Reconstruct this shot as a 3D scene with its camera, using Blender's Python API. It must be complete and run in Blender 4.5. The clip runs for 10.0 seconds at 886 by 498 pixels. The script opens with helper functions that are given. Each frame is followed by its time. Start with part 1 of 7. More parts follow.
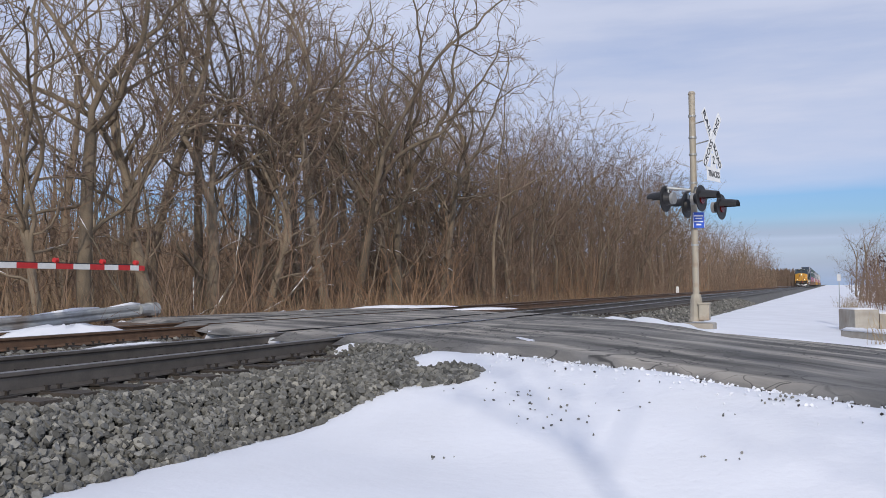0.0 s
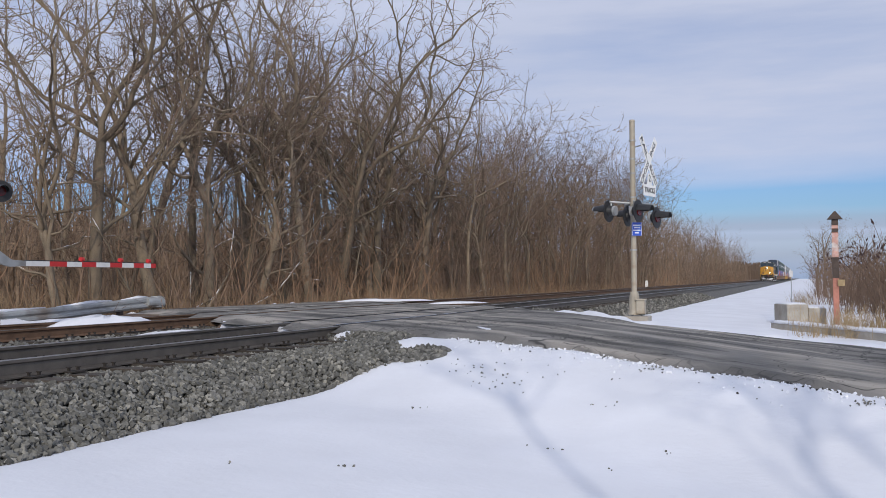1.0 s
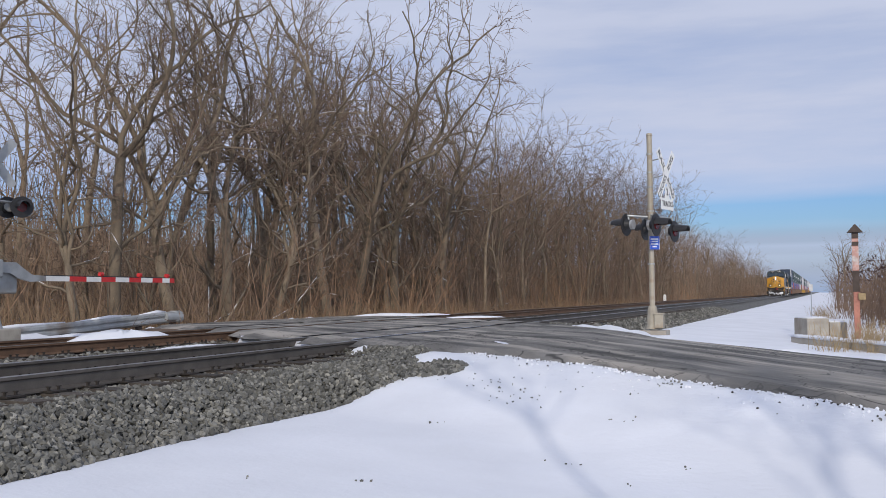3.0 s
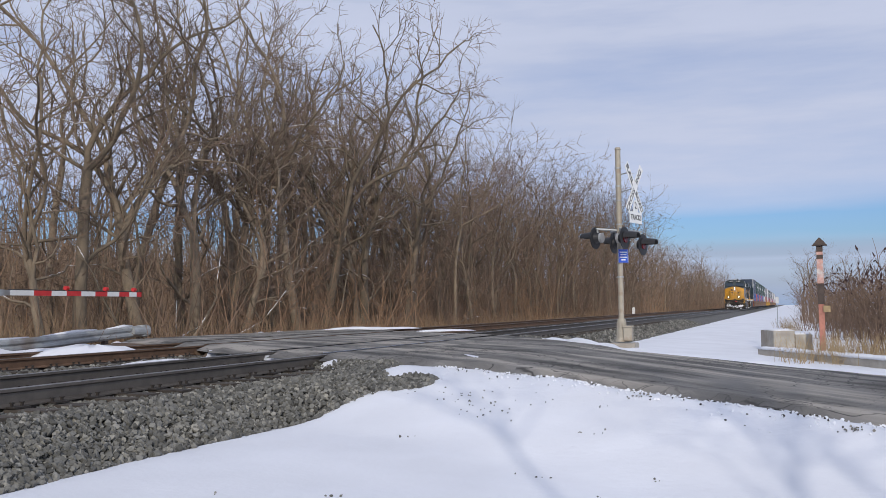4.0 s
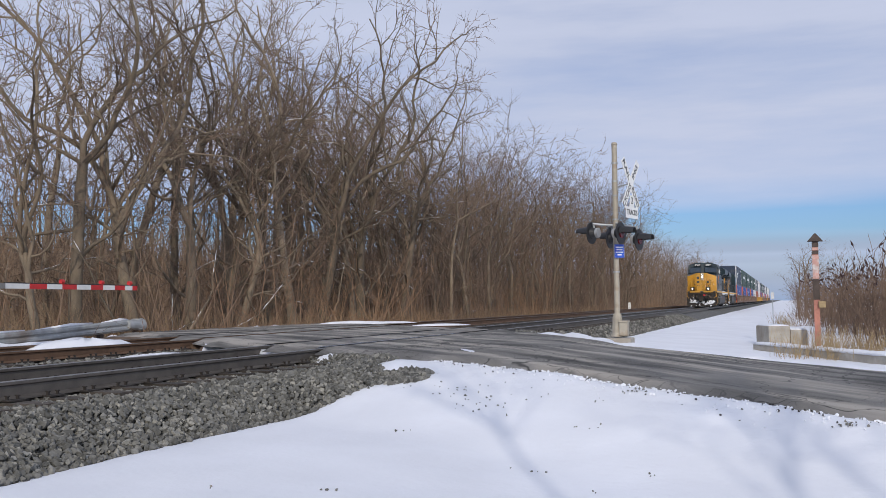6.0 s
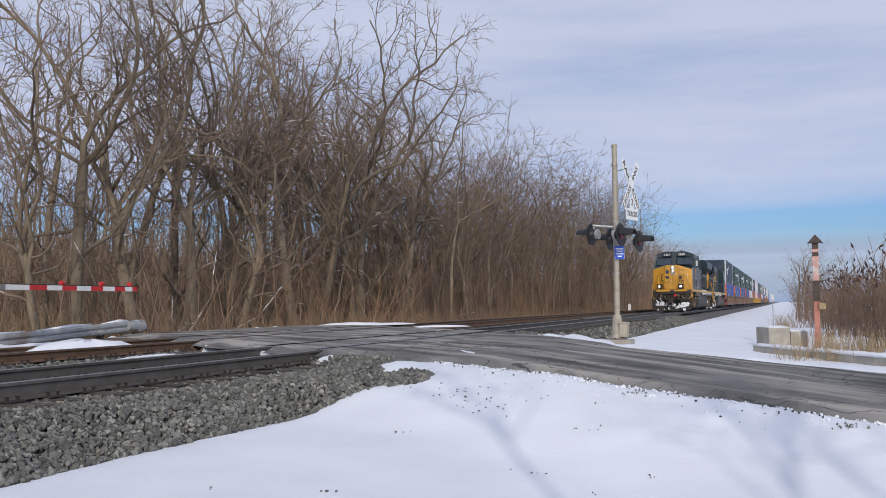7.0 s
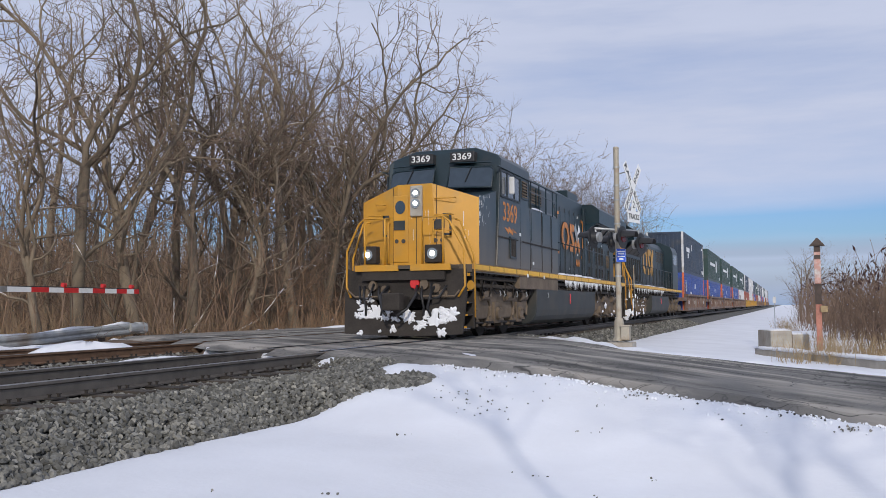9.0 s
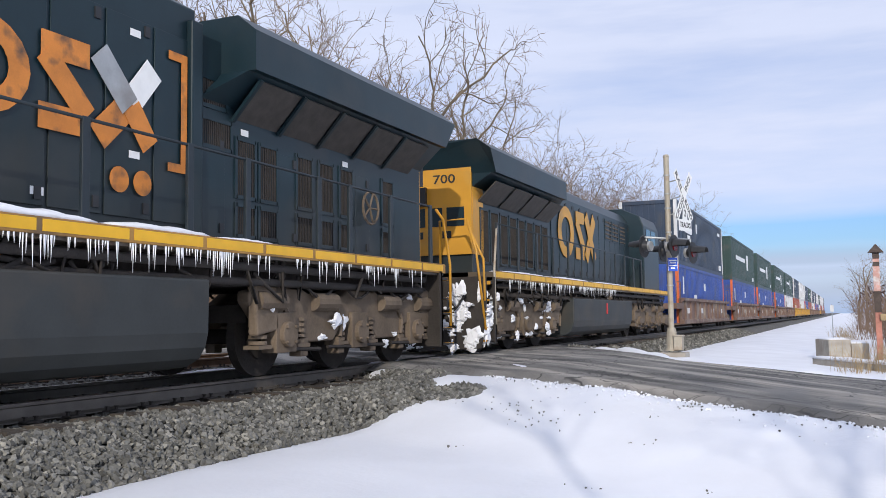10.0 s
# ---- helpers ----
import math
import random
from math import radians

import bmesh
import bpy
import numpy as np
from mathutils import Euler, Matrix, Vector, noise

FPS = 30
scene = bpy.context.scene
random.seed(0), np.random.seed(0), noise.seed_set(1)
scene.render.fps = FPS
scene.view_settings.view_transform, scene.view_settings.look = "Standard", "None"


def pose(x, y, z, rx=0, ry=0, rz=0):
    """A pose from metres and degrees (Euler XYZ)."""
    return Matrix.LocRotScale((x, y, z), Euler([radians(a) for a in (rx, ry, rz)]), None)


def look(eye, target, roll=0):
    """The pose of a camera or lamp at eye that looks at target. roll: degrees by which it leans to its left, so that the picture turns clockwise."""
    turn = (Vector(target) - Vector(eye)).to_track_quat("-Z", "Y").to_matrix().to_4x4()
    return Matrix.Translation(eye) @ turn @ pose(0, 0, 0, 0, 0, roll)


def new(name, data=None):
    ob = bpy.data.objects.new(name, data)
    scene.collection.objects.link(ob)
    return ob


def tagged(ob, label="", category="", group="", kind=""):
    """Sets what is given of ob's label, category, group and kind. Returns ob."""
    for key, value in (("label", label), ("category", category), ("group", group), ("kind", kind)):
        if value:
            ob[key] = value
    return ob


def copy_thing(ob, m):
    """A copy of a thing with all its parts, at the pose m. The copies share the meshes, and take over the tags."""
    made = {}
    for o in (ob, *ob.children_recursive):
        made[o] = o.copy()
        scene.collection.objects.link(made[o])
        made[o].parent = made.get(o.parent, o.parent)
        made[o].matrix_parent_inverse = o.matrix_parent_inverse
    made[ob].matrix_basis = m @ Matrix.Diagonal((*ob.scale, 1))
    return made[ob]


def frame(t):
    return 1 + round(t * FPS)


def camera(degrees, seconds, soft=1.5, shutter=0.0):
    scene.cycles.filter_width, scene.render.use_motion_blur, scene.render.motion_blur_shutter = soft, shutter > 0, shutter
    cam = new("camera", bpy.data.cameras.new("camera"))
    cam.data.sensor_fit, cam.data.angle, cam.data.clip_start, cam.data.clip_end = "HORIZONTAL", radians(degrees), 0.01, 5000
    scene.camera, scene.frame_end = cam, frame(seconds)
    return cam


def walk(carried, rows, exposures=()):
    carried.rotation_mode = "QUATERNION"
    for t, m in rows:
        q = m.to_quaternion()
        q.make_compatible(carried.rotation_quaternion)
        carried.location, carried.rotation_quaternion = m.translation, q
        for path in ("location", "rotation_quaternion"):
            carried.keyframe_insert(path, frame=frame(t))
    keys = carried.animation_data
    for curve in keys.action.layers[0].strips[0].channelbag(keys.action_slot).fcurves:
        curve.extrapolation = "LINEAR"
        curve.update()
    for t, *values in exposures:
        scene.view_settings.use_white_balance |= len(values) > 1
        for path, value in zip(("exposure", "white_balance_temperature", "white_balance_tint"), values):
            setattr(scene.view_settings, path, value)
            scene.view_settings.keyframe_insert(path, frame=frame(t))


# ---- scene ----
# ---------- camera ----------
EYE_Z = 0.75          # eye above the rail tops, which are z = 0
cam = camera(51.65, 10.0, soft=0.8)


def eye_pose(yaw, pitch, roll, ahead=0.0):
    turn = pose(0, 0, 0, 90 + pitch, 0, yaw) @ pose(0, 0, 0, 0, 0, -roll)
    way = turn.to_3x3() @ Vector((0, 0, -1))
    return Matrix.Translation((way.x * ahead, way.y * ahead, EYE_Z - 0.04 * ahead)) @ turn


# seconds, yaw, pitch, roll, metres stepped ahead
PATH = [
    (0, 22.87, 2.46, 0.62, 3.1), (0.1, 22.30, 2.60, 0.70, 3.05), (0.2, 21.82, 2.31, 0.74, 1.8), (0.3, 21.56, 1.89, 0.72, 0.1),
    (0.5, 21.44, 1.82, 0.40, 0), (1.0, 21.45, 1.95, 0.38, 0), (1.5, 21.45, 2.01, 0.41, 0),
    (1.8, 21.6, 2.12, 0.36, 0), (2.0, 22.06, 2.36, 0.22, 0), (2.2, 22.52, 2.82, 0.48, 0), (3.3, 22.49, 2.88, 0.45, 0),
    (3.5, 21.30, 3.49, 0.66, 0), (4.0, 20.63, 3.67, 0.61, 0), (4.5, 20.7, 3.6, 0.54, 0),
    (5.0, 20.26, 3.21, 0.55, 0), (5.5, 20.37, 3.26, 0.49, 0), (7.0, 20.4, 3.41, 0.41, 0),
    (7.5, 20.4, 3.45, 0.40, 0), (8.0, 20.4, 3.48, 0.37, 0), (8.5, 20.47, 3.55, 0.34, 0),
    (9.0, 20.5, 3.57, 0.35, 0), (9.5, 22.34, 3.99, 0.52, 0), (10.0, 23.57, 4.3, 0.78, 0)]
walk(cam, [(t, eye_pose(y, p, r, a)) for t, y, p, r, a in PATH],
     [(0.0, -0.2), (0.5, -0.28), (8.8, -0.26), (9.5, -0.18), (9.75, -0.04), (10.0, 0.1)])

# ---------- sky and sun ----------
SUN_TO = Vector((0.31, -0.855, 0.42)).normalized()
world = bpy.data.worlds.new("world")
scene.world = world
world.use_nodes = True
wn, wl = world.node_tree.nodes, world.node_tree.links
wn.clear()


def wnode(kind, **kw):
    n = wn.new(kind)
    for k, v in kw.items():
        n.inputs[k].default_value = v
    return n


sky = wn.new("ShaderNodeTexSky")
sky.sky_type, sky.sun_disc = "NISHITA", False
sky.sun_elevation = math.asin(SUN_TO.z)
sky.sun_rotation = math.atan2(SUN_TO.x, SUN_TO.y)
sky_gain = wn.new("ShaderNodeVectorMath")
sky_gain.operation = "SCALE"
sky_gain.inputs["Scale"].default_value = 0.11
sky_tint = wn.new("ShaderNodeMix")
sky_tint.data_type, sky_tint.blend_type = "RGBA", "MULTIPLY"
sky_tint.inputs["Factor"].default_value = 1.0
sky_tint.inputs["B"].default_value = (0.56, 0.77, 1.2, 1)
wl.new(sky.outputs[0], sky_tint.inputs["A"])
wl.new(sky_tint.outputs["Result"], sky_gain.inputs[0])
tc = wn.new("ShaderNodeTexCoord")
mp = wn.new("ShaderNodeMapping")
mp.inputs["Scale"].default_value = (1.0, 1.0, 7.0)
wl.new(tc.outputs["Generated"], mp.inputs[0])
cl = wnode("ShaderNodeTexNoise", Scale=2.1, Detail=7.0, Roughness=0.55)
wl.new(mp.outputs[0], cl.inputs["Vector"])
sep = wn.new("ShaderNodeSeparateXYZ")
wl.new(tc.outputs["Generated"], sep.inputs[0])
# cloud cover: nearly closed above, open in a low strip over the horizon
strip = wn.new("ShaderNodeValToRGB")
se = strip.color_ramp.elements
se[0].position, se[0].color = 0.0, (0.92, 0.92, 0.92, 1)
se[1].position, se[1].color = 0.2, (1, 1, 1, 1)
for pos, v in ((0.03, 0.9), (0.055, 0.8), (0.072, 0.2), (0.09, 0.12), (0.105, 0.6), (0.13, 0.9)):
    e = se.new(pos)
    e.color = (v, v, v, 1)
wl.new(sep.outputs["Z"], strip.inputs[0])
cov = wnode("ShaderNodeMath")
cov.operation = "MULTIPLY_ADD"
cov.inputs[1].default_value = 1.3
wl.new(cl.outputs["Fac"], cov.inputs[0])
off = wnode("ShaderNodeMath")
off.operation = "MULTIPLY_ADD"
off.inputs[1].default_value = 1.25
off.inputs[2].default_value = -0.95
wl.new(strip.outputs[0], off.inputs[0])
wl.new(off.outputs[0], cov.inputs[2])
cov.use_clamp = True
tone = wn.new("ShaderNodeValToRGB")
te = tone.color_ramp.elements
te[0].position, te[0].color = 0.25, (0.58, 0.65, 0.85, 1)
te[1].position, te[1].color = 0.75, (0.71, 0.77, 0.98, 1)
wl.new(cl.outputs["Fac"], tone.inputs[0])
low = wn.new("ShaderNodeValToRGB")
le = low.color_ramp.elements
le[0].position, le[0].color = 0.0, (0.72, 0.82, 0.95, 1)
le[1].position, le[1].color = 0.3, (0.98, 0.98, 0.98, 1)
for pos, v in ((0.022, 0.84), (0.034, 0.98), (0.041, 0.82), (0.046, 0.96), (0.051, 0.76), (0.064, 0.72), (0.069, 0.95), (0.12, 1.0)):
    e = le.new(pos)
    e.color = (v, v, min(1, v * 1.04), 1)
sway = wnode("ShaderNodeMath")
sway.operation = "MULTIPLY_ADD"
sway.inputs[1].default_value = 0.016
wl.new(cl.outputs["Fac"], sway.inputs[0])
wl.new(sep.outputs["Z"], sway.inputs[2])
lowered = wnode("ShaderNodeMath")
lowered.operation = "SUBTRACT"
lowered.inputs[1].default_value = 0.008
wl.new(sway.outputs[0], lowered.inputs[0])
wl.new(lowered.outputs[0], low.inputs[0])
banded = wn.new("ShaderNodeMix")
banded.data_type, banded.blend_type = "RGBA", "MULTIPLY"
banded.inputs["Factor"].default_value = 1.0
wl.new(tone.outputs[0], banded.inputs["A"])
wl.new(low.outputs[0], banded.inputs["B"])
mix = wn.new("ShaderNodeMix")
mix.data_type = "RGBA"
wl.new(cov.outputs[0], mix.inputs["Factor"])
wl.new(sky_gain.outputs[0], mix.inputs["A"])
wl.new(banded.outputs["Result"], mix.inputs["B"])
bg = wnode("ShaderNodeBackground", Strength=1.0)
wl.new(mix.outputs["Result"], bg.inputs[0])
wo = wn.new("ShaderNodeOutputWorld")
wl.new(bg.outputs[0], wo.inputs[0])

sun = new("sun", bpy.data.lights.new("sun", "SUN"))
sun.data.energy, sun.data.angle, sun.data.color = 2.4, radians(0.53), (1.0, 0.93, 0.83)
sun.matrix_world = look(SUN_TO * 60, (0, 0, 0))


# ---------- materials ----------
def mat(name, col, rough=0.8, metal=0.0, var=0.25, scale=6.0, fine=60.0, bump=0.0, col2=None, dirt=None, dirt_amount=0.5,
        dirt_scale=1.2, spec=0.5, per_object=0.0, emit=None, stretch=(1, 1, 1), coords="Object"):
    m = bpy.data.materials.new(name)
    m.use_nodes = True
    n, l = m.node_tree.nodes, m.node_tree.links
    b = n["Principled BSDF"]
    b.inputs["Roughness"].default_value, b.inputs["Metallic"].default_value = rough, metal
    b.inputs["Specular IOR Level"].default_value = spec
    c = n.new("ShaderNodeTexCoord")
    mm = n.new("ShaderNodeMapping")
    mm.inputs["Scale"].default_value = stretch
    l.new(c.outputs[coords], mm.inputs[0])
    vec = mm.outputs[0]

    def noise_at(s, d=5.0):
        t = n.new("ShaderNodeTexNoise")
        t.inputs["Scale"].default_value, t.inputs["Detail"].default_value = s, d
        l.new(vec, t.inputs["Vector"])
        return t.outputs["Fac"]

    def blend(fac, a, bb, mode="MIX"):
        x = n.new("ShaderNodeMix")
        x.data_type, x.blend_type = "RGBA", mode
        for key, v in (("Factor", fac), ("A", a), ("B", bb)):
            if isinstance(v, (int, float)):
                x.inputs[key].default_value = v
            elif isinstance(v, tuple):
                x.inputs[key].default_value = (*v, 1)
            else:
                l.new(v, x.inputs[key])
        return x.outputs["Result"]

    def ramp(src, lo, hi):
        r = n.new("ShaderNodeMapRange")
        r.inputs["From Min"].default_value, r.inputs["From Max"].default_value = lo, hi
        l.new(src, r.inputs["Value"])
        return r.outputs[0]

    big, small = noise_at(scale), noise_at(fine, 3.0)
    dark = tuple(v * (1 - var) for v in col)
    lite = col2 or tuple(min(1, v * (1 + var)) for v in col)
    cc = blend(ramp(big, 0.33, 0.67), dark, lite)
    cc = blend(0.5 * min(1.0, var * 2), cc, blend(ramp(small, 0.3, 0.7), dark, lite))
    if dirt:
        cc = blend(ramp(noise_at(dirt_scale, 8.0), 0.62 - 0.3 * dirt_amount, 0.78 - 0.2 * dirt_amount), cc, dirt)
    if per_object:
        oi = n.new("ShaderNodeObjectInfo")
        hs = n.new("ShaderNodeHueSaturation")
        r = n.new("ShaderNodeMapRange")
        r.inputs["To Min"].default_value, r.inputs["To Max"].default_value = 1 - per_object, 1 + per_object
        l.new(oi.outputs["Random"], r.inputs["Value"])
        l.new(r.outputs[0], hs.inputs["Value"])
        l.new(cc, hs.inputs["Color"])
        cc = hs.outputs[0]
    l.new(cc, b.inputs["Base Color"])
    if bump:
        bp = n.new("ShaderNodeBump")
        bp.inputs["Strength"].default_value, bp.inputs["Distance"].default_value = min(1, bump), 0.02
        l.new(small, bp.inputs["Height"])
        l.new(bp.outputs[0], b.inputs["Normal"])
    if emit:
        b.inputs["Emission Color"].default_value, b.inputs["Emission Strength"].default_value = (*emit[0], 1), emit[1]
    return m


SNOW = mat("snow", (0.81, 0.82, 0.855), 0.6, var=0.05, scale=0.7, fine=14.0, bump=0.35, spec=0.3)
BALLAST = mat("ballast bed", (0.12, 0.117, 0.108), 0.95, var=0.5, scale=14.0, fine=40.0, bump=0.9)
LITTER = mat("leaf litter", (0.13, 0.085, 0.055), 0.95, var=0.45, scale=1.3, fine=25.0, bump=0.6, dirt=(0.75, 0.76, 0.8), dirt_amount=0.15, dirt_scale=0.9)
BARK = mat("bark", (0.21, 0.166, 0.118), 0.95, var=0.35, scale=1.6, fine=30.0, bump=0.5, per_object=0.3)
TWIG = mat("twig bark", (0.185, 0.13, 0.095), 0.95, var=0.3, scale=1.0, fine=20.0, per_object=0.3)
BRUSH = mat("dry brush", (0.28, 0.175, 0.108), 0.95, var=0.4, scale=0.6, fine=12.0, per_object=0.2)
WOODY = mat("inner wood bark", (0.3, 0.215, 0.148), 0.95, var=0.4, scale=0.5, fine=8.0)
TAN = mat("tan weeds", (0.33, 0.23, 0.135), 0.95, var=0.4, scale=0.7, fine=9.0)
STRAW = mat("dry grass", (0.42, 0.31, 0.17), 0.95, var=0.35, scale=1.0, fine=12.0)
RAIL = mat("rail steel", (0.13, 0.115, 0.10), 0.55, metal=0.4, var=0.25, scale=5.0, fine=60.0)
RUST = mat("rusty rail", (0.13, 0.075, 0.045), 0.85, var=0.3, scale=5.0, fine=60.0)
RAILTOP = mat("polished rail head", (0.30, 0.29, 0.28), 0.35, metal=0.9, var=0.15, scale=4.0)
TIE = mat("creosoted tie", (0.07, 0.058, 0.048), 0.95, var=0.4, scale=6.0, fine=60.0, bump=0.5, per_object=0.3)
GALV = mat("galvanised steel", (0.42, 0.43, 0.43), 0.5, metal=0.5, var=0.15, scale=4.0, fine=40.0, dirt=(0.25, 0.22, 0.19), dirt_amount=0.3)
MASTP = mat("weathered mast paint", (0.42, 0.375, 0.3), 0.6, metal=0.2, var=0.15, scale=3.0, fine=40.0, dirt=(0.28, 0.2, 0.13), dirt_amount=0.35, dirt_scale=3.0)
BLACK = mat("black paint", (0.02, 0.02, 0.022), 0.5, var=0.2)
WHITE = mat("white sheeting", (0.80, 0.80, 0.78), 0.5, var=0.05)
REDP = mat("red sheeting", (0.60, 0.03, 0.03), 0.45, var=0.1)
REDLENS = mat("red lens", (0.12, 0.006, 0.006), 0.25, var=0.1)
BLUES = mat("blue sign", (0.03, 0.10, 0.55), 0.5, var=0.1)
CONC = mat("concrete", (0.40, 0.37, 0.32), 0.9, var=0.2, scale=3.0, fine=50.0, bump=0.3, dirt=(0.3, 0.26, 0.21), dirt_amount=0.4)
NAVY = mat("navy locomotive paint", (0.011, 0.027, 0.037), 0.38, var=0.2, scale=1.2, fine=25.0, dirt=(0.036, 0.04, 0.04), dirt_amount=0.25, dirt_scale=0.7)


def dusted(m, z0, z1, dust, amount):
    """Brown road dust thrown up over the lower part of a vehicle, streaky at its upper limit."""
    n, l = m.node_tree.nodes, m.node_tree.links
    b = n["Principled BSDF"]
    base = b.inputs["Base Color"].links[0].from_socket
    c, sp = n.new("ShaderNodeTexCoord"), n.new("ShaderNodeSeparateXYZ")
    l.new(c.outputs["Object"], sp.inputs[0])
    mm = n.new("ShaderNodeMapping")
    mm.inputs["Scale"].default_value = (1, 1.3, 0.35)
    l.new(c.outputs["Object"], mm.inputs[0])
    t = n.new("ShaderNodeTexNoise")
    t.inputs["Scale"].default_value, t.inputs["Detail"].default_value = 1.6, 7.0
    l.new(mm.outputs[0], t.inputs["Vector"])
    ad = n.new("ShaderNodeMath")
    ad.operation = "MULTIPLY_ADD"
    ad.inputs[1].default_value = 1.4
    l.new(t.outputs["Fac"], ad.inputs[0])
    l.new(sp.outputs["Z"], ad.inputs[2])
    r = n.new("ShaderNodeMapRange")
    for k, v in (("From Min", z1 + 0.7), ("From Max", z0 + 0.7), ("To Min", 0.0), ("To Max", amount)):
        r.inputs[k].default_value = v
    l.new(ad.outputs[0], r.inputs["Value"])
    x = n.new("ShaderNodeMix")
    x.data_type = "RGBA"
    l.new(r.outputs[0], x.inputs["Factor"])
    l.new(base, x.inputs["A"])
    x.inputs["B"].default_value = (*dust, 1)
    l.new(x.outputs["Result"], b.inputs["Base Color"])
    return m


HOODP = dusted(mat("navy hood paint", (0.009, 0.024, 0.032), 0.4, spec=0.35, var=0.2, scale=1.2, fine=25.0, dirt=(0.03, 0.036, 0.037), dirt_amount=0.25, dirt_scale=0.7), 1.5, 2.6, (0.055, 0.05, 0.042), 0.5)
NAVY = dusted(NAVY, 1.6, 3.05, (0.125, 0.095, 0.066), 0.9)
YELL = mat("yellow locomotive paint", (0.58, 0.285, 0.028), 0.45, var=0.1, scale=1.5, fine=25.0, dirt=(0.5, 0.27, 0.05), dirt_amount=0.25, dirt_scale=2.5)
SILL = mat("dirty sill", (0.36, 0.19, 0.05), 0.7, var=0.3, scale=2.0, fine=30.0, dirt=(0.16, 0.1, 0.05), dirt_amount=0.4)
REFL = mat("yellow reflective tape", (0.78, 0.43, 0.015), 0.4, var=0.1, scale=3.0)
GRIME = mat("grimy underframe", (0.034, 0.028, 0.024), 0.85, var=0.4, scale=3.0, fine=30.0, bump=0.3)
GRIME2 = mat("dusty truck casting", (0.15, 0.113, 0.08), 0.9, var=0.3, scale=3.0, fine=30.0)
TANK = mat("fuel tank paint", (0.028, 0.032, 0.032), 0.6, var=0.25, scale=1.5, fine=30.0, dirt=(0.05, 0.045, 0.037), dirt_amount=0.45)
RAILP = mat("dark handrail paint", (0.012, 0.02, 0.026), 0.5, var=0.2)
GLASS = mat("dark window glass", (0.05, 0.07, 0.09), 0.06, metal=0.4, var=0.1, spec=0.9)
ORANGE = mat("orange lettering", (0.58, 0.2, 0.03), 0.5, var=0.2, scale=3.0, dirt=(0.1, 0.06, 0.035), dirt_amount=0.3, dirt_scale=4.0)
GRILLE = mat("grille", (0.06, 0.052, 0.045), 0.7, var=0.3)
HEADL = mat("lit headlight", (1, 0.9, 0.7), 0.3, emit=((1.0, 0.88, 0.66), 22.0))
HEADD = mat("headlight glass", (0.4, 0.41, 0.41), 0.15, metal=0.7, var=0.2)
BOXNAVY = mat("navy container", (0.022, 0.04, 0.075), 0.5, var=0.2, scale=1.0, dirt=(0.06, 0.065, 0.075), dirt_amount=0.3)
BOXGREEN = mat("dark green container", (0.022, 0.055, 0.05), 0.5, var=0.2, scale=1.0, dirt=(0.06, 0.07, 0.065), dirt_amount=0.3)
BOXBLUE = mat("blue container", (0.025, 0.07, 0.30), 0.5, var=0.2, scale=1.0, dirt=(0.06, 0.075, 0.15), dirt_amount=0.3)
BOXORANGE = mat("orange container post", (0.62, 0.13, 0.04), 0.5, var=0.15)
BOXWHITE = mat("white container", (0.62, 0.62, 0.62), 0.55, var=0.12, scale=1.0, dirt=(0.35, 0.32, 0.28), dirt_amount=0.3)
BOXRED = mat("red brown container", (0.30, 0.07, 0.04), 0.55, var=0.2, scale=1.0)
WELL = mat("brown well car paint", (0.17, 0.105, 0.08), 0.75, var=0.3, scale=1.0, fine=20.0, dirt=(0.27, 0.23, 0.19), dirt_amount=0.45)
WELLY = mat("yellow well car paint", (0.48, 0.27, 0.05), 0.7, var=0.25, scale=1.0, dirt=(0.2, 0.14, 0.08), dirt_amount=0.4)
BRICKP = mat("faded red post paint", (0.44, 0.19, 0.14), 0.85, var=0.25, scale=6.0, fine=60.0)
PINKP = mat("peeling pale red paint", (0.52, 0.3, 0.25), 0.85, var=0.3, scale=5.0, fine=50.0, dirt=(0.62, 0.58, 0.55), dirt_amount=0.4, dirt_scale=6.0)
DARKWOOD = mat("dark wood", (0.08, 0.06, 0.05), 0.9, var=0.3, scale=6.0)
ICE = mat("ice", (0.78, 0.80, 0.83), 0.2, var=0.08)
SHRUB = mat("shrub bark", (0.19, 0.128, 0.09), 0.95, var=0.35, scale=1.0, fine=12.0, per_object=0.25)
SEED = mat("sumac head", (0.05, 0.026, 0.025), 0.95, var=0.3)


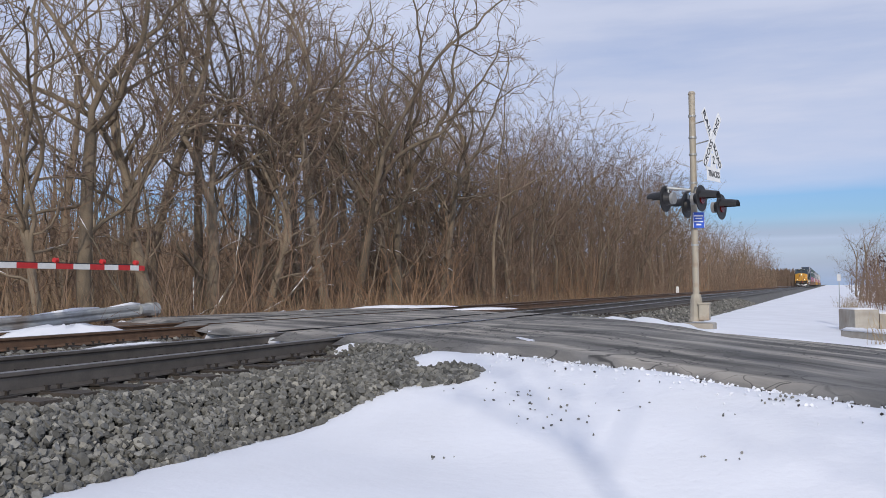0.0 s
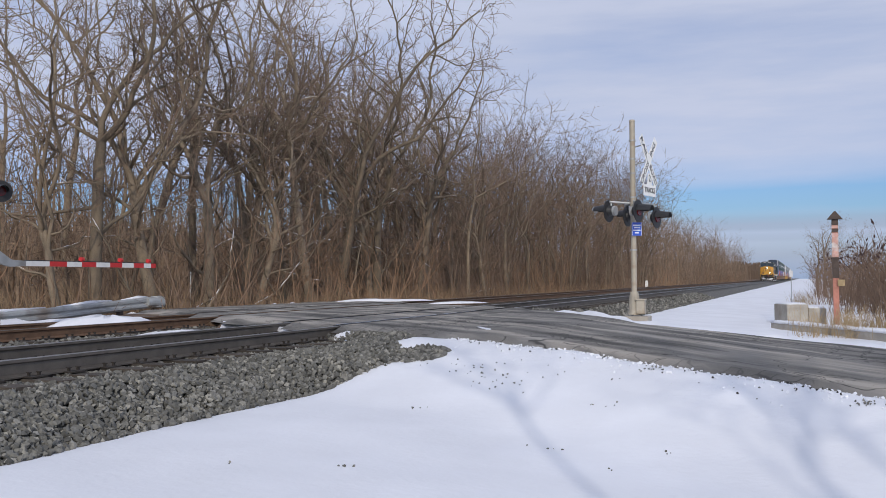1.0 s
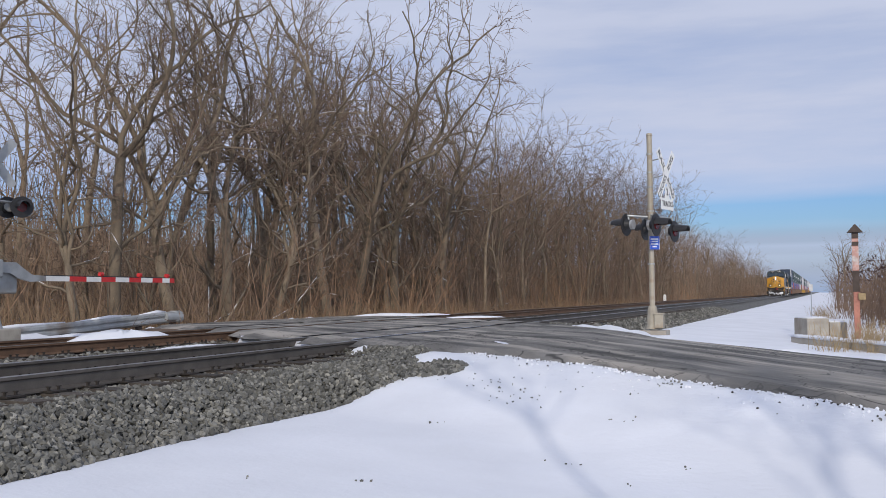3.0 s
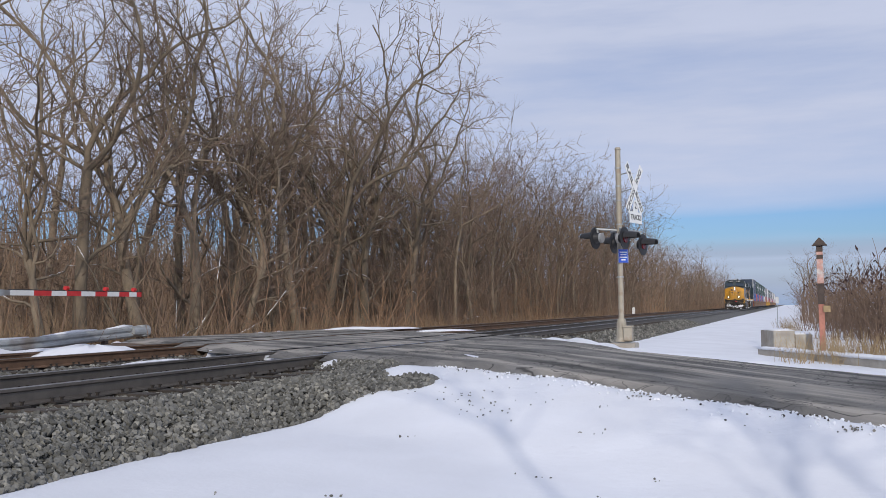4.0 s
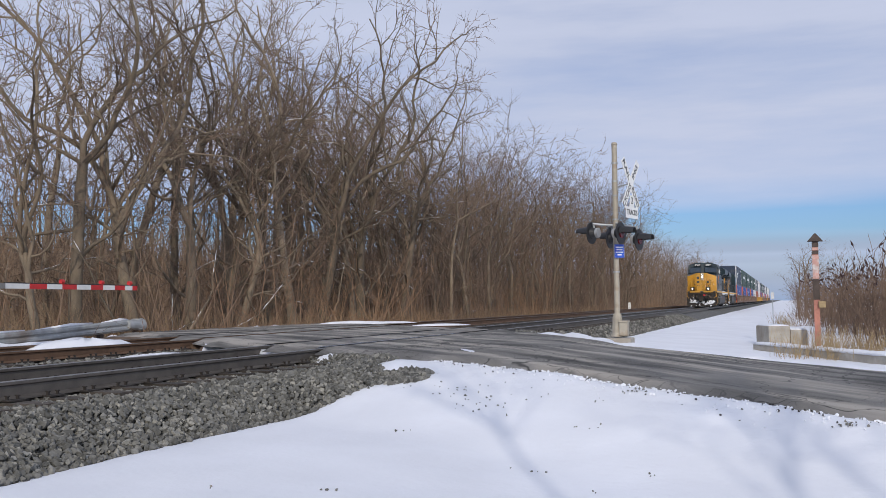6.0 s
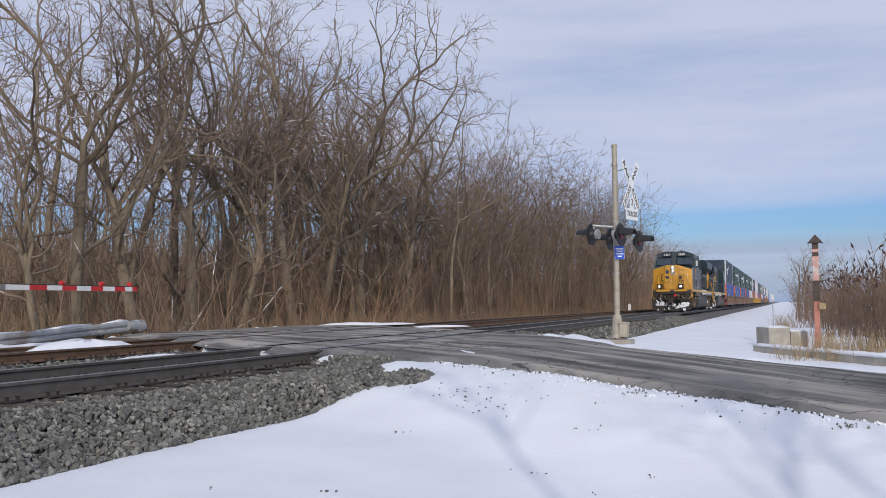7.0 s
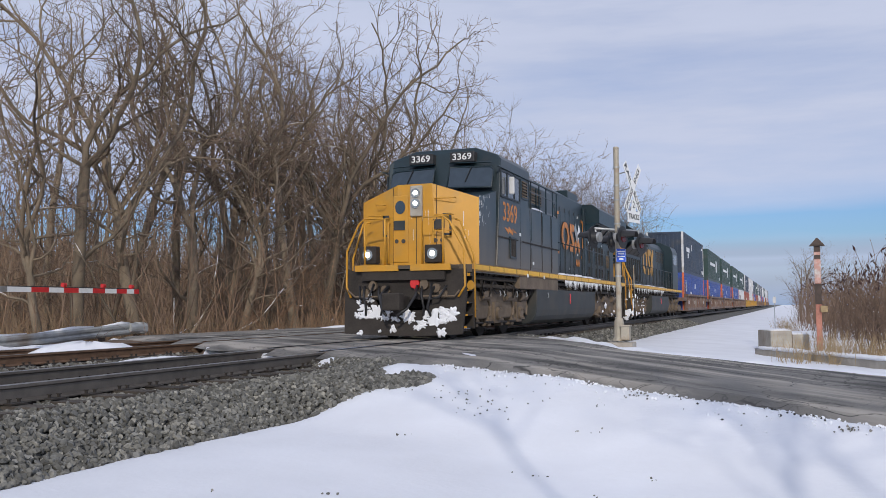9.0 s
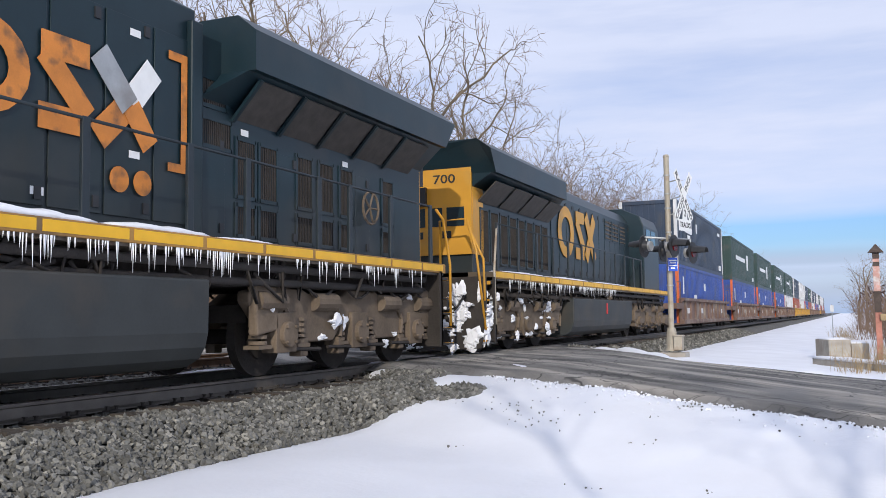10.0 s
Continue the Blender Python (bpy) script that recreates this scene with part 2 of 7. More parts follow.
def asphalt():
    """Worn asphalt: pale polished streaks along the road, dark patches, wandering cracks."""
    m = mat("worn asphalt", (0.20, 0.188, 0.17), 0.9, var=0.35, scale=1.1, fine=110.0, bump=0.45)
    n, l = m.node_tree.nodes, m.node_tree.links
    b = n["Principled BSDF"]
    base = b.inputs["Base Color"].links[0].from_socket
    c = n.new("ShaderNodeTexCoord")
    turn = n.new("ShaderNodeMapping")
    turn.inputs["Rotation"].default_value = (0, 0, radians(36))
    l.new(c.outputs["Object"], turn.inputs[0])
    drawn = n.new("ShaderNodeMapping")
    drawn.inputs["Scale"].default_value = (0.16, 1.5, 1)
    l.new(turn.outputs[0], drawn.inputs[0])
    st = n.new("ShaderNodeTexNoise")
    st.inputs["Scale"].default_value, st.inputs["Detail"].default_value = 1.3, 6.0
    l.new(drawn.outputs[0], st.inputs["Vector"])
    warp = n.new("ShaderNodeTexNoise")
    warp.inputs["Scale"].default_value = 1.6
    l.new(c.outputs["Object"], warp.inputs["Vector"])
    wmix = n.new("ShaderNodeVectorMath")
    wmix.operation = "MULTIPLY_ADD"
    wmix.inputs[1].default_value = (1.1, 1.1, 0)
    l.new(warp.outputs["Color"], wmix.inputs[0])
    l.new(c.outputs["Object"], wmix.inputs[2])
    vo = n.new("ShaderNodeTexVoronoi")
    vo.feature = "DISTANCE_TO_EDGE"
    vo.inputs["Scale"].default_value = 0.5
    l.new(wmix.outputs[0], vo.inputs["Vector"])

    def ranged(src, lo, hi, a, z):
        r = n.new("ShaderNodeMapRange")
        for k, v in (("From Min", lo), ("From Max", hi), ("To Min", a), ("To Max", z)):
            r.inputs[k].default_value = v
        l.new(src, r.inputs["Value"])
        return r.outputs[0]

    def over(fac, a, col):
        x = n.new("ShaderNodeMix")
        x.data_type = "RGBA"
        l.new(fac, x.inputs["Factor"])
        l.new(a, x.inputs["A"])
        x.inputs["B"].default_value = (*col, 1)
        return x.outputs["Result"]

    fine_cracks = n.new("ShaderNodeTexVoronoi")
    fine_cracks.feature = "DISTANCE_TO_EDGE"
    fine_cracks.inputs["Scale"].default_value = 2.6
    l.new(wmix.outputs[0], fine_cracks.inputs["Vector"])
    patch = n.new("ShaderNodeTexNoise")
    patch.inputs["Scale"].default_value, patch.inputs["Detail"].default_value = 0.45, 4.0
    l.new(c.outputs["Object"], patch.inputs["Vector"])

    def times(a, d):
        x = n.new("ShaderNodeMath")
        x.operation = "MULTIPLY"
        l.new(a, x.inputs[0])
        l.new(d, x.inputs[1])
        return x.outputs[0]

    cc = over(ranged(patch.outputs["Fac"], 0.5, 0.62, 0, 0.55), base, (0.09, 0.085, 0.076))
    cc = over(ranged(st.outputs["Fac"], 0.49, 0.62, 0, 0.85), cc, (0.44, 0.4, 0.345))
    cc = over(ranged(st.outputs["Fac"], 0.46, 0.35, 0, 0.75), cc, (0.05, 0.047, 0.042))
    cc = over(times(ranged(fine_cracks.outputs["Distance"], 0.01, 0.035, 0.85, 0), ranged(patch.outputs["Fac"], 0.45, 0.6, 0, 1)), cc, (0.025, 0.024, 0.022))
    cc = over(ranged(vo.outputs["Distance"], 0.002, 0.008, 0.8, 0), cc, (0.025, 0.024, 0.022))
    l.new(cc, b.inputs["Base Color"])
    return m


ASPHALT = asphalt()


# ---------- mesh helpers ----------
class Build:
    """Collects plain polygons for one mesh."""

    def __init__(self):
        self.v, self.f, self.m = [], [], []

    def add(self, verts, faces, mi=0):
        k = len(self.v)
        self.v += [tuple(p) for p in verts]
        self.f += [tuple(i + k for i in f) for f in faces]
        self.m += [mi] * len(faces)
        return self

    def box(self, x0, x1, y0, y1, z0, z1, mi=0):
        return self.add([(x, y, z) for z in (z0, z1) for y in (y0, y1) for x in (x0, x1)],
                        [(0, 2, 3, 1), (4, 5, 7, 6), (0, 1, 5, 4), (2, 6, 7, 3), (0, 4, 6, 2), (1, 3, 7, 5)], mi)

    def slab(self, outline, a0, a1, axis="y", mi=0):
        """A prism: an outline of 2D points pushed along an axis."""
        put = {"y": lambda p, a: (p[0], a, p[1]), "x": lambda p, a: (a, p[0], p[1]), "z": lambda p, a: (p[0], p[1], a)}[axis]
        n = len(outline)
        vs = [put(p, a0) for p in outline] + [put(p, a1) for p in outline]
        fs = [tuple(range(n))[::-1], tuple(range(n, 2 * n))] + [(i, (i + 1) % n, n + (i + 1) % n, n + i) for i in range(n)]
        return self.add(vs, fs, mi)

    def loft(self, rings, mi=0, closed=True):
        n = len(rings[0])
        vs = [p for r in rings for p in r]
        fs = [(j * n + i, j * n + (i + 1) % n, (j + 1) * n + (i + 1) % n, (j + 1) * n + i) for j in range(len(rings) - 1) for i in range(n)]
        if closed:
            fs += [tuple(range(n))[::-1], tuple(range(len(vs) - n, len(vs)))]
        return self.add(vs, fs, mi)

    def tube(self, pts, rad, n=6, mi=0, cap=True):
        pts = [Vector(p) for p in pts]
        if not isinstance(rad, (list, tuple)):
            rad = [rad] * len(pts)
        rings = []
        for i, p in enumerate(pts):
            d = (pts[min(i + 1, len(pts) - 1)] - pts[max(i - 1, 0)]).normalized()
            a = d.orthogonal().normalized() if i == 0 else (a - d * a.dot(d)).normalized()
            b = d.cross(a)
            rings.append([p + (a * math.cos(2 * math.pi * k / n) + b * math.sin(2 * math.pi * k / n)) * rad[i] for k in range(n)])
        return self.loft(rings, mi, cap)

    def disc(self, c, axis, r, depth, n=20, mi=0):
        c, d = Vector(c), Vector(axis).normalized()
        return self.tube([c - d * depth / 2, c + d * depth / 2], r, n, mi)

    def mesh(self, name, mats, smooth=False):
        me = bpy.data.meshes.new(name)
        me.from_pydata(self.v, [], self.f)
        for m in mats:
            me.materials.append(m)
        if len(mats) > 1:
            me.polygons.foreach_set("material_index", self.m)
        if smooth:
            me.polygons.foreach_set("use_smooth", [True] * len(me.polygons))
        me.update()
        return me


def bevelled(ob, w=0.015, seg=2):
    md = ob.modifiers.new("bevel", "BEVEL")
    md.width, md.segments, md.limit_method, md.angle_limit = w, seg, "ANGLE", radians(40)
    return ob


def part(name, b, material, parent=None, label="", smooth=False, bevel=0.0):
    mats = material if isinstance(material, (list, tuple)) else [material]
    ob = new(name, b.mesh(name, mats, smooth))
    if parent:
        ob.parent = parent
    if label:
        ob["label"] = label
    if bevel:
        bevelled(ob, bevel)
    return ob


def thing(name, m=None):
    ob = new(name)
    ob.empty_display_size = 0.3
    if m is not None:
        ob.matrix_basis = m
    return ob


def lettering(name, text, size, m, material, parent=None, width=None, thick=0.004):
    """Built-in font, turned into a mesh: reads along local x, up along local y, faces local z."""
    cu = bpy.data.curves.new(name, "FONT")
    cu.body, cu.size, cu.align_x, cu.align_y, cu.extrude, cu.offset = text, size, "CENTER", "CENTER", thick, 0.01 * size
    cu.resolution_u = 3
    tmp = bpy.data.objects.new(name, cu)
    me = bpy.data.meshes.new_from_object(tmp)
    bpy.data.objects.remove(tmp)
    if width:
        xs = [v.co.x for v in me.vertices]
        k = width / (max(xs) - min(xs))
        for v in me.vertices:
            v.co.x *= k
    me.materials.clear()
    me.materials.append(material)
    ob = new(name, me)
    if parent:
        ob.parent = parent
    ob.matrix_basis = m
    return ob


# ---------- the lie of the land ----------
TRACK_1, TRACK_2 = -8.0, -12.6        # track centres


def lerp_table(table, x):
    if x <= table[0][0]:
        return table[0][1]
    for (a, va), (b, vb) in zip(table, table[1:]):
        if x <= b:
            return va + (vb - va) * (x - a) / (b - a)
    return table[-1][1]


ROAD_NEAR = [(-60, 58), (-22, 25), (-15, 19), (-12, 16.5), (-9, 14.2), (-7.2, 13.3), (-5.2, 12.3), (-3.8, 11.8), (-2.87, 11.5), (-1.6, 10.8), (-0.71, 10.35), (0.69, 9.46), (3, 8.0), (8, 4.5), (30, -10), (90, -48)]
ROAD_FAR = [(-60, 75), (-22, 38), (-15, 31), (-11.95, 28.1), (-7.1, 23.7), (-5.2, 21.1), (-2.88, 17.9), (-0.67, 16.75), (1.23, 16.0), (4, 14.6), (8, 12.2), (30, -1.5), (90, -40)]
ROAD_Z = [(-60, -0.4), (-25, -0.25), (-14, 0.0), (-6.8, 0.0), (-4, -0.05), (-1.6, -0.2), (0.7, -0.35), (4, -0.52), (9, -0.68), (40, -0.8)]
LAND_Z = [(-60, -0.6), (-17, -0.45), (-15, -0.75), (-13.5, -1.0), (-7.0, -1.0), (-6.3, -0.74), (-5.4, -0.6), (-4.4, -0.62), (-2, -0.76), (0, -0.84), (6, -0.9), (60, -0.9)]


def bumps(x, y, s, seed=0.0):
    return noise.noise(Vector((x * s, y * s, seed)))


def land(x, y):
    z = lerp_table(LAND_Z, x)
    ny, fy = lerp_table(ROAD_NEAR, x), lerp_table(ROAD_FAR, x)
    d = max(ny - y, y - fy) * 0.8
    reach = 0.5 if -14.6 < x < -6.8 else (0.5 + 2.1 * min(1, max(0, (x + 6.8) / 1.6)) if x > -14 and ny - y > y - fy else (2.6 if ny - y > y - fy else 5.5))
    k = 1 - min(1, max(0, d) / reach)
    k = k * k * (3 - 2 * k)
    if x < -18.0:
        k *= max(0, 1 - (-18.0 - x) / 2.5)
    rz = lerp_table(ROAD_Z, x) - 0.05
    if d < 0:
        rz -= min(0.06, -d * 0.3)
    z = z + (rz - z) * k
    if -5.6 < x < 60 and d > 0:
        z += 0.035 * bumps(x, y, 0.55) + 0.02 * bumps(x, y, 1.7, 3.0) + 0.05 * (1 - abs(2 * min(1, d / 0.7) - 1))
    return z


def spread(stops):
    out = []
    for (a, step), (b, _) in zip(stops, stops[1:]):
        out += list(np.arange(a, b - step * 0.3, step))
    return out + [stops[-1][0]]


def sheet(name, xs, ys, zf, mats, pick=None, smooth=True):
    vs = [(x, y, zf(x, y)) for y in ys for x in xs]
    n = len(xs)
    b = Build()
    b.v = vs
    for j in range(len(ys) - 1):
        for i in range(n - 1):
            b.f.append((j * n + i, j * n + i + 1, (j + 1) * n + i + 1, (j + 1) * n + i))
            b.m.append(pick((xs[i] + xs[i + 1]) / 2, (ys[j] + ys[j + 1]) / 2) if pick else 0)
    return part(name, b, mats, smooth=smooth)


gx = spread([(-900, 120), (-60, 6), (-20, 1.0), (-7, 0.2), (6, 1.0), (16, 6), (64, 90), (900, 1)])
gy = spread([(-300, 60), (-20, 3), (1, 0.22), (20, 0.4), (36, 2.0), (80, 10), (200, 60), (1600, 1)])
ground = tagged(sheet("ground", gx, gy, land, [SNOW, LITTER], lambda x, y: 1 if x < -11 else 0), "snow-covered ground with brown woodland litter beyond the tracks", "ground", kind="structure")


BED_EDGE = [(0, -5.85), (5.5, -5.85), (7.2, -5.95), (8.4, -5.75), (9.6, -5.75), (10.2, -5.4), (10.6, -5.2), (10.85, -4.95), (11.3, -5.1), (11.7, -5.4), (13, -5.2), (18, -5.0), (22, -5.9), (26, -5.7), (60, -5.6), (1500, -5.6)]


def bed_edge(y):
    return lerp_table(BED_EDGE, y) + 0.14 * bumps(0, y, 1.3, 5.0) + 0.09 * bumps(0, y, 4.0, 7.0)


def bed_z(x, y):
    e = bed_edge(y)
    z = lerp_table([(-16.4, -1.1), (-14.6, -0.24), (-7.5, -0.235), (-7.2, -0.26), (-6.6, -0.26)], x)
    if x > -6.6:
        if x < e:
            t = (x + 6.6) / (e + 6.6)
            z = max(-0.26 + (land(e, y) + 0.275) * t, land(x, y) + 0.02)
        else:
            z = land(x, y) + 0.015 - 0.3 * min(1, (x - e) / 0.15)
    return z + 0.02 * bumps(x, y, 6.0)


bx = spread([(-16.4, 0.5), (-7.4, 0.1), (-4.2, 1)])
by = spread([(-40, 4), (2, 0.15), (18, 0.5), (60, 6), (240, 60), (1500, 1)])
ballast = tagged(sheet("ballast_bed", bx, by, lambda x, y: bed_z(x, y) - 0.03, [BALLAST]), "grey crushed stone ballast bed under both tracks", "ballast", kind="structure")


# ---------- road ----------
def road_strip(b, x0, x1, lift=0.0, nx=None):
    nx = nx or max(1, int((x1 - x0) / 0.5))
    ny = 24
    k = len(b.v)
    for i in range(nx + 1):
        x = x0 + (x1 - x0) * i / nx
        a, c = lerp_table(ROAD_NEAR, x), lerp_table(ROAD_FAR, x)
        a += 0.16 * bumps(x, 0, 2.3, 11.0) + 0.14 * bumps(x, 0, 6.0, 12.0) + 0.09 * bumps(x, 0, 14.0, 14.0)
        c += 0.2 * bumps(x, 0, 1.3, 13.0)
        for j in range(ny + 1):
            t = j / ny
            crown = 0.05 * (1 - (2 * t - 1) ** 2) if x > -6 else 0.0
            b.v.append((x, a + (c - a) * t, lerp_table(ROAD_Z, x) + lift + crown - (0.10 if j in (0, ny) else 0) + 0.012 * bumps(x, a + (c - a) * t, 1.1, 20.0)))
    for i in range(nx):
        for j in range(ny):
            b.f.append((k + i * (ny + 1) + j, k + (i + 1) * (ny + 1) + j, k + (i + 1) * (ny + 1) + j + 1, k + i * (ny + 1) + j + 1))
            b.m.append(0)


rb = Build()
for x0, x1 in ((-18.4, -13.44), (-13.18, -12.02), (-11.76, -8.84), (-8.58, -7.42), (-7.16, 1.0), (1.0, 8.0), (8.0, 90)):
    road_strip(rb, x0, x1, 0.012, int((x1 - x0) / 0.09) if -8 < x0 < 7 else None)
road = tagged(part("road", rb, ASPHALT, smooth=True), "cracked worn grey asphalt road crossing the tracks", "road", kind="structure")


# ---------- tracks ----------
def rail(parent, x, web, head):
    prof = [(-0.075, -0.185), (0.075, -0.185), (0.075, -0.172), (0.012, -0.15), (0.01, -0.05), (0.037, -0.035), (0.037, -0.006), (0.03, 0), (-0.03, 0), (-0.037, -0.006), (-0.037, -0.035), (-0.01, -0.05), (-0.012, -0.15), (-0.075, -0.172)]
    b = Build().slab([(x + p, q) for p, q in prof], -45, 1200)
    b.m[2 + 6] = b.m[2 + 7] = b.m[2 + 8] = 1
    part("rail", b, [web, head], parent)


for cx, web, head, lab in ((TRACK_1, RAIL, RAILTOP, "steel railway track with grey rails on dark ties"), (TRACK_2, RUST, RAIL, "railway track with rusty brown rails on dark ties")):
    track = tagged(thing("railway_track"), lab, "railway track", kind="structure")
    for s in (-0.755, 0.755):
        rail(track, cx + s, web, head)
    tm = bevelled(part("tie", Build().box(-1.3, 1.3, -0.115, 0.115, -0.36, -0.188), TIE, track), 0.012, 1)
    tmesh = tm.data
    tm.modifiers.clear()
    rnd = random.Random(4)
    for i in range(110):
        y = -2 + i * 0.53
        ob = tm if i == 0 else new("tie", tmesh)
        ob.parent = track
        ob.matrix_basis = pose(cx + rnd.uniform(-0.05, 0.05), y + rnd.uniform(-0.03, 0.03), rnd.uniform(-0.012, 0.004), 0, 0, rnd.uniform(-1.2, 1.2))


# ---------- tie plates ----------
plate = Build().box(-0.19, 0.19, -0.1, 0.1, -0.188, -0.172)
for px, py in ((-0.13, 0.06), (-0.11, -0.06), (0.12, 0.06), (0.11, -0.06)):
    plate.box(px - 0.012, px + 0.012, py - 0.012, py + 0.012, -0.172, -0.14)
    plate.box(px - 0.022, px + 0.022, py - 0.016, py + 0.016, -0.14, -0.13)
plate_mesh = plate.mesh("tie_plate", [GRIME])
for track, cx in zip([o for o in bpy.data.objects if o.name.split(".")[0] == "railway_track"], (TRACK_1, TRACK_2)):
    for i in range(4, 60):
        for side in (-0.755, 0.755):
            ob = new("tie_plate", plate_mesh)
            ob.parent = track
            ob.matrix_basis = Matrix.Translation((cx + side, -2 + i * 0.53, 0.0))


# ---------- trees ----------
def limb(b, rnd, p, d, length, r0, r1, sides, segs, wander, rise):
    """One tapering, wandering limb; returns its points, directions and radii."""
    pts, dirs, rads = [p.copy()], [d.copy()], [r0]
    for i in range(segs):
        d = (d + Vector((rnd.gauss(0, wander), rnd.gauss(0, wander), rnd.gauss(0, wander) + rise))).normalized()
        p = p + d * (length / segs)
        pts.append(p.copy())
        dirs.append(d.copy())
        rads.append(r0 + (r1 - r0) * (i + 1) / segs)
    b.tube(pts, rads, sides, 0, False)
    return pts, dirs, rads


def spike(b, rnd, p, d, length, r, bent=True):
    """A fine twig: a three-sided sliver, bent once or straight. Returns its bend and direction."""
    a = d.orthogonal().normalized()
    c = d.cross(a)
    k = len(b.v)

    def ring(q, rr):
        b.v += [q + a * rr, q + (c * 0.87 - a * 0.5) * rr, q - (c * 0.87 + a * 0.5) * rr]

    ring(p, r)
    mid = p + d * (length * 0.5)
    e = d
    if bent:
        ring(mid, r * 0.7)
        e = (d + Vector((rnd.gauss(0, 0.2), rnd.gauss(0, 0.2), rnd.gauss(0.05, 0.2)))).normalized()
        b.f += [(k + i, k + (i + 1) % 3, k + 3 + (i + 1) % 3, k + 3 + i) for i in range(3)]
        b.m += [0] * 3
    b.v.append(mid + e * (length * 0.5))
    t, o = len(b.v) - 1, (3 if bent else 0)
    b.f += [(k + o + i, k + o + (i + 1) % 3, t) for i in range(3)]
    b.m += [0] * 3
    return mid, e


def side_way(rnd, d, spread_deg):
    a = d.orthogonal().normalized()
    a.rotate(Matrix.Rotation(rnd.uniform(0, 2 * math.pi), 3, d))
    t = radians(spread_deg)
    return (d * math.cos(t) + a * math.sin(t)).normalized()


def tree_meshes(seed, height, fork, rich, lean=0.05, fine=True, girth=1.0):
    """A slender bare tree: trunk with a few upright limbs, and a crown of branches down to twigs."""
    rnd = random.Random(seed)
    tb, cb = Build(), Build()
    r = height * 0.0105 * rnd.uniform(0.8, 1.25) * girth
    d0 = Vector((rnd.gauss(0, lean), rnd.gauss(0, lean), 1)).normalized()
    pts, dirs, rads = limb(tb, rnd, Vector((0, 0, -0.5)), d0, height * fork + 0.5, r * 1.25, r * 0.8, 6, 6, 0.06, 0.03)
    leaders = []
    for k in range(rnd.choice((2, 2, 3))):
        w = side_way(rnd, dirs[-1], rnd.uniform(8, 28))
        L = height * (1 - fork) * rnd.uniform(0.75, 1.0)
        leaders.append((limb(tb, rnd, pts[-1], w, L, r * rnd.uniform(0.5, 0.72), r * 0.1, 5, 9, 0.2, 0.085), L))
    low = [(limb(tb, rnd, pts[i], side_way(rnd, dirs[i], rnd.uniform(35, 70)), height * rnd.uniform(0.15, 0.36), r * 0.36, r * 0.06, 4, 6, 0.22, 0.07), height * 0.2) for i in rnd.sample(range(2, len(pts)), 3)]
    for (ps, ds, rs), L in leaders + low:
        for i in range(1, len(ps)):
            for _ in range(rich if i > 1 else 1):
                bl = L * rnd.uniform(0.16, 0.42) * (1.15 - 0.5 * i / len(ps)) + 0.4
                b_r = min(rs[i] * 0.65, 0.014 + bl * 0.011)
                q, qd, qr = limb(cb, rnd, ps[i], side_way(rnd, ds[i], rnd.uniform(28, 65)), bl, b_r, 0.008, 3, 3, 0.22, 0.06)
                for j in range(1, len(q)):
                    for _ in range(2):
                        tl = bl * rnd.uniform(0.2, 0.5) + 0.15
                        mid, md = spike(cb, rnd, q[j], side_way(rnd, qd[j], rnd.uniform(25, 60)), tl, 0.012)
                        if fine:
                            spike(cb, rnd, mid, side_way(rnd, md, rnd.uniform(25, 55)), tl * rnd.uniform(0.4, 0.8), 0.009, False)
    return tb.mesh("trunk", [BARK], True), cb.mesh("crown", [TWIG]), None


def crooked(b, rnd, p, d, length, r0, r1, sides, step, sway, rise):
    """A limb that winds in slow bends, as old hedgerow wood does; returns its points, directions and radii."""
    segs = max(3, min(16, int(length / step)))
    pts, dirs, rads = [p.copy()], [d.copy()], [r0]
    bend = side_way(rnd, d, 90)
    for i in range(segs):
        if rnd.random() < 0.7:
            bend = side_way(rnd, d, 90)
        d = (d + bend * sway * rnd.uniform(0.3, 1.3) + Vector((0, 0, rise))).normalized()
        p = p + d * (length / segs)
        pts.append(p.copy())
        dirs.append(d.copy())
        rads.append(r0 + (r1 - r0) * ((i + 1) / segs) ** 0.8)
    b.tube(pts, rads, sides, 0, False)
    return pts, dirs, rads


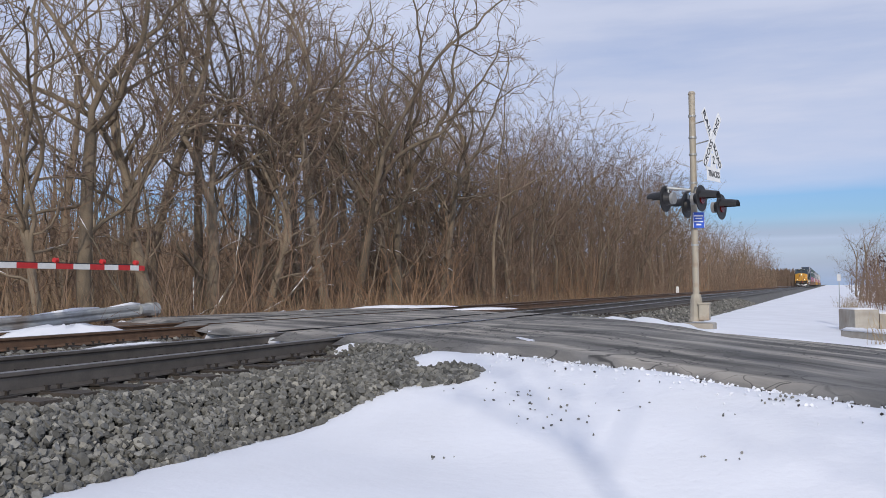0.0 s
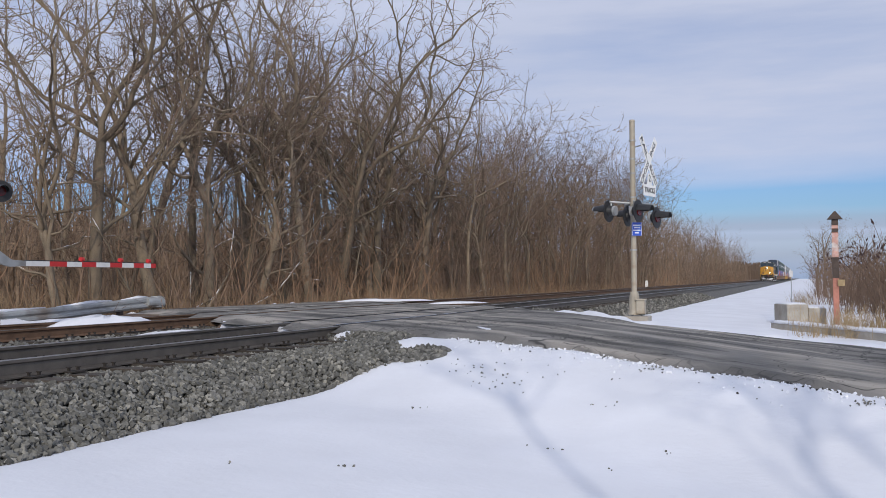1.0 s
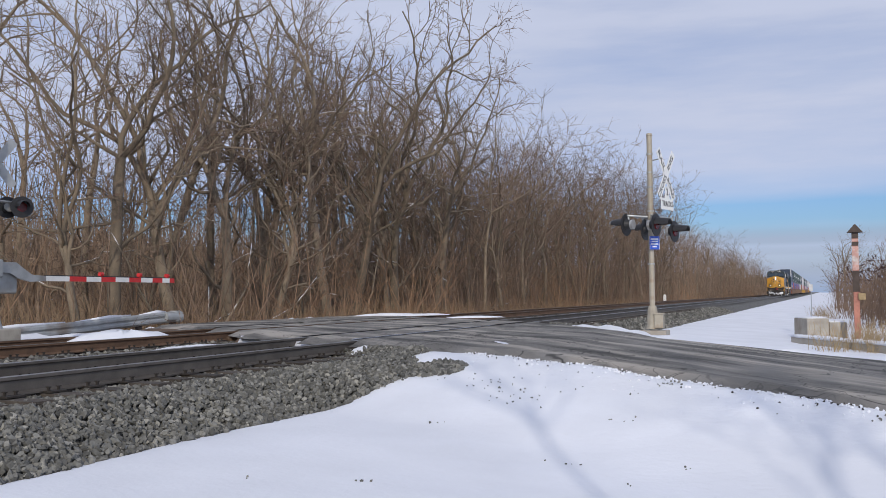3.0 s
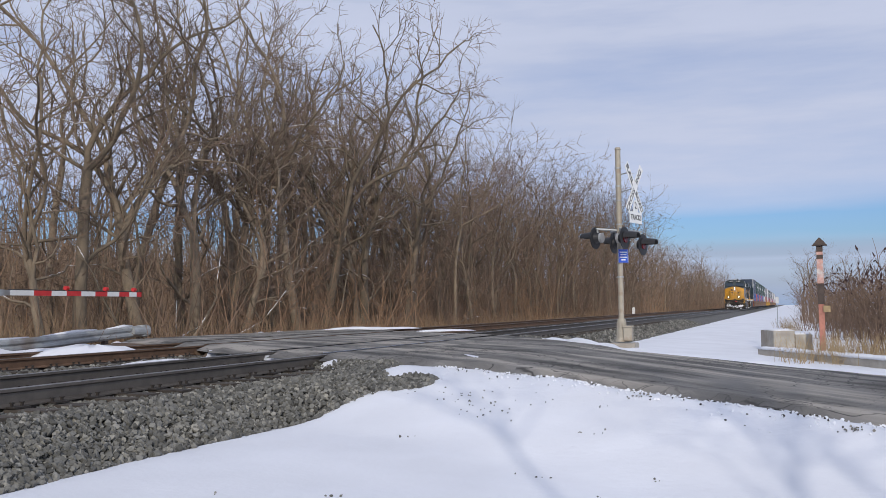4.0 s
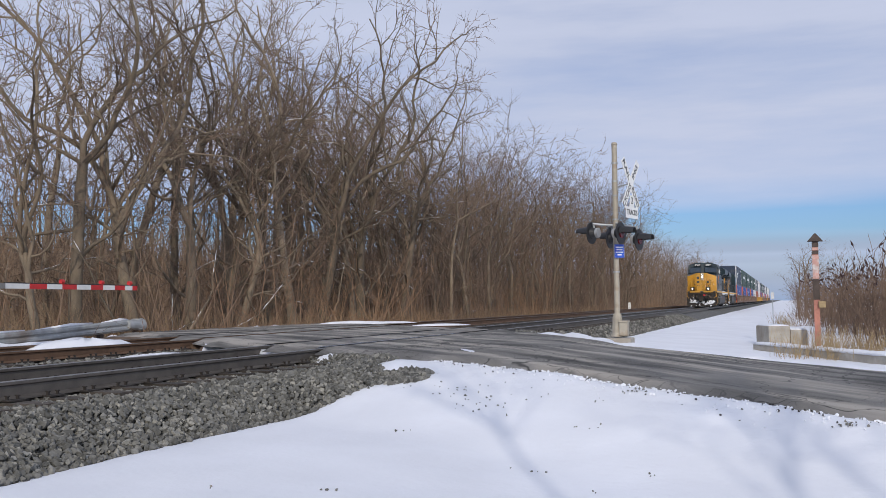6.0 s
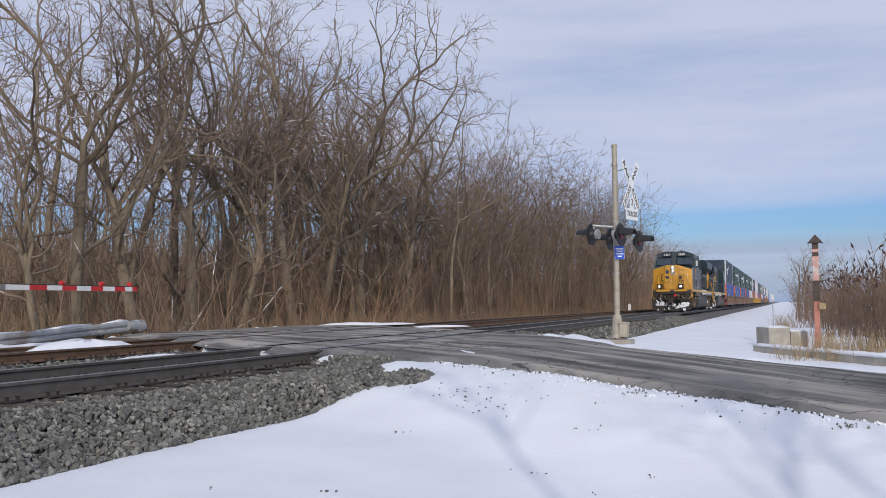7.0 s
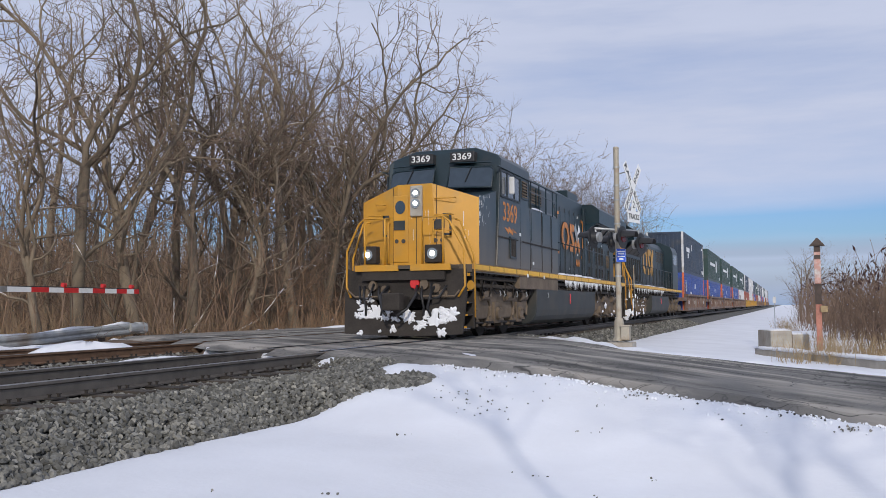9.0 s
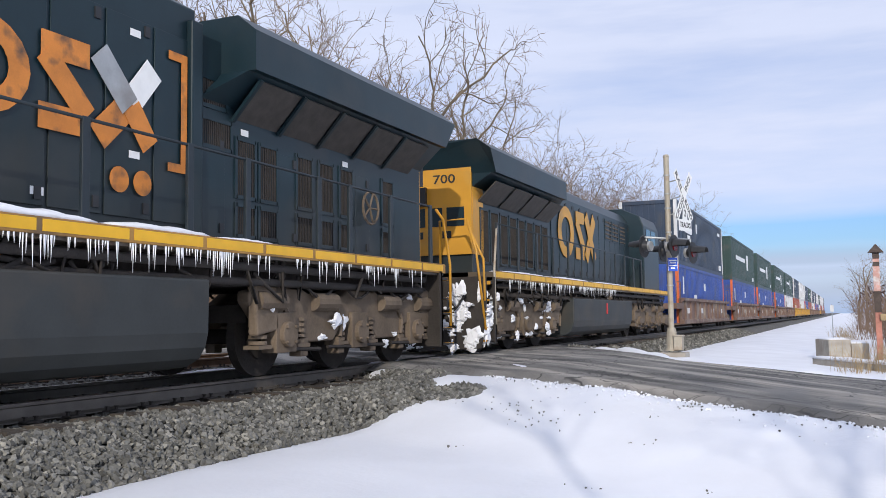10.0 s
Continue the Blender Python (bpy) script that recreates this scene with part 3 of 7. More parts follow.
def old_tree(seed, height, fork, lean, leaders, snowy=True, detail=1.0):
    """A gnarled bare tree: thick trunk, spreading winding limbs, three further orders of branches, snow on flat limbs."""
    rnd = random.Random(seed)
    tb, cb, sb = Build(), Build(), Build()
    r = height * rnd.uniform(0.0102, 0.0138)
    d0 = Vector((rnd.gauss(0, lean), rnd.gauss(0, lean), 1)).normalized()
    trunk = crooked(tb, rnd, Vector((0, 0, -0.5)), d0, height * fork + 0.5, r * 1.2, r * 0.82, 9, 0.9, 0.1, 0.04)

    def whiten(limbs, odds):
        ps, ds, rs = limbs
        for a in range(len(ps) - 1):
            if ds[a + 1].z < 0.6 and ps[a].z < 10 and rnd.random() < odds:
                up = Vector((0, 0, rs[a + 1] * 0.85))
                sb.tube([ps[a] + up, (ps[a] + ps[a + 1]) / 2 + up * 1.2, ps[a + 1] + up], [0.006, 0.017, 0.006], 4)

    firsts = []
    for k in range(leaders):
        w = side_way(rnd, trunk[1][-1], rnd.uniform(10, 30))
        L = height * (1 - fork) * rnd.uniform(0.75, 0.98)
        firsts.append((crooked(tb, rnd, trunk[0][-1], w, L, r * rnd.uniform(0.48, 0.68), 0.03, 7, 0.62, 0.4, 0.2), L))
    for i in rnd.sample(range(2, len(trunk[0])), min(3, len(trunk[0]) - 2)):
        L = height * rnd.uniform(0.2, 0.42)
        firsts.append((crooked(tb, rnd, trunk[0][i], side_way(rnd, trunk[1][i], rnd.uniform(40, 80)), L, r * 0.36, 0.02, 6, 0.6, 0.3, 0.08), L))
    for first, L in firsts:
        ps, ds, rs = first
        whiten(first, 0.3)
        n = int((3 + L * 0.72) * detail)
        for c in range(n):
            i = min(len(ps) - 1, 1 + int((len(ps) - 1) * (c + rnd.random()) / n))
            l2 = L * rnd.uniform(0.18, 0.4) * (1.25 - 0.75 * i / len(ps)) + 0.5
            second = crooked(tb, rnd, ps[i], side_way(rnd, ds[i], rnd.uniform(30, 70)), l2, min(rs[i] * 0.7, 0.02 + 0.016 * l2), 0.013, 4, 0.42, 0.42, 0.11)
            whiten(second, 0.16)
            qs, qd, qr = second
            m = int((2.5 + l2 * 1.7) * detail)
            for e in range(m):
                j = min(len(qs) - 1, 1 + int((len(qs) - 1) * (e + rnd.random()) / m))
                l3 = rnd.uniform(0.5, 1.25)
                third, td, tr = crooked(cb, rnd, qs[j], side_way(rnd, qd[j], rnd.uniform(30, 65)), l3, min(qr[j] * 0.7, 0.018), 0.009, 3, 0.33, 0.32, 0.07)
                for k in range(1, len(third)):
                    for _ in range(2 if detail > 0.9 and k > 1 else 1):
                        spike(cb, rnd, third[k], side_way(rnd, td[k], rnd.uniform(25, 60)), rnd.uniform(0.25, 0.7), 0.0105)
    return tb.mesh("trunk", [BARK], True), cb.mesh("crown", [TWIG]), (sb.mesh("snow", [SNOW]) if snowy and sb.v else None)


OLD = [old_tree(500 + i, 16.0, f, ln, n) for i, (f, ln, n) in enumerate(((0.26, 0.05, 3), (0.36, 0.16, 2), (0.22, 0.1, 3), (0.3, 0.04, 4), (0.4, 0.08, 3), (0.18, 0.2, 3)))]
KINDS = [old_tree(600 + i, 16.0, f, 0.05, n, False, 0.66) for i, (f, n) in enumerate(((0.42, 2), (0.5, 2), (0.36, 3), (0.46, 3), (0.55, 2)))]
LIGHT = [tree_meshes(200 + i, 16.5, f, 1, 0.05, i % 2 == 0) for i, f in enumerate((0.3, 0.4, 0.5, 0.35, 0.45))]
DENSE = [tree_meshes(400 + i, 16.0, f, 2, 0.05, False, 0.8) for i, f in enumerate((0.3, 0.38, 0.24, 0.34))]
SPINDLY = [tree_meshes(300 + i, 14.0, f, 1, 0.08, True, 0.62) for i, f in enumerate((0.3, 0.4, 0.22, 0.34, 0.26))]


def plant(meshes, x, y, tall, turn, label, group):
    """Sets up one tree so that its top stands `tall` metres over its foot."""
    top = max(v.co.z for me in meshes[:2] for v in me.vertices) if id(meshes[1]) not in TOPS else TOPS[id(meshes[1])]
    TOPS[id(meshes[1])] = top
    k = tall / top
    ob = new("tree", meshes[0])
    ob.matrix_basis = pose(x, y, land(x, y), 0, 0, turn) @ Matrix.Diagonal((k, k, k, 1))
    cr = new("crown", meshes[1])
    cr.parent = ob
    if meshes[2]:
        sn = new("snow", meshes[2])
        sn.parent = ob
        sn["label"], sn["kind"] = "thin white snow on the limbs", "stuff"
    return tagged(ob, label, "tree", group)


TOPS = {}
rnd = random.Random(21)
placed = []


def free(x, y, gap):
    if all((x - a) ** 2 + (y - c) ** 2 > gap * gap for a, c in placed):
        placed.append((x, y))
        return True
    return False


# the old trees that stand at the front of the wood
for i, (x, y, kind, tall, turn) in enumerate((
        (-21.0, 21.6, 5, 14.5, 200), (-21.2, 23.4, 1, 15.5, 300), (-21.0, 26.2, 2, 16.5, 140), (-21.4, 29.6, 0, 16.5, 0),
        (-21.0, 32.2, 5, 16.0, 75), (-23.0, 34.4, 3, 17.0, 250), (-21.3, 37.6, 4, 18.5, 30), (-22.0, 41.0, 2, 18.6, 310), (-21.2, 44.4, 0, 18.6, 170), (-23.0, 47.2, 3, 17.6, 110),
        (-21.5, 50.5, 4, 16.6, 220), (-22.0, 53.5, 2, 15.8, 60), (-23.5, 57.0, 0, 15.6, 20))):
    placed.append((x, y))
    plant(OLD[kind], x, y, tall, turn, "thick gnarled bare tree with winding limbs at the wood's edge", "trees of the wood")
# the rest of its front, then its depth, then the far stretch along the railway
for x0, x1, y0, y1, count, gap, far in ((-23.5, -19.9, 40, 82, 30, 1.7, 2), (-28, -22.5, 37, 54, 14, 1.5, 0), (-33, -22.5, 24, 90, 58, 2.2, 0), (-55, -33, 30, 150, 44, 2.8, 1), (-23.5, -19.8, 62, 132, 74, 1.3, 2), (-34, -21, 52, 135, 84, 1.9, 3), (-36, -20.5, 140, 430, 92, 2.2, 1)):
    for _ in range(count):
        x, y = rnd.uniform(x0, x1), y0 + (y1 - y0) * rnd.random() ** 1.15
        if not free(x, y, gap):
            continue
        slim = rnd.random() < (0.3, 0.1, 0.8, 0.0)[far]
        tall = rnd.uniform(0.9, 1.05) * lerp_table([(25, 16.5), (48, 18), (60, 16.2), (75, 15.6), (100, 17.2), (122, 18), (138, 14.8), (200, 15.6), (300, 14.2), (430, 13)], y) * (1.04 if x < -33 else 1.0)
        label = "slender bare young tree at the edge of the wood" if slim else "tall bare grey-brown deciduous tree in the wood"
        plant(rnd.choice(SPINDLY if slim else (KINDS, LIGHT, DENSE, DENSE)[far]), x, y, tall, rnd.uniform(0, 360), label, "trees of the wood")
# bare trees behind the camera, whose shadows lie on the snow
STRAIGHT = [tree_meshes(700 + i, 16.0, f, 1, 0.03, False, 0.33) for i, f in enumerate((0.62, 0.7, 0.56))]
for i, (x, y, tall) in enumerate(((4.9, -8.2, 15.0), (5.5, -9.8, 14.0), (6.2, -9.4, 15.5), (7.6, -9.0, 14.0), (8.3, -11.0, 15.5), (9.4, -10.2, 15.0))):
    plant(STRAIGHT[i % 3], x, y, tall, 70 * i, "straight bare tree whose shadow falls on the snow", "trees by the road")
# trees on the other side, along the snowy strip
for x, y, tall in ((1.2, 92, 7.6), (2.0, 97, 8.2), (2.6, 93, 6.8), (3.6, 108, 8), (1.6, 122, 8.5), (4.8, 126, 9), (3.0, 150, 9), (2.2, 175, 9), (6.5, 100, 7), (9, 88, 6), (4.5, 210, 10), (3.5, 260, 10), (7.5, 75, 5.5), (14, 110, 8), (10, 140, 8)):
    plant(rnd.choice(SPINDLY if x > 2 else LIGHT), x, y, tall, rnd.uniform(0, 360), "bare tree beside the snowy railway strip", "trees by the strip")


# ---------- brush ----------
def shoots(b, rnd, count, x0, x1, y0, y1, h0, h1, r, z0, lean=0.12, twigs=2, zf=None):
    for _ in range(count):
        x, y, h = rnd.uniform(x0, x1), rnd.uniform(y0, y1), h0 + (h1 - h0) * rnd.random() ** 1.8
        d = Vector((rnd.gauss(0, lean), rnd.gauss(0, lean), 1)).normalized()
        z = zf(x, y) - 0.05 if zf else z0
        pts, dirs, rads = limb(b, rnd, Vector((x, y, z)), d, h, r * rnd.uniform(0.6, 1.4), 0.003, 3, 3 if h > 1.6 else 2, 0.24, 0.03)
        for _ in range(twigs):
            i = rnd.randint(0, len(pts) - 2)
            spike(b, rnd, pts[i], side_way(rnd, dirs[i], rnd.uniform(25, 65)), h * rnd.uniform(0.2, 0.45), r * 0.5)


rb2 = random.Random(5)
patches = []
for k in range(4):
    b = Build()
    shoots(b, rb2, 26 + 11 * k, -2.2, 2.2, -4.5, 4.5, 1.0, 8.5, 0.018, -0.1, 0.26, 5)
    shoots(b, rb2, 110, -2.2, 2.2, -4.5, 4.5, 0.3, 1.5, 0.008, -0.1, 0.35, 1)
    patches.append(b.mesh("thicket", [(BRUSH, TWIG, SHRUB, BRUSH)[k]]))
for row, (x, step, y0, y1) in enumerate(((-19.2, 6.5, 26, 330), (-22.5, 7.5, 22, 150), (-26, 9, 24, 140), (-33, 9, 30, 130))):
    y = y0
    while y < y1:
        ob = new("thicket", rb2.choice(patches))
        xx = x + rb2.uniform(-0.6, 0.6)
        ob.matrix_basis = pose(xx, y, land(xx, y), 0, 0, rb2.choice((0, 180)) + rb2.uniform(-8, 8)) @ Matrix.Diagonal((1, 1, rb2.uniform(0.6, 1.4), 1))
        tagged(ob, "brown leafless thicket at the foot of the wood", "brush", "brush of the wood", kind="stuff")
        y += step * (1 if y < 130 else 2.2)

# deep wood, too dense to tell apart
b = Build()
rw = random.Random(8)
for _ in range(1300):
    x = -34 - 60 * rw.random() ** 1.2
    y = rw.uniform(20, 330)
    h = rw.uniform(4, 12)
    d = Vector((rw.gauss(0, 0.05), rw.gauss(0, 0.05), 1)).normalized()
    pts, dirs, rads = limb(b, rw, Vector((x, y, -0.8)), d, h, rw.uniform(0.05, 0.16), 0.015, 3, 4, 0.05, 0.03)
    for _ in range(6):
        i = rw.randint(1, 4)
        q, qd, _r = limb(b, rw, pts[i], side_way(rw, dirs[i], rw.uniform(25, 60)), h * rw.uniform(0.12, 0.3), 0.03, 0.008, 3, 2, 0.15, 0.05)
for _ in range(1150):
    x, y = rw.uniform(-62, -27), rw.uniform(20, 95)
    h = rw.uniform(4, 10)
    pts, dirs, rads = limb(b, rw, Vector((x, y, -0.8)), Vector((rw.gauss(0, 0.1), rw.gauss(0, 0.1), 1)).normalized(), h, rw.uniform(0.03, 0.09), 0.01, 3, 3, 0.09, 0.03)
    for _ in range(7):
        i = rw.randint(0, 2)
        spike(b, rw, pts[i], side_way(rw, dirs[i], rw.uniform(25, 70)), h * rw.uniform(0.15, 0.4), 0.02)
for x0, x1, y0, y1, count, h0, h1 in ((-33, -22.5, 52, 132, 240, 7, 14), (-31, -20.8, 134, 420, 620, 8, 14)):
    for _ in range(count):
        x, y, h = rw.uniform(x0, x1), y0 + (y1 - y0) * rw.random() ** 1.3, rw.uniform(h0, h1)
        pts, dirs, rads = limb(b, rw, Vector((x, y, -0.8)), Vector((rw.gauss(0, 0.07), rw.gauss(0, 0.07), 1)).normalized(), h, rw.uniform(0.04, 0.1), 0.012, 3, 4, 0.09, 0.03)
        for _ in range(12):
            i = rw.randint(1, 4)
            spike(b, rw, pts[i], side_way(rw, dirs[i], rw.uniform(25, 65)), h * rw.uniform(0.1, 0.26), 0.022)
tagged(part("deep_wood", b, WOODY), "dense brown bare woodland behind the first trees", "woodland", kind="stuff")
b = Build()
for _ in range(2600):
    x, y = -30 - 70 * rw.random(), rw.uniform(18, 300)
    limb(b, rw, Vector((x, y, -0.8)), Vector((rw.gauss(0, 0.3), rw.gauss(0, 0.3), 1)).normalized(), 1.0 + 10 * rw.random() ** 2.2, 0.035, 0.01, 3, 2, 0.15, 0.03)
tagged(part("undergrowth", b, BRUSH), "dense brown undergrowth deep in the wood", "undergrowth", kind="stuff")
far_wood = Build()
for x0, y0, x1, y1, h in ((-130, -60, -110, 500, 13), (-110, 500, -25, 900, 14)):
    n = 70
    for i in range(n):
        t0, t1 = i / n, (i + 1) / n
        ha, hb = h * rw.uniform(0.75, 1.1), h * rw.uniform(0.75, 1.1)
        ax, ay, cx2, cy2 = x0 + (x1 - x0) * t0, y0 + (y1 - y0) * t0, x0 + (x1 - x0) * t1, y0 + (y1 - y0) * t1
        for k in range(10):
            tt = rw.random()
            px, py = ax + (cx2 - ax) * tt + rw.uniform(-4, 4), ay + (cy2 - ay) * tt
            far_wood.tube([(px, py, -1.5), (px + rw.uniform(-0.5, 0.5), py, h * 0.5), (px + rw.uniform(-1, 1), py + rw.uniform(-1, 1), h * rw.uniform(0.7, 1.1))], [0.9, 1.3, 0.15], 4)
tagged(part("far_wood", far_wood, TWIG), "far brown line of bare woodland on the horizon", "woodland", kind="stuff")

# dry verge grass along the far side of the tracks
vg = Build()
shoots(vg, rw, 3000, -20.0, -16.8, 27, 95, 0.2, 1.1, 0.008, 0, 0.3, 0, land)
shoots(vg, rw, 1500, -22.5, -19.9, 17, 30, 0.3, 1.5, 0.008, 0, 0.3, 0, land)
shoots(vg, rw, 500, -18.4, -16.4, 90, 220, 0.4, 1.0, 0.012, 0, 0.3, 0, land)
tagged(part("verge_grass", vg, TAN), "dry tan grass along the verge of the wood", "grass", kind="stuff")


# leaning and fallen branches with snow on them
rf = random.Random(17)
for x, y, dx, dy, dz, L in ((-20.2, 27.5, 0.2, 0.9, 0.75, 4.6), (-20.4, 30.0, 0.1, 1.0, 0.5, 4.2), (-20.0, 33.0, 0.0, -0.9, 0.6, 3.5), (-20.3, 26.0, 0.1, 0.9, 0.25, 3.2), (-20.6, 39.0, 0.1, 0.8, 0.9, 5.0), (-20.2, 46.0, 0.2, -0.8, 0.6, 4.0), (-20.0, 24.5, 0.1, -0.7, 0.8, 4.0), (-20.3, 55.0, 0.1, 0.9, 0.5, 4.5)):
    b, sn = Build(), Build()
    pts, dirs, rads = limb(b, rf, Vector((0, 0, -0.2)), Vector((dx, dy, dz)).normalized(), L, 0.06, 0.012, 5, 8, 0.1, 0.01)
    for i in range(2, 8):
        limb(b, rf, pts[i], side_way(rf, dirs[i], rf.uniform(25, 60)), rf.uniform(0.4, 1.4), 0.02, 0.005, 3, 3, 0.15, 0.05)
    for i in range(1, 8):
        if rf.random() < 0.45:
            up = Vector((0, 0, rads[i] * 0.8))
            sn.tube([pts[i] + up, (pts[i] + pts[i + 1]) / 2 + up * 1.3, pts[i + 1] + up * 0.7], [0.008, 0.02, 0.008], 5)
    ob = part("fallen_branch", b, BARK, None, smooth=True)
    ob.matrix_basis = Matrix.Translation((x, y, land(x, y)))
    part("snow", sn, SNOW, ob, "thin line of white snow", smooth=True)
    tagged(ob, "leaning bare branch with snow along it", "branch", "fallen branches")


# ---------- locomotives ----------
SIDE = Matrix(((0, 0, 1, 0), (1, 0, 0, 0), (0, 1, 0, 0), (0, 0, 0, 1)))      # lettering on a side that faces +x
FRONT = Matrix(((1, 0, 0, 0), (0, 0, -1, 0), (0, 1, 0, 0), (0, 0, 0, 1)))    # lettering on an end that faces -y


def at(x, y, z):
    return Matrix.Translation((x, y, z))


def both(f):
    for s in (1, -1):
        f(s)


def truck(loco, y0, snowy=False):
    """A three-axle truck with axles 2 m apart."""
    t = part("truck", Build().box(-0.95, 0.95, y0 - 2.5, y0 + 2.5, 0.72, 0.95), GRIME, loco, "brown dusty three-axle truck")
    for a in (-2.0, 0.0, 2.0):
        w = Build()
        for s in (-0.72, 0.72):
            w.disc((s, y0 + a, 0.535), (1, 0, 0), 0.53, 0.13, 28)
            w.disc((s * 1.06, y0 + a, 0.535), (1, 0, 0), 0.3, 0.14, 20)
        w.tube([(-0.8, y0 + a, 0.535), (0.8, y0 + a, 0.535)], 0.1, 8)
        part("wheelset", w, GRIME, t, smooth=False)
    for s in (1, -1):
        f = Build()
        prof = [(-2.75, 0.98), (-2.75, 1.12), (-2.3, 1.2), (-1.5, 1.16), (-1.0, 1.0), (-0.6, 1.0), (-0.3, 1.18), (0.6, 1.18), (1.0, 1.0), (1.5, 1.04), (2.3, 1.2), (2.75, 1.12), (2.75, 0.85), (2.5, 0.7), (1.6, 0.66), (1.35, 0.44), (0.65, 0.44), (0.4, 0.66), (-0.45, 0.66), (-0.7, 0.44), (-1.4, 0.44), (-1.65, 0.66), (-2.45, 0.7)]
        f.slab([(y0 + p, q) for p, q in prof], s * 0.98, s * 1.18, "x")
        part("side_frame", f, GRIME2, t, bevel=0.03)
        for a in (-2.0, 0.0, 2.0):
            j = Build()
            j.box(s * 1.0 if s > 0 else -1.24, s * 1.24 if s > 0 else -1.0, y0 + a - 0.24, y0 + a + 0.24, 0.32, 0.85)
            j.disc((s * 1.25, y0 + a, 0.56), (1, 0, 0), 0.17, 0.12, 16)
            for k in range(4):
                j.disc((s * 1.27, y0 + a + 0.1 * (1 if k % 2 else -1), 0.46 + 0.2 * (k // 2)), (1, 0, 0), 0.025, 0.14, 6)
            part("axle_box", j, GRIME2, t, bevel=0.025)
            for b in (-0.46, 0.46):
                c = Build()
                for k in range(5):
                    c.disc((s * 1.1, y0 + a + b, 0.46 + 0.075 * k), (0, 0, 1), 0.12, 0.045, 14)
                c.box(min(s * 0.98, s * 1.22), max(s * 0.98, s * 1.22), y0 + a + b - 0.15, y0 + a + b + 0.15, 0.38, 0.43)
                part("coil_spring", c, GRIME2, t)
        for a in (-1.0, 1.0, 2.35, -2.35):
            d = Build()
            d.tube([(s * 1.2, y0 + a - 0.3, 1.0), (s * 1.2, y0 + a + 0.28, 1.0)], 0.13, 12)
            d.tube([(s * 1.2, y0 + a + 0.28, 1.0), (s * 1.2, y0 + a + 0.5, 0.75), (s * 1.2, y0 + a + 0.45, 0.5)], 0.04, 6)
            part("brake_cylinder", d, GRIME2, t)
        for a in (-2.72, 2.72):
            q = [(y0 + a * 1.0, 1.22), (y0 + a * 0.82, 1.26), (y0 + a * 0.8, 0.62), (y0 + a * 0.98, 0.55)]
            part("frame_end", Build().slab(q, s * 1.1, s * 1.24, "x"), GRIME2, t, bevel=0.03)
        for a in (-1.5, -0.5, 0.5, 1.5):
            part("brake_shoe", Build().box(min(s * 1.0, s * 1.2), max(s * 1.0, s * 1.2), y0 + a - 0.09, y0 + a + 0.09, 0.25, 0.5), GRIME2, t, bevel=0.02)
            part("brake_rod", Build().tube([(s * 1.2, y0 + a - 0.4, 0.36), (s * 1.2, y0 + a + 0.4, 0.34)], 0.028, 6), GRIME, t)
        h = Build()
        for a in (-1.6, -0.5, 0.9, 1.9):
            pts = [(s * 1.27, y0 + a + 0.16 * k, 1.22 - 0.16 * math.sin(math.pi * k / 5)) for k in range(6)]
            h.tube(pts, 0.022, 5)
        part("brake_hose", h, GRIME, t)
    if snowy:
        r = random.Random(int(y0 * 7))
        for _ in range(snowy):
            sn = crust(Build(), (r.choice((1.19, 1.25)), y0 + r.uniform(-2.6, 2.6), r.choice((0.35, 0.5, 0.72, 0.95, 1.1))), r.uniform(0.05, 0.2), r.uniform(0.03, 0.12), r, True)
            part("caked_snow", sn, SNOW, t, "white caked snow")
    return t


def crust(b, c, w, h, r, side=False, deep=0.04):
    """A jagged plate of caked snow on an end (facing -y) or on a side (facing +x)."""
    n = 26
    q0, q1 = [], []
    ks = [r.uniform(0.2, 1.6) for _ in range(n)]
    ks = [(ks[i - 1] + 3 * ks[i] + ks[(i + 1) % n]) / 5 for i in range(n)]
    for i in range(n):
        a = 2 * math.pi * i / n
        k = ks[i]
        u, v = w * k * math.cos(a), h * k * math.sin(a)
        for q, f, o in ((q0, 1.0, 0.0), (q1, 0.7, deep * r.uniform(0.6, 1.2))):
            q.append((c[0] + o, c[1] + u * f, c[2] + v * f) if side else (c[0] + u * f, c[1] - o, c[2] + v * f))
    return b.loft([q0, q1])


def end_steps(loco, y_out, y_in, s):
    """Corner stairwell with five treads, yellow-edged."""
    st = part("stairwell", Build().box(min(s * 1.46, s * 1.5), max(s * 1.46, s * 1.5), y_in - 0.12, y_in, 0.25, 1.45).box(min(s * 0.9, s * 1.5), max(s * 0.9, s * 1.5), y_in - 0.05, y_in, 0.25, 1.45), GRIME, loco)
    dy = y_in - y_out
    for k in range(5):
        z = 0.3 + 0.27 * k
        o = y_out + dy * 0.12 * k
        tr = part("tread", Build().box(min(s * 0.95, s * 1.47), max(s * 0.95, s * 1.47), min(o, y_in), max(o, y_in), z - 0.03, z), GRIME, st)
        e = o - (0.012 if dy > 0 else -0.012)
        part("tread_edge", Build().box(min(s * 0.95, s * 1.47), max(s * 0.95, s * 1.47), min(o, e), max(o, e), z - 0.035, z + 0.005), YELL, st, "yellow painted edge")
    return st


def handrail(loco, pts, material, r=0.025, n=8, label=""):
    return part("handrail", Build().tube(pts, r, n), material, loco, label, smooth=True)


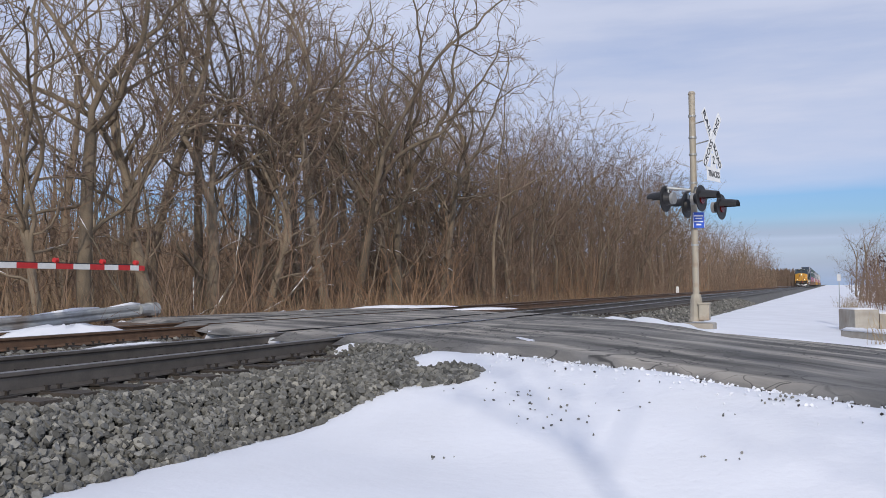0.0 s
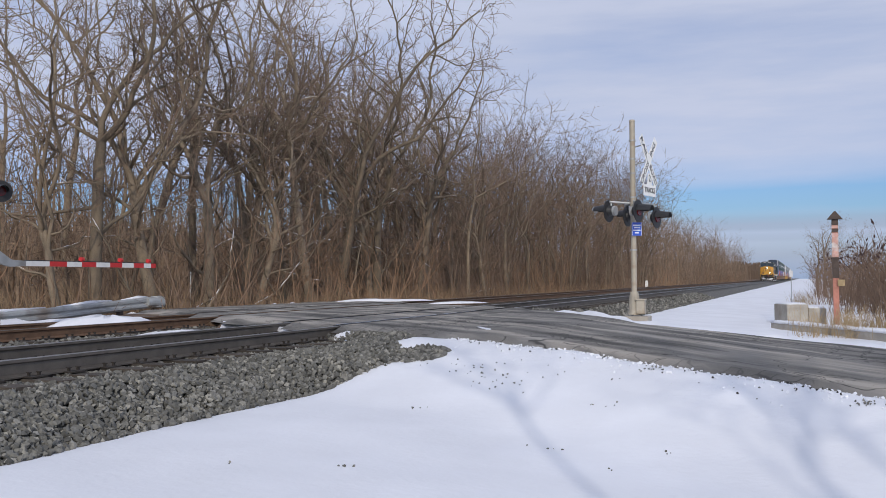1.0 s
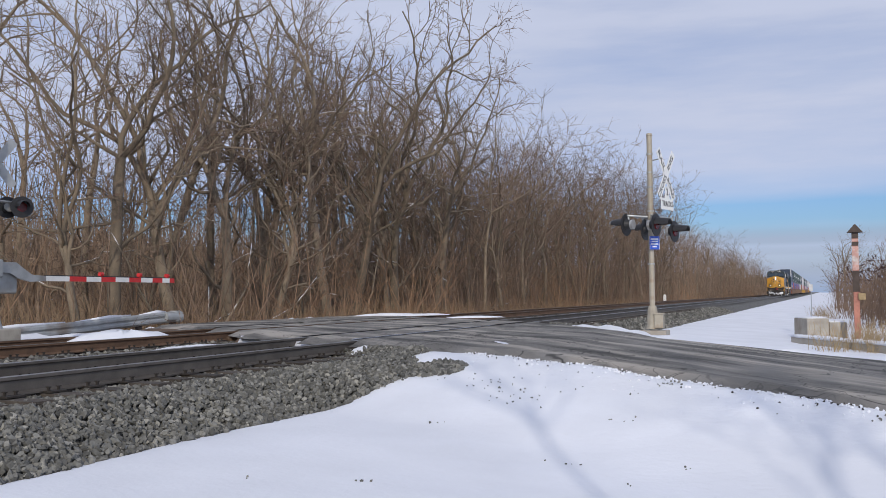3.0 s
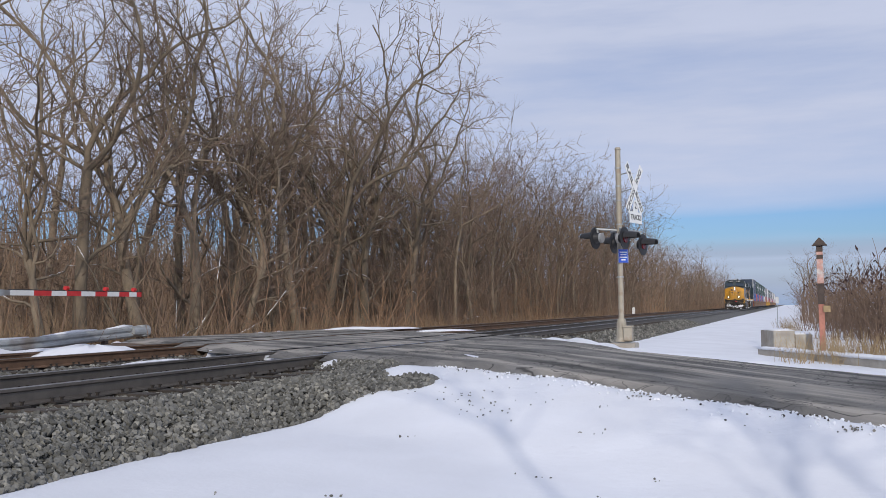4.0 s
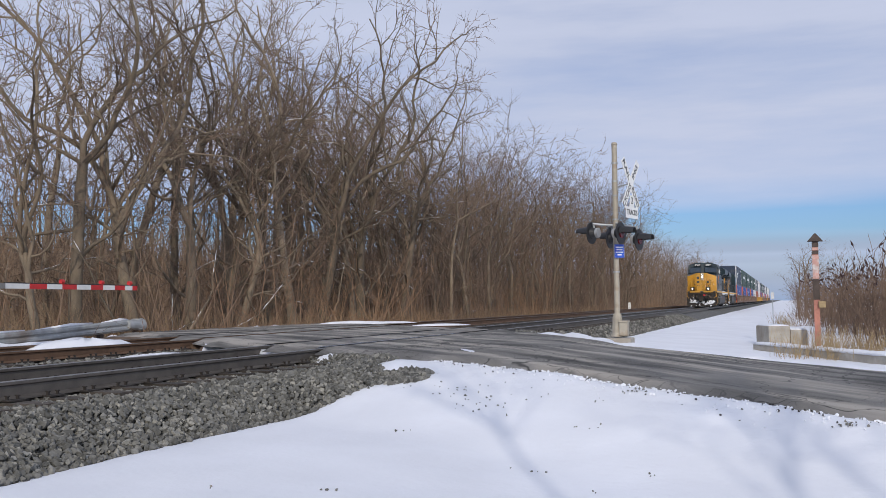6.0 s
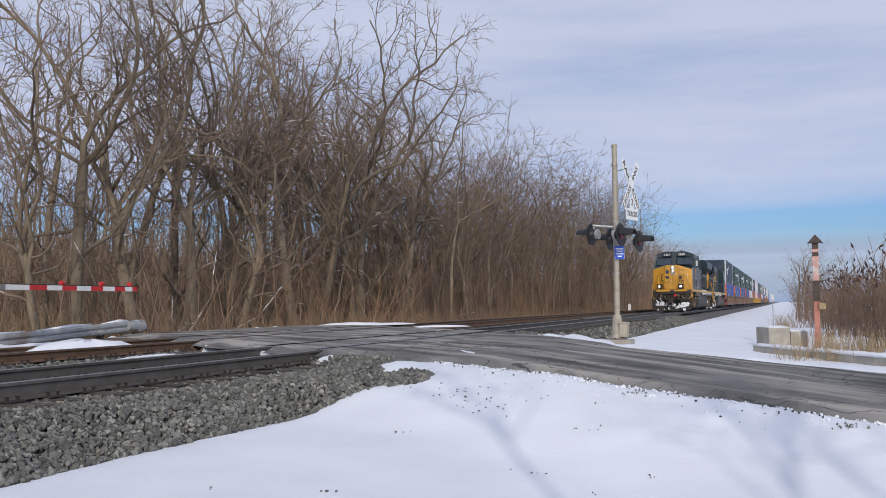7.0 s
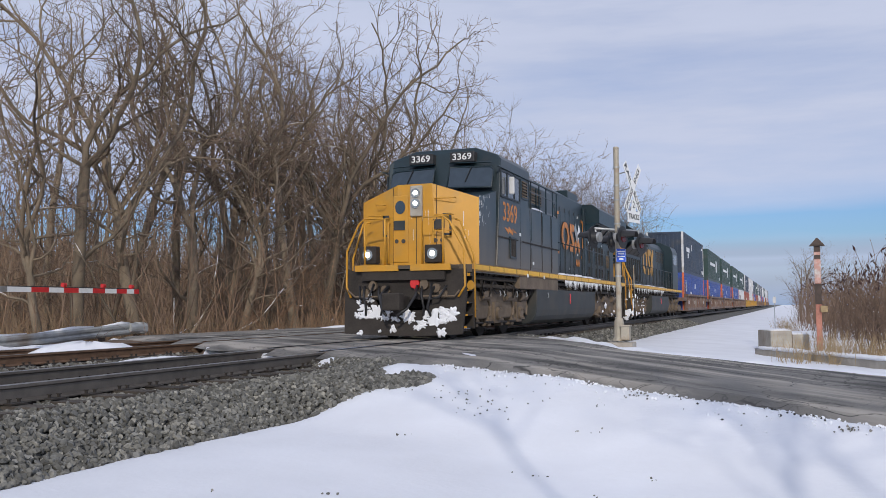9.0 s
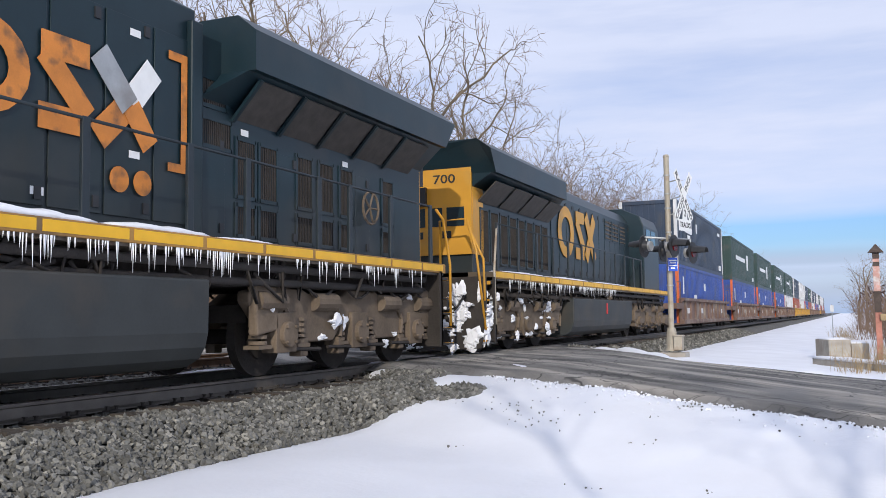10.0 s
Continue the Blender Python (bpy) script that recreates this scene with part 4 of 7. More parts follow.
def side_walk_rail(loco, s, posts, material):
    """A walkway rail with a stanchion at each of the given places."""
    part("handrail", Build().tube([(s * 1.42, posts[0], 2.58), (s * 1.42, posts[-1], 2.58)], 0.02, 6), material, loco, smooth=True)
    for y in posts:
        part("stanchion", Build().box(min(s * 1.4, s * 1.445), max(s * 1.4, s * 1.445), y - 0.05, y + 0.05, 1.4, 2.6), material, loco, bevel=0.008)


def bracket_mark(loco, x, y0, y1, z0, z1, material, open_end=1):
    """Square bracket shape lying in a side."""
    w = 0.1
    b = Build().box(x, x + 0.006, y0, y0 + w, z0, z1)
    e = 0.32 * open_end
    for z in (z0, z1 - w):
        b.box(x, x + 0.006, y0 + w if e > 0 else y0 + e + w, y0 + e if e > 0 else y0, z, z + w)
    part("painted_mark", b, material, loco, "orange painted bracket mark")


def ring_mark(loco, x, cy, cz, ry, rz, w, a0, a1, material, n=20):
    b = Build()
    vs, fs = [], []
    for i in range(n + 1):
        a = a0 + (a1 - a0) * i / n
        for k in (1, 1 - w):
            vs.append((x, cy + ry * k * math.cos(a), cz + rz * k * math.sin(a)))
            vs.append((x + 0.006, cy + ry * k * math.cos(a), cz + rz * k * math.sin(a)))
    for i in range(n):
        o = i * 4
        fs += [(o + 1, o + 5, o + 7, o + 3), (o, o + 2, o + 6, o + 4), (o, o + 4, o + 5, o + 1), (o + 2, o + 3, o + 7, o + 6)]
    b.add(vs, fs)
    part("painted_mark", b, material, loco, "orange painted band")


def bar_mark(loco, x, p, q, w, material):
    """A slanting flat bar between two (y, z) points in a side."""
    d = Vector((q[0] - p[0], q[1] - p[1])).normalized()
    k = Vector((-d.y, d.x)) * w / 2
    o = [(p[0] + k.x, p[1] + k.y), (p[0] - k.x, p[1] - k.y), (q[0] - k.x, q[1] - k.y), (q[0] + k.x, q[1] + k.y)]
    part("painted_mark", Build().slab(o, x, x + 0.006, "x"), material, loco)


def icicles(loco, x, y0, y1, z, count, seed, deep=0.15):
    b = Build()
    r = random.Random(seed)
    for _ in range(count):
        y, L = r.uniform(y0, y1), deep * r.random() ** 1.5 + 0.03
        b.tube([(x, y, z), (x + r.uniform(-0.01, 0.01), y, z - L)], [0.009, 0.002], 5)
    part("icicle_fringe", b, ICE, loco, "clear hanging icicles", smooth=True)


def snow_ridge(loco, x0, x1, spans, z, seed):
    b = Build()
    r = random.Random(seed)
    for y0, y1, h in spans:
        n = max(3, int((y1 - y0) / 0.12))
        rings = []
        for i in range(n + 1):
            t = i / n
            hh = h * (0.35 + 0.65 * math.sin(math.pi * min(1, max(0.04, t))) ** 0.5) * r.uniform(0.85, 1.1)
            y = y0 + (y1 - y0) * t
            rings.append([(x1, y, z), (x1 - 0.01, y, z + hh * 0.7), ((x0 + x1) / 2, y, z + hh), (x0, y, z)])
        b.loft(rings)
    part("snow_ridge", b, SNOW, loco, "white snow lying along the walkway", smooth=True)


def louvres(loco, x, y0, y1, z0, z1, count, upright=True):
    """A framed grille with slats, in a side at x."""
    g = part("grille", Build().box(x - 0.02, x + 0.004, y0, y1, z0, z1), GRILLE, loco, "dark ribbed grille")
    b = Build()
    for i in range(count):
        if upright:
            y = y0 + (y1 - y0) * (i + 0.5) / count
            b.box(x, x + 0.022, y - 0.012, y + 0.008, z0 + 0.02, z1 - 0.02)
        else:
            z = z0 + (z1 - z0) * (i + 0.5) / count
            b.box(x, x + 0.05, y0 + 0.02, y1 - 0.02, z - 0.02, z + 0.012)
    part("louvre", b, GRIME2 if not upright else GRIME, g)
    f = Build()
    for y in (y0, y1):
        f.box(x, x + 0.03, y - 0.025, y + 0.025, z0 - 0.025, z1 + 0.025)
    for z in (z0, z1):
        f.box(x, x + 0.03, y0, y1, z - 0.025, z + 0.025)
    part("frame", f, HOODP, g)
    return g


def door_panel(loco, x, y0, y1, z0, z1, latch=True):
    d = part("door", Build().box(x, x + 0.018, y0 + 0.015, y1 - 0.015, z0, z1), HOODP, loco, bevel=0.006)
    if latch:
        b = Build()
        for z in (z0 + 0.12, z1 - 0.1):
            b.box(x + 0.018, x + 0.035, y1 - 0.14, y1 - 0.06, z - 0.06, z + 0.06)
        part("latch", b, BLACK, d)
    return d


def underframe(loco, length, tank0, tank1):
    b = Build().box(-1.05, 1.05, 0.75, length - 0.75, 1.18, 1.44)
    part("underframe", b, GRIME, loco)
    for s in (1, -1):
        f = Build().box(min(s * 1.455, s * 1.5), max(s * 1.455, s * 1.5), 1.15, length - 1.0, 1.42, 1.58)
        part("sill", f, SILL, loco, "dirty orange-brown sill", bevel=0.008)
        y = 1.2
        while y < length - 1.6:
            seg = min(1.15, length - 1.05 - y)
            part("reflective_stripe", Build().box(min(s * 1.498, s * 1.504), max(s * 1.498, s * 1.504), y, y + seg - 0.07, 1.45, 1.56), REFL, loco, "yellow reflective stripe")
            y += 1.15
        w = Build().box(min(s * 0.9, s * 1.455), max(s * 0.9, s * 1.455), 1.15, length - 1.0, 1.4, 1.565)
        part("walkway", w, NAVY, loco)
        q = Build()
        rr = random.Random(9)
        for k in range(40):
            y = rr.uniform(1.5, length - 1.5)
            q.tube([(s * 1.36, y, 1.4), (s * rr.uniform(1.25, 1.4), y + rr.uniform(-0.4, 0.4), rr.uniform(0.95, 1.25)), (s * 1.3, y + rr.uniform(-0.6, 0.6), 1.3)], 0.022, 5)
        q.tube([(s * 1.3, 1.6, 1.22), (s * 1.3, length - 1.6, 1.22)], 0.045, 8)
        q.tube([(s * 1.36, 1.6, 1.34), (s * 1.36, length - 1.6, 1.34)], 0.03, 8)
        part("pipework", q, GRIME, loco, smooth=True)
    half = [(0.9, 0.2), (1.18, 0.24), (1.34, 0.33), (1.42, 0.46), (1.46, 0.62), (1.47, 1.22)]
    prof = half + [(-x, z) for x, z in half[::-1]]
    t = part("fuel_tank", Build().slab(prof, tank0, tank1), TANK, loco, "dark grey sloped fuel tank", bevel=0.03)
    for s in (1, -1):
        part("fuel_gauge", Build().box(min(s * 1.465, s * 1.485), max(s * 1.465, s * 1.485), (tank0 + tank1) / 2, (tank0 + tank1) / 2 + 0.09, 0.8, 1.12), REDP, t)
        part("filler_pipe", Build().tube([(s * 1.2, tank0 + 4.5, 1.2), (s * 1.4, tank0 + 4.5, 1.33)], 0.08, 12), GRIME2, t)


def coupler(loco, y, way):
    b = Build().box(-0.12, 0.12, min(y, y + way * 0.75), max(y, y + way * 0.75), 0.72, 0.98)
    b.box(-0.22, 0.2, min(y - way * 0.05, y + way * 0.25), max(y - way * 0.05, y + way * 0.25), 0.66, 1.04)
    part("coupler", b, GRIME, loco, bevel=0.03)
    for s in (-1, 1):
        h = Build().tube([(s * 0.35, y + way * 0.6, 1.2), (s * 0.42, y + way * 0.35, 1.0), (s * 0.3, y + way * 0.15, 0.7), (s * 0.12, y - way * 0.02, 0.55)], 0.03, 8)
        h.tube([(s * 0.7, y + way * 0.6, 1.25), (s * 0.75, y + way * 0.4, 0.9), (s * 0.95, y + way * 0.4, 0.95), (s * 1.05, y + way * 0.6, 1.2)], 0.025, 8)
        part("air_hose", h, BLACK, loco, smooth=True)


def plow(loco, y, way, seed):
    o = [(-1.48, 1.08), (-1.42, 0.14), (-0.5, 0.1), (0.5, 0.1), (1.42, 0.14), (1.48, 1.08), (0.8, 1.06), (0.55, 0.66), (-0.55, 0.66), (-0.8, 1.06)]
    r0 = [(x, y + way * (0.02 + 0.06 * abs(x) / 1.5 - 0.16 * (0.95 - z)), z) for x, z in o]
    r1 = [(x, p[1] + way * 0.06, z) for (x, z), p in zip(o, r0)]
    pl = part("plow", Build().loft([r0, r1]), GRIME, loco, "black snow plow caked with snow")
    r = random.Random(seed)
    for cx, cz, spread_x, spread_z, count in ((-0.85, 0.75, 0.22, 0.14, 9), (0.1, 0.55, 0.32, 0.12, 12), (0.9, 0.45, 0.16, 0.16, 7), (0.2, 0.22, 0.6, 0.05, 5)):
        for _ in range(count):
            x, z, q = r.gauss(cx, spread_x), r.gauss(cz, spread_z), r.uniform(0.05, 0.14)
            z = max(0.16, min(z, 1.0 if abs(x) > 0.75 else 0.62))
            x = max(-1.35, min(1.35, x))
            yy = y + way * (0.02 + 0.06 * abs(x) / 1.5 - 0.16 * (0.95 - z))
            part("caked_snow", crust(Build(), (x, yy - 0.004, z), q * r.uniform(0.8, 1.8), q * r.uniform(0.6, 1.7), r, False, 0.03), SNOW, pl, "white caked snow")
    return pl


def on_high_deck(loco, lift=0.12):
    """Sets everything from the deck upwards on a deck this much higher; trucks and tank keep their place."""
    for c in loco.children_recursive:
        if c.matrix_basis.translation.length > 0.01:
            c.matrix_basis.translation.z += lift
            continue
        for v in c.data.vertices:
            v.co.z += lift * min(1.0, max(0.0, (v.co.z - 1.25) / 0.17))
    return loco


def locomotive_cab_first():
    loco = thing("locomotive")
    L = 22.7
    underframe(loco, L, 6.75, 15.1)
    truck(loco, 3.75)
    truck(loco, 19.0, 9)
    plow(loco, 0.62, 1, 3)
    coupler(loco, 0.0, 1)
    coupler(loco, L, -1)
    # front end
    e = Build().box(-1.45, 1.45, 0.72, 0.8, 0.9, 1.45).box(-1.0, 1.0, 0.6, 1.25, 1.3, 1.42)
    part("end_plate", e, GRIME, loco)
    a = Build().box(-1.15, -0.1, 0.56, 0.64, 1.42, 1.56).box(0.2, 1.15, 0.56, 0.64, 1.42, 1.56)
    part("anticlimber", a, YELL, loco, "yellow anticlimber edge")
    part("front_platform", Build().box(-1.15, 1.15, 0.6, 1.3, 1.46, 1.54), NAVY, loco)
    for x, z in ((-0.75, 1.2), (-0.45, 1.12), (0.5, 1.22), (0.78, 1.15), (-0.95, 1.05), (0.95, 1.02)):
        part("jumper_receptacle", Build().disc((x, 0.68, z), (0, 1, 0), 0.1, 0.1, 14), GRIME2, loco)
    for x0, x1, z in ((-1.35, -0.3, 1.02), (0.3, 1.35, 1.02)):
        part("cut_lever", Build().tube([(x0, 0.6, z + 0.1), (x0 + 0.2, 0.56, z - 0.05), (x1 - 0.1, 0.56, z - 0.05), (x1, 0.6, z + 0.08)], 0.02, 6), GRIME2, loco)
    for x, dx in ((-0.6, 0.15), (-0.35, -0.1), (0.45, 0.1), (0.75, -0.12), (-0.95, 0.1)):
        part("air_hose", Build().tube([(x, 0.66, 1.2), (x + dx * 0.4, 0.5, 1.0), (x + dx, 0.5, 0.72), (x + dx * 0.6, 0.58, 0.55)], 0.028, 7), BLACK, loco, smooth=True)
    part("red_lamp_lens", Build().disc((0.28, 0.66, 1.25), (0, 1, 0), 0.11, 0.08, 8), REDP, loco, "red octagonal cover")
    for s in (1, -1):
        end_steps(loco, 0.72, 1.25, s)
    # nose: full width, ridge in the middle, faces swept back a little
    hw = 1.46
    zs = 3.12
    low = [(-hw, 1.66), (-0.55, 1.36), (0.55, 1.36), (hw, 1.66)]
    f0 = [(x, y, 1.58) for x, y in low] + [(hw, 3.0, 1.58), (-hw, 3.0, 1.58)]
    f1 = [(-hw, 1.66, zs), (-0.42, 1.36, 3.46), (0.42, 1.36, 3.46), (hw, 1.66, zs), (hw, 3.0, 3.42), (-hw, 3.0, 3.42)]
    nb = Build().loft([f0, f1])
    nb.m = [1] * len(nb.m)
    for i in (0, 1, 2):
        nb.m[i] = 0
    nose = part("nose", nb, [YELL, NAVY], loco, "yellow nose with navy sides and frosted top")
    part("nose_door", Build().box(-0.54, -0.16, 1.335, 1.36, 1.65, 3.2), YELL, nose, "yellow nose door", bevel=0.012)
    part("nose_door_window", Build().slab([(-0.36 + 0.13 * math.cos(k * math.pi / 6), 2.93 + 0.16 * math.sin(k * math.pi / 6)) for k in range(12)], 1.325, 1.34), GLASS, nose)
    hb = part("headlight_box", Build().box(-0.1, 0.2, 1.28, 1.37, 2.7, 3.42), CONC, nose, "frosted twin headlight box", bevel=0.03)
    for z in (3.24, 3.0):
        part("headlight", Build().disc((0.05, 1.27, z), (0, 1, 0), 0.11, 0.05, 20), HEADD, hb)
        part("bulb", Build().disc((0.05, 1.25, z), (0, 1, 0), 0.05, 0.04, 14), HEADL, hb, "lit bulb")
    for x in (-0.9, 0.68):
        dl = part("ditch_light", Build().box(x - 0.2, x + 0.2, 0.72, 0.95, 1.6, 2.0), GRIME, loco, "ditch light in black housing", bevel=0.02)
        part("lens", Build().disc((x, 0.71, 1.8), (0, 1, 0), 0.125, 0.05, 20), HEADD, dl)
        part("bulb", Build().disc((x, 0.695, 1.8), (0, 1, 0), 0.06, 0.04, 14), HEADL, dl, "lit bulb")
    # nose marks: dark bracket shapes and blocks
    mk = Build()
    for x0, sgn in ((-0.8, 1), (0.86, -1)):
        mk.box(x0, x0 + 0.05, 1.315, 1.33, 2.25, 2.75)
        for z in (2.25, 2.7):
            mk.box(min(x0, x0 + sgn * 0.16), max(x0 + 0.05, x0 + sgn * 0.16), 1.315, 1.33, z, z + 0.05)
    for x0, x1 in ((-0.52, -0.24), (0.46, 0.74)):
        mk.box(x0, x1, 1.32, 1.33, 2.4, 2.62)
    for x in (-0.45, -0.28, 0.52, 0.68):
        mk.disc((x, 1.325, 2.14), (0, 1, 0), 0.05, 0.01, 12)
    part("painted_mark", mk, NAVY, nose, "navy painted mark")
    for x0, x1, z in ((0.5, 1.0, 3.1), (0.5, 0.95, 2.72), (0.55, 0.9, 2.35), (-1.15, -0.85, 2.75), (-0.95, -0.75, 3.0)):
        yy = 1.3
        gr = Build().tube([(x0, yy + 0.06, z), (x0, yy, z), (x1, yy, z), (x1, yy + 0.08, z)], 0.014, 6)
        part("grab_iron", gr, YELL, nose, smooth=True)
    sm = Build()
    for x in (-0.55, 0.03, 0.53):
        sm.box(x, x + 0.012, 1.352, 1.362, 1.6, 3.42)
    part("panel_seam", sm, GRIME, nose, "dark panel seams")
    for x in (-0.62, 0.5):
        part("grab_post", Build().tube([(x, 1.32, 1.6), (x, 1.22, 1.65), (x, 1.22, 2.55), (x, 1.32, 2.6)], 0.02, 6), YELL, nose, smooth=True)
    stain = Build()
    rs_ = random.Random(14)
    for _ in range(12):
        x = rs_.uniform(-0.1, 0.5) if rs_.random() < 0.5 else rs_.uniform(0.9, 1.4)
        z = rs_.uniform(2.2, 3.2)
        y = 1.3595 if abs(x) < 0.55 else 1.3595 + (abs(x) - 0.55) * 0.33
        stain.box(x, x + rs_.uniform(0.003, 0.009), y - 0.002, y + 0.002, z - rs_.uniform(0.08, 0.5), z)
    part("frost", stain, ICE, nose, "pale frost streaks")
    part("hatch", Build().slab([(1.0, 1.505), (1.34, 1.62), (1.34, 1.65), (1.0, 1.53)], 1.7, 2.15, 'z'), YELL, nose, bevel=0.01)
    # cab
    cz = [(-1.5, 1.58), (1.5, 1.58), (1.5, 4.26), (1.4, 4.38), (0.8, 4.6), (-0.8, 4.6), (-1.4, 4.38), (-1.5, 4.26)]
    c0 = [(x, 2.92 + max(0, z - 3.4) * 0.42, z) for x, z in cz]
    c1 = [(x, 6.0, z) for x, z in cz]
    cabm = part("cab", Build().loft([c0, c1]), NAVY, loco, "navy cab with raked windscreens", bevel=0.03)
    part("cab_skirt", Build().box(-1.47, 1.47, 5.0, 9.3, 1.2, 1.43), GRIME2, loco, "dusty grey equipment skirt", bevel=0.01)

    def screen(x0, x1):
        def p(x, z, o):
            return (x, 2.92 + max(0, z - 3.4) * 0.42 - o, z)
        o = [(x0, 3.56), (x1, 3.52), (x1, 3.98), (x1 - 0.1 * (1 if x1 > x0 else -1), 4.06), (x0, 4.1)]
        part("windscreen", Build().loft([[p(x, z, 0.015) for x, z in o], [p(x, z, -0.01) for x, z in o]]), GLASS, cabm, "dark raked windscreen")
        rim = [p(x, z, 0.02) for x, z in o]
        part("windscreen_frame", Build().tube(rim + [rim[0]], 0.022, 6), NAVY, cabm, smooth=True)
        xm = (x0 + x1) / 2
        part("wiper", Build().tube([p(xm, 4.08, 0.04), p(xm - 0.12, 3.7, 0.04)], 0.012, 5), BLACK, cabm)
        part("visor", Build().tube([p(x0, 4.2, 0.12), p(x1 * 0.96, 4.16, 0.12)], 0.018, 6), NAVY, cabm)
    screen(0.2, 1.36)
    screen(-0.2, -1.36)
    for x in (-0.55, 0.55):
        nbx = part("number_board", Build().box(x - 0.32, x + 0.32, 3.1, 3.4, 4.2, 4.46), BLACK, cabm, "black number board", bevel=0.015)
        lettering("number", "3369", 0.23, at(x, 3.095, 4.33) @ FRONT, WHITE, nbx, 0.5)
    for s in (1, -1):
        xx = s * 1.5
        for y0, y1 in ((3.28, 3.75), (3.81, 4.4), (4.44, 4.9)):
            part("side_window", Build().box(min(xx - 0.005 * s, xx + 0.012 * s), max(xx - 0.005 * s, xx + 0.012 * s), y0, y1, 3.36, 3.93), GLASS, cabm, "dark sliding cab window")
        fr = Build()
        for y in (3.25, 3.78, 4.42, 4.93):
            fr.box(min(xx, xx + s * 0.03), max(xx, xx + s * 0.03), y - 0.028, y + 0.028, 3.32, 3.97)
        fr.box(min(xx, xx + s * 0.03), max(xx, xx + s * 0.03), 3.25, 4.93, 3.31, 3.35)
        fr.box(min(xx, xx + s * 0.03), max(xx, xx + s * 0.03), 3.25, 4.93, 3.94, 3.97)
        part("window_frame", fr, RAILP, cabm, "dark metal window frame")
        part("mirror", Build().box(min(xx + s * 0.06, xx + s * 0.2), max(xx + s * 0.06, xx + s * 0.2), 3.75, 3.83, 3.42, 3.86), BOXWHITE, cabm, "cream mirror panel", bevel=0.03)
        part("drip_rail", Build().box(min(xx, xx + s * 0.05), max(xx, xx + s * 0.05), 2.95, 9.2, 4.02, 4.05), NAVY, cabm)
    lettering("number", "3369", 0.66, at(1.502, 4.05, 2.95) @ SIDE, ORANGE, cabm, 1.25)
    part("painted_mark", Build().slab([(3.55, 2.58), (3.90, 2.55), (3.92, 2.62), (4.25, 2.52), (4.27, 2.60), (4.65, 2.50), (4.30, 2.50), (4.28, 2.42), (3.92, 2.50), (3.90, 2.43)], 1.5, 1.505, "x"), ORANGE, cabm, "orange bolt-shaped mark")
    # full-width equipment cabinet behind the cab
    cab2 = [(-1.49, 1.56), (1.49, 1.56), (1.49, 3.3), (1.36, 3.4), (1.3, 4.05), (0.8, 4.45), (-0.8, 4.45), (-1.3, 4.05), (-1.36, 3.4), (-1.49, 3.3)]
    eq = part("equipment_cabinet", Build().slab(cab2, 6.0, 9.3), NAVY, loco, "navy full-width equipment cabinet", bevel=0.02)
    for y in (5.0, 6.0, 7.3, 8.4):
        part("panel_seam", Build().box(1.488, 1.502, y - 0.012, y + 0.012, 1.6, 3.3), GRIME, eq)
    for y0, y1 in ((3.0, 4.7), (5.2, 9.3)):
        part("panel_ledge", Build().box(1.49, 1.53, y0, y1, 2.3, 2.33), GRIME, eq)
    for y0, y1 in ((5.05, 5.6), (6.25, 6.9), (7.1, 7.6)):
        louvres(loco, 1.375 if y0 > 6 else 1.505, y0, y1, 3.48, 3.95, 6, False)
    louvres(loco, 1.5, 4.0, 4.5, 1.85, 2.35, 12)
    rr = Build()
    for y in (5.9, 6.1, 7.0, 7.8, 8.6, 9.1):
        rr.tube([(1.5, y, 3.28), (1.5, y, 4.05)], 0.02, 6)
    rr.tube([(1.5, 5.9, 3.75), (1.5, 9.1, 3.75)], 0.018, 6)
    part("roof_rail", rr, NAVY, loco)
    for y0, y1, z0, z1 in ((6.15, 7.2, 2.4, 3.2), (7.4, 8.3, 2.4, 3.2), (8.5, 9.2, 1.7, 3.2), (6.15, 7.2, 1.65, 2.2)):
        part("access_panel", Build().box(1.489, 1.5, y0, y1, z0, z1), NAVY, eq, bevel=0.004)
    for y in (3.1, 3.45, 4.6, 5.5, 7.9):
        part("lift_eye", Build().tube([(1.5, y, 1.12), (1.53, y, 1.02), (1.5, y, 0.98)], 0.014, 6), GALV, loco)
    part("horn", Build().tube([(0.4, 5.2, 4.6), (0.4, 4.7, 4.66)], [0.05, 0.1], 12), GRIME, loco)
    part("antenna_dome", Build().tube([(0.0, 4.4, 4.6), (0.0, 4.4, 4.68), (0.0, 4.4, 4.72)], [0.16, 0.14, 0.05], 14), BOXWHITE, loco)
    # long hood
    hd = [(-0.98, 1.56), (0.98, 1.56), (0.98, 4.36), (0.75, 4.5), (-0.75, 4.5), (-0.98, 4.36)]
    part("radiator_hood", Build().box(-0.997, 0.997, 15.4, 21.7, 1.56, 4.1), HOODP, loco)
    hood = part("hood", Build().slab(hd, 9.3, 15.42), HOODP, loco, "navy long hood with doors", bevel=0.02)
    y = 9.5
    while y < 15.2:
        door_panel(loco, 0.982, y, y + 0.72, 1.75, 3.95)
        y += 0.74
    part("exhaust_stack", Build().box(-0.5, 0.9, 13.3, 15.0, 4.35, 4.68), HOODP, loco, bevel=0.03)
    part("ladder_box", Build().box(0.98, 1.08, 15.25, 15.45, 1.6, 4.2), HOODP, loco, bevel=0.02)
    # marks on the hood: bracketed bands
    bracket_mark(loco, 1.022, 11.1, 0, 2.34, 3.74, ORANGE, 1)
    bracket_mark(loco, 1.022, 15.12, 0, 2.34, 3.74, ORANGE, -1)
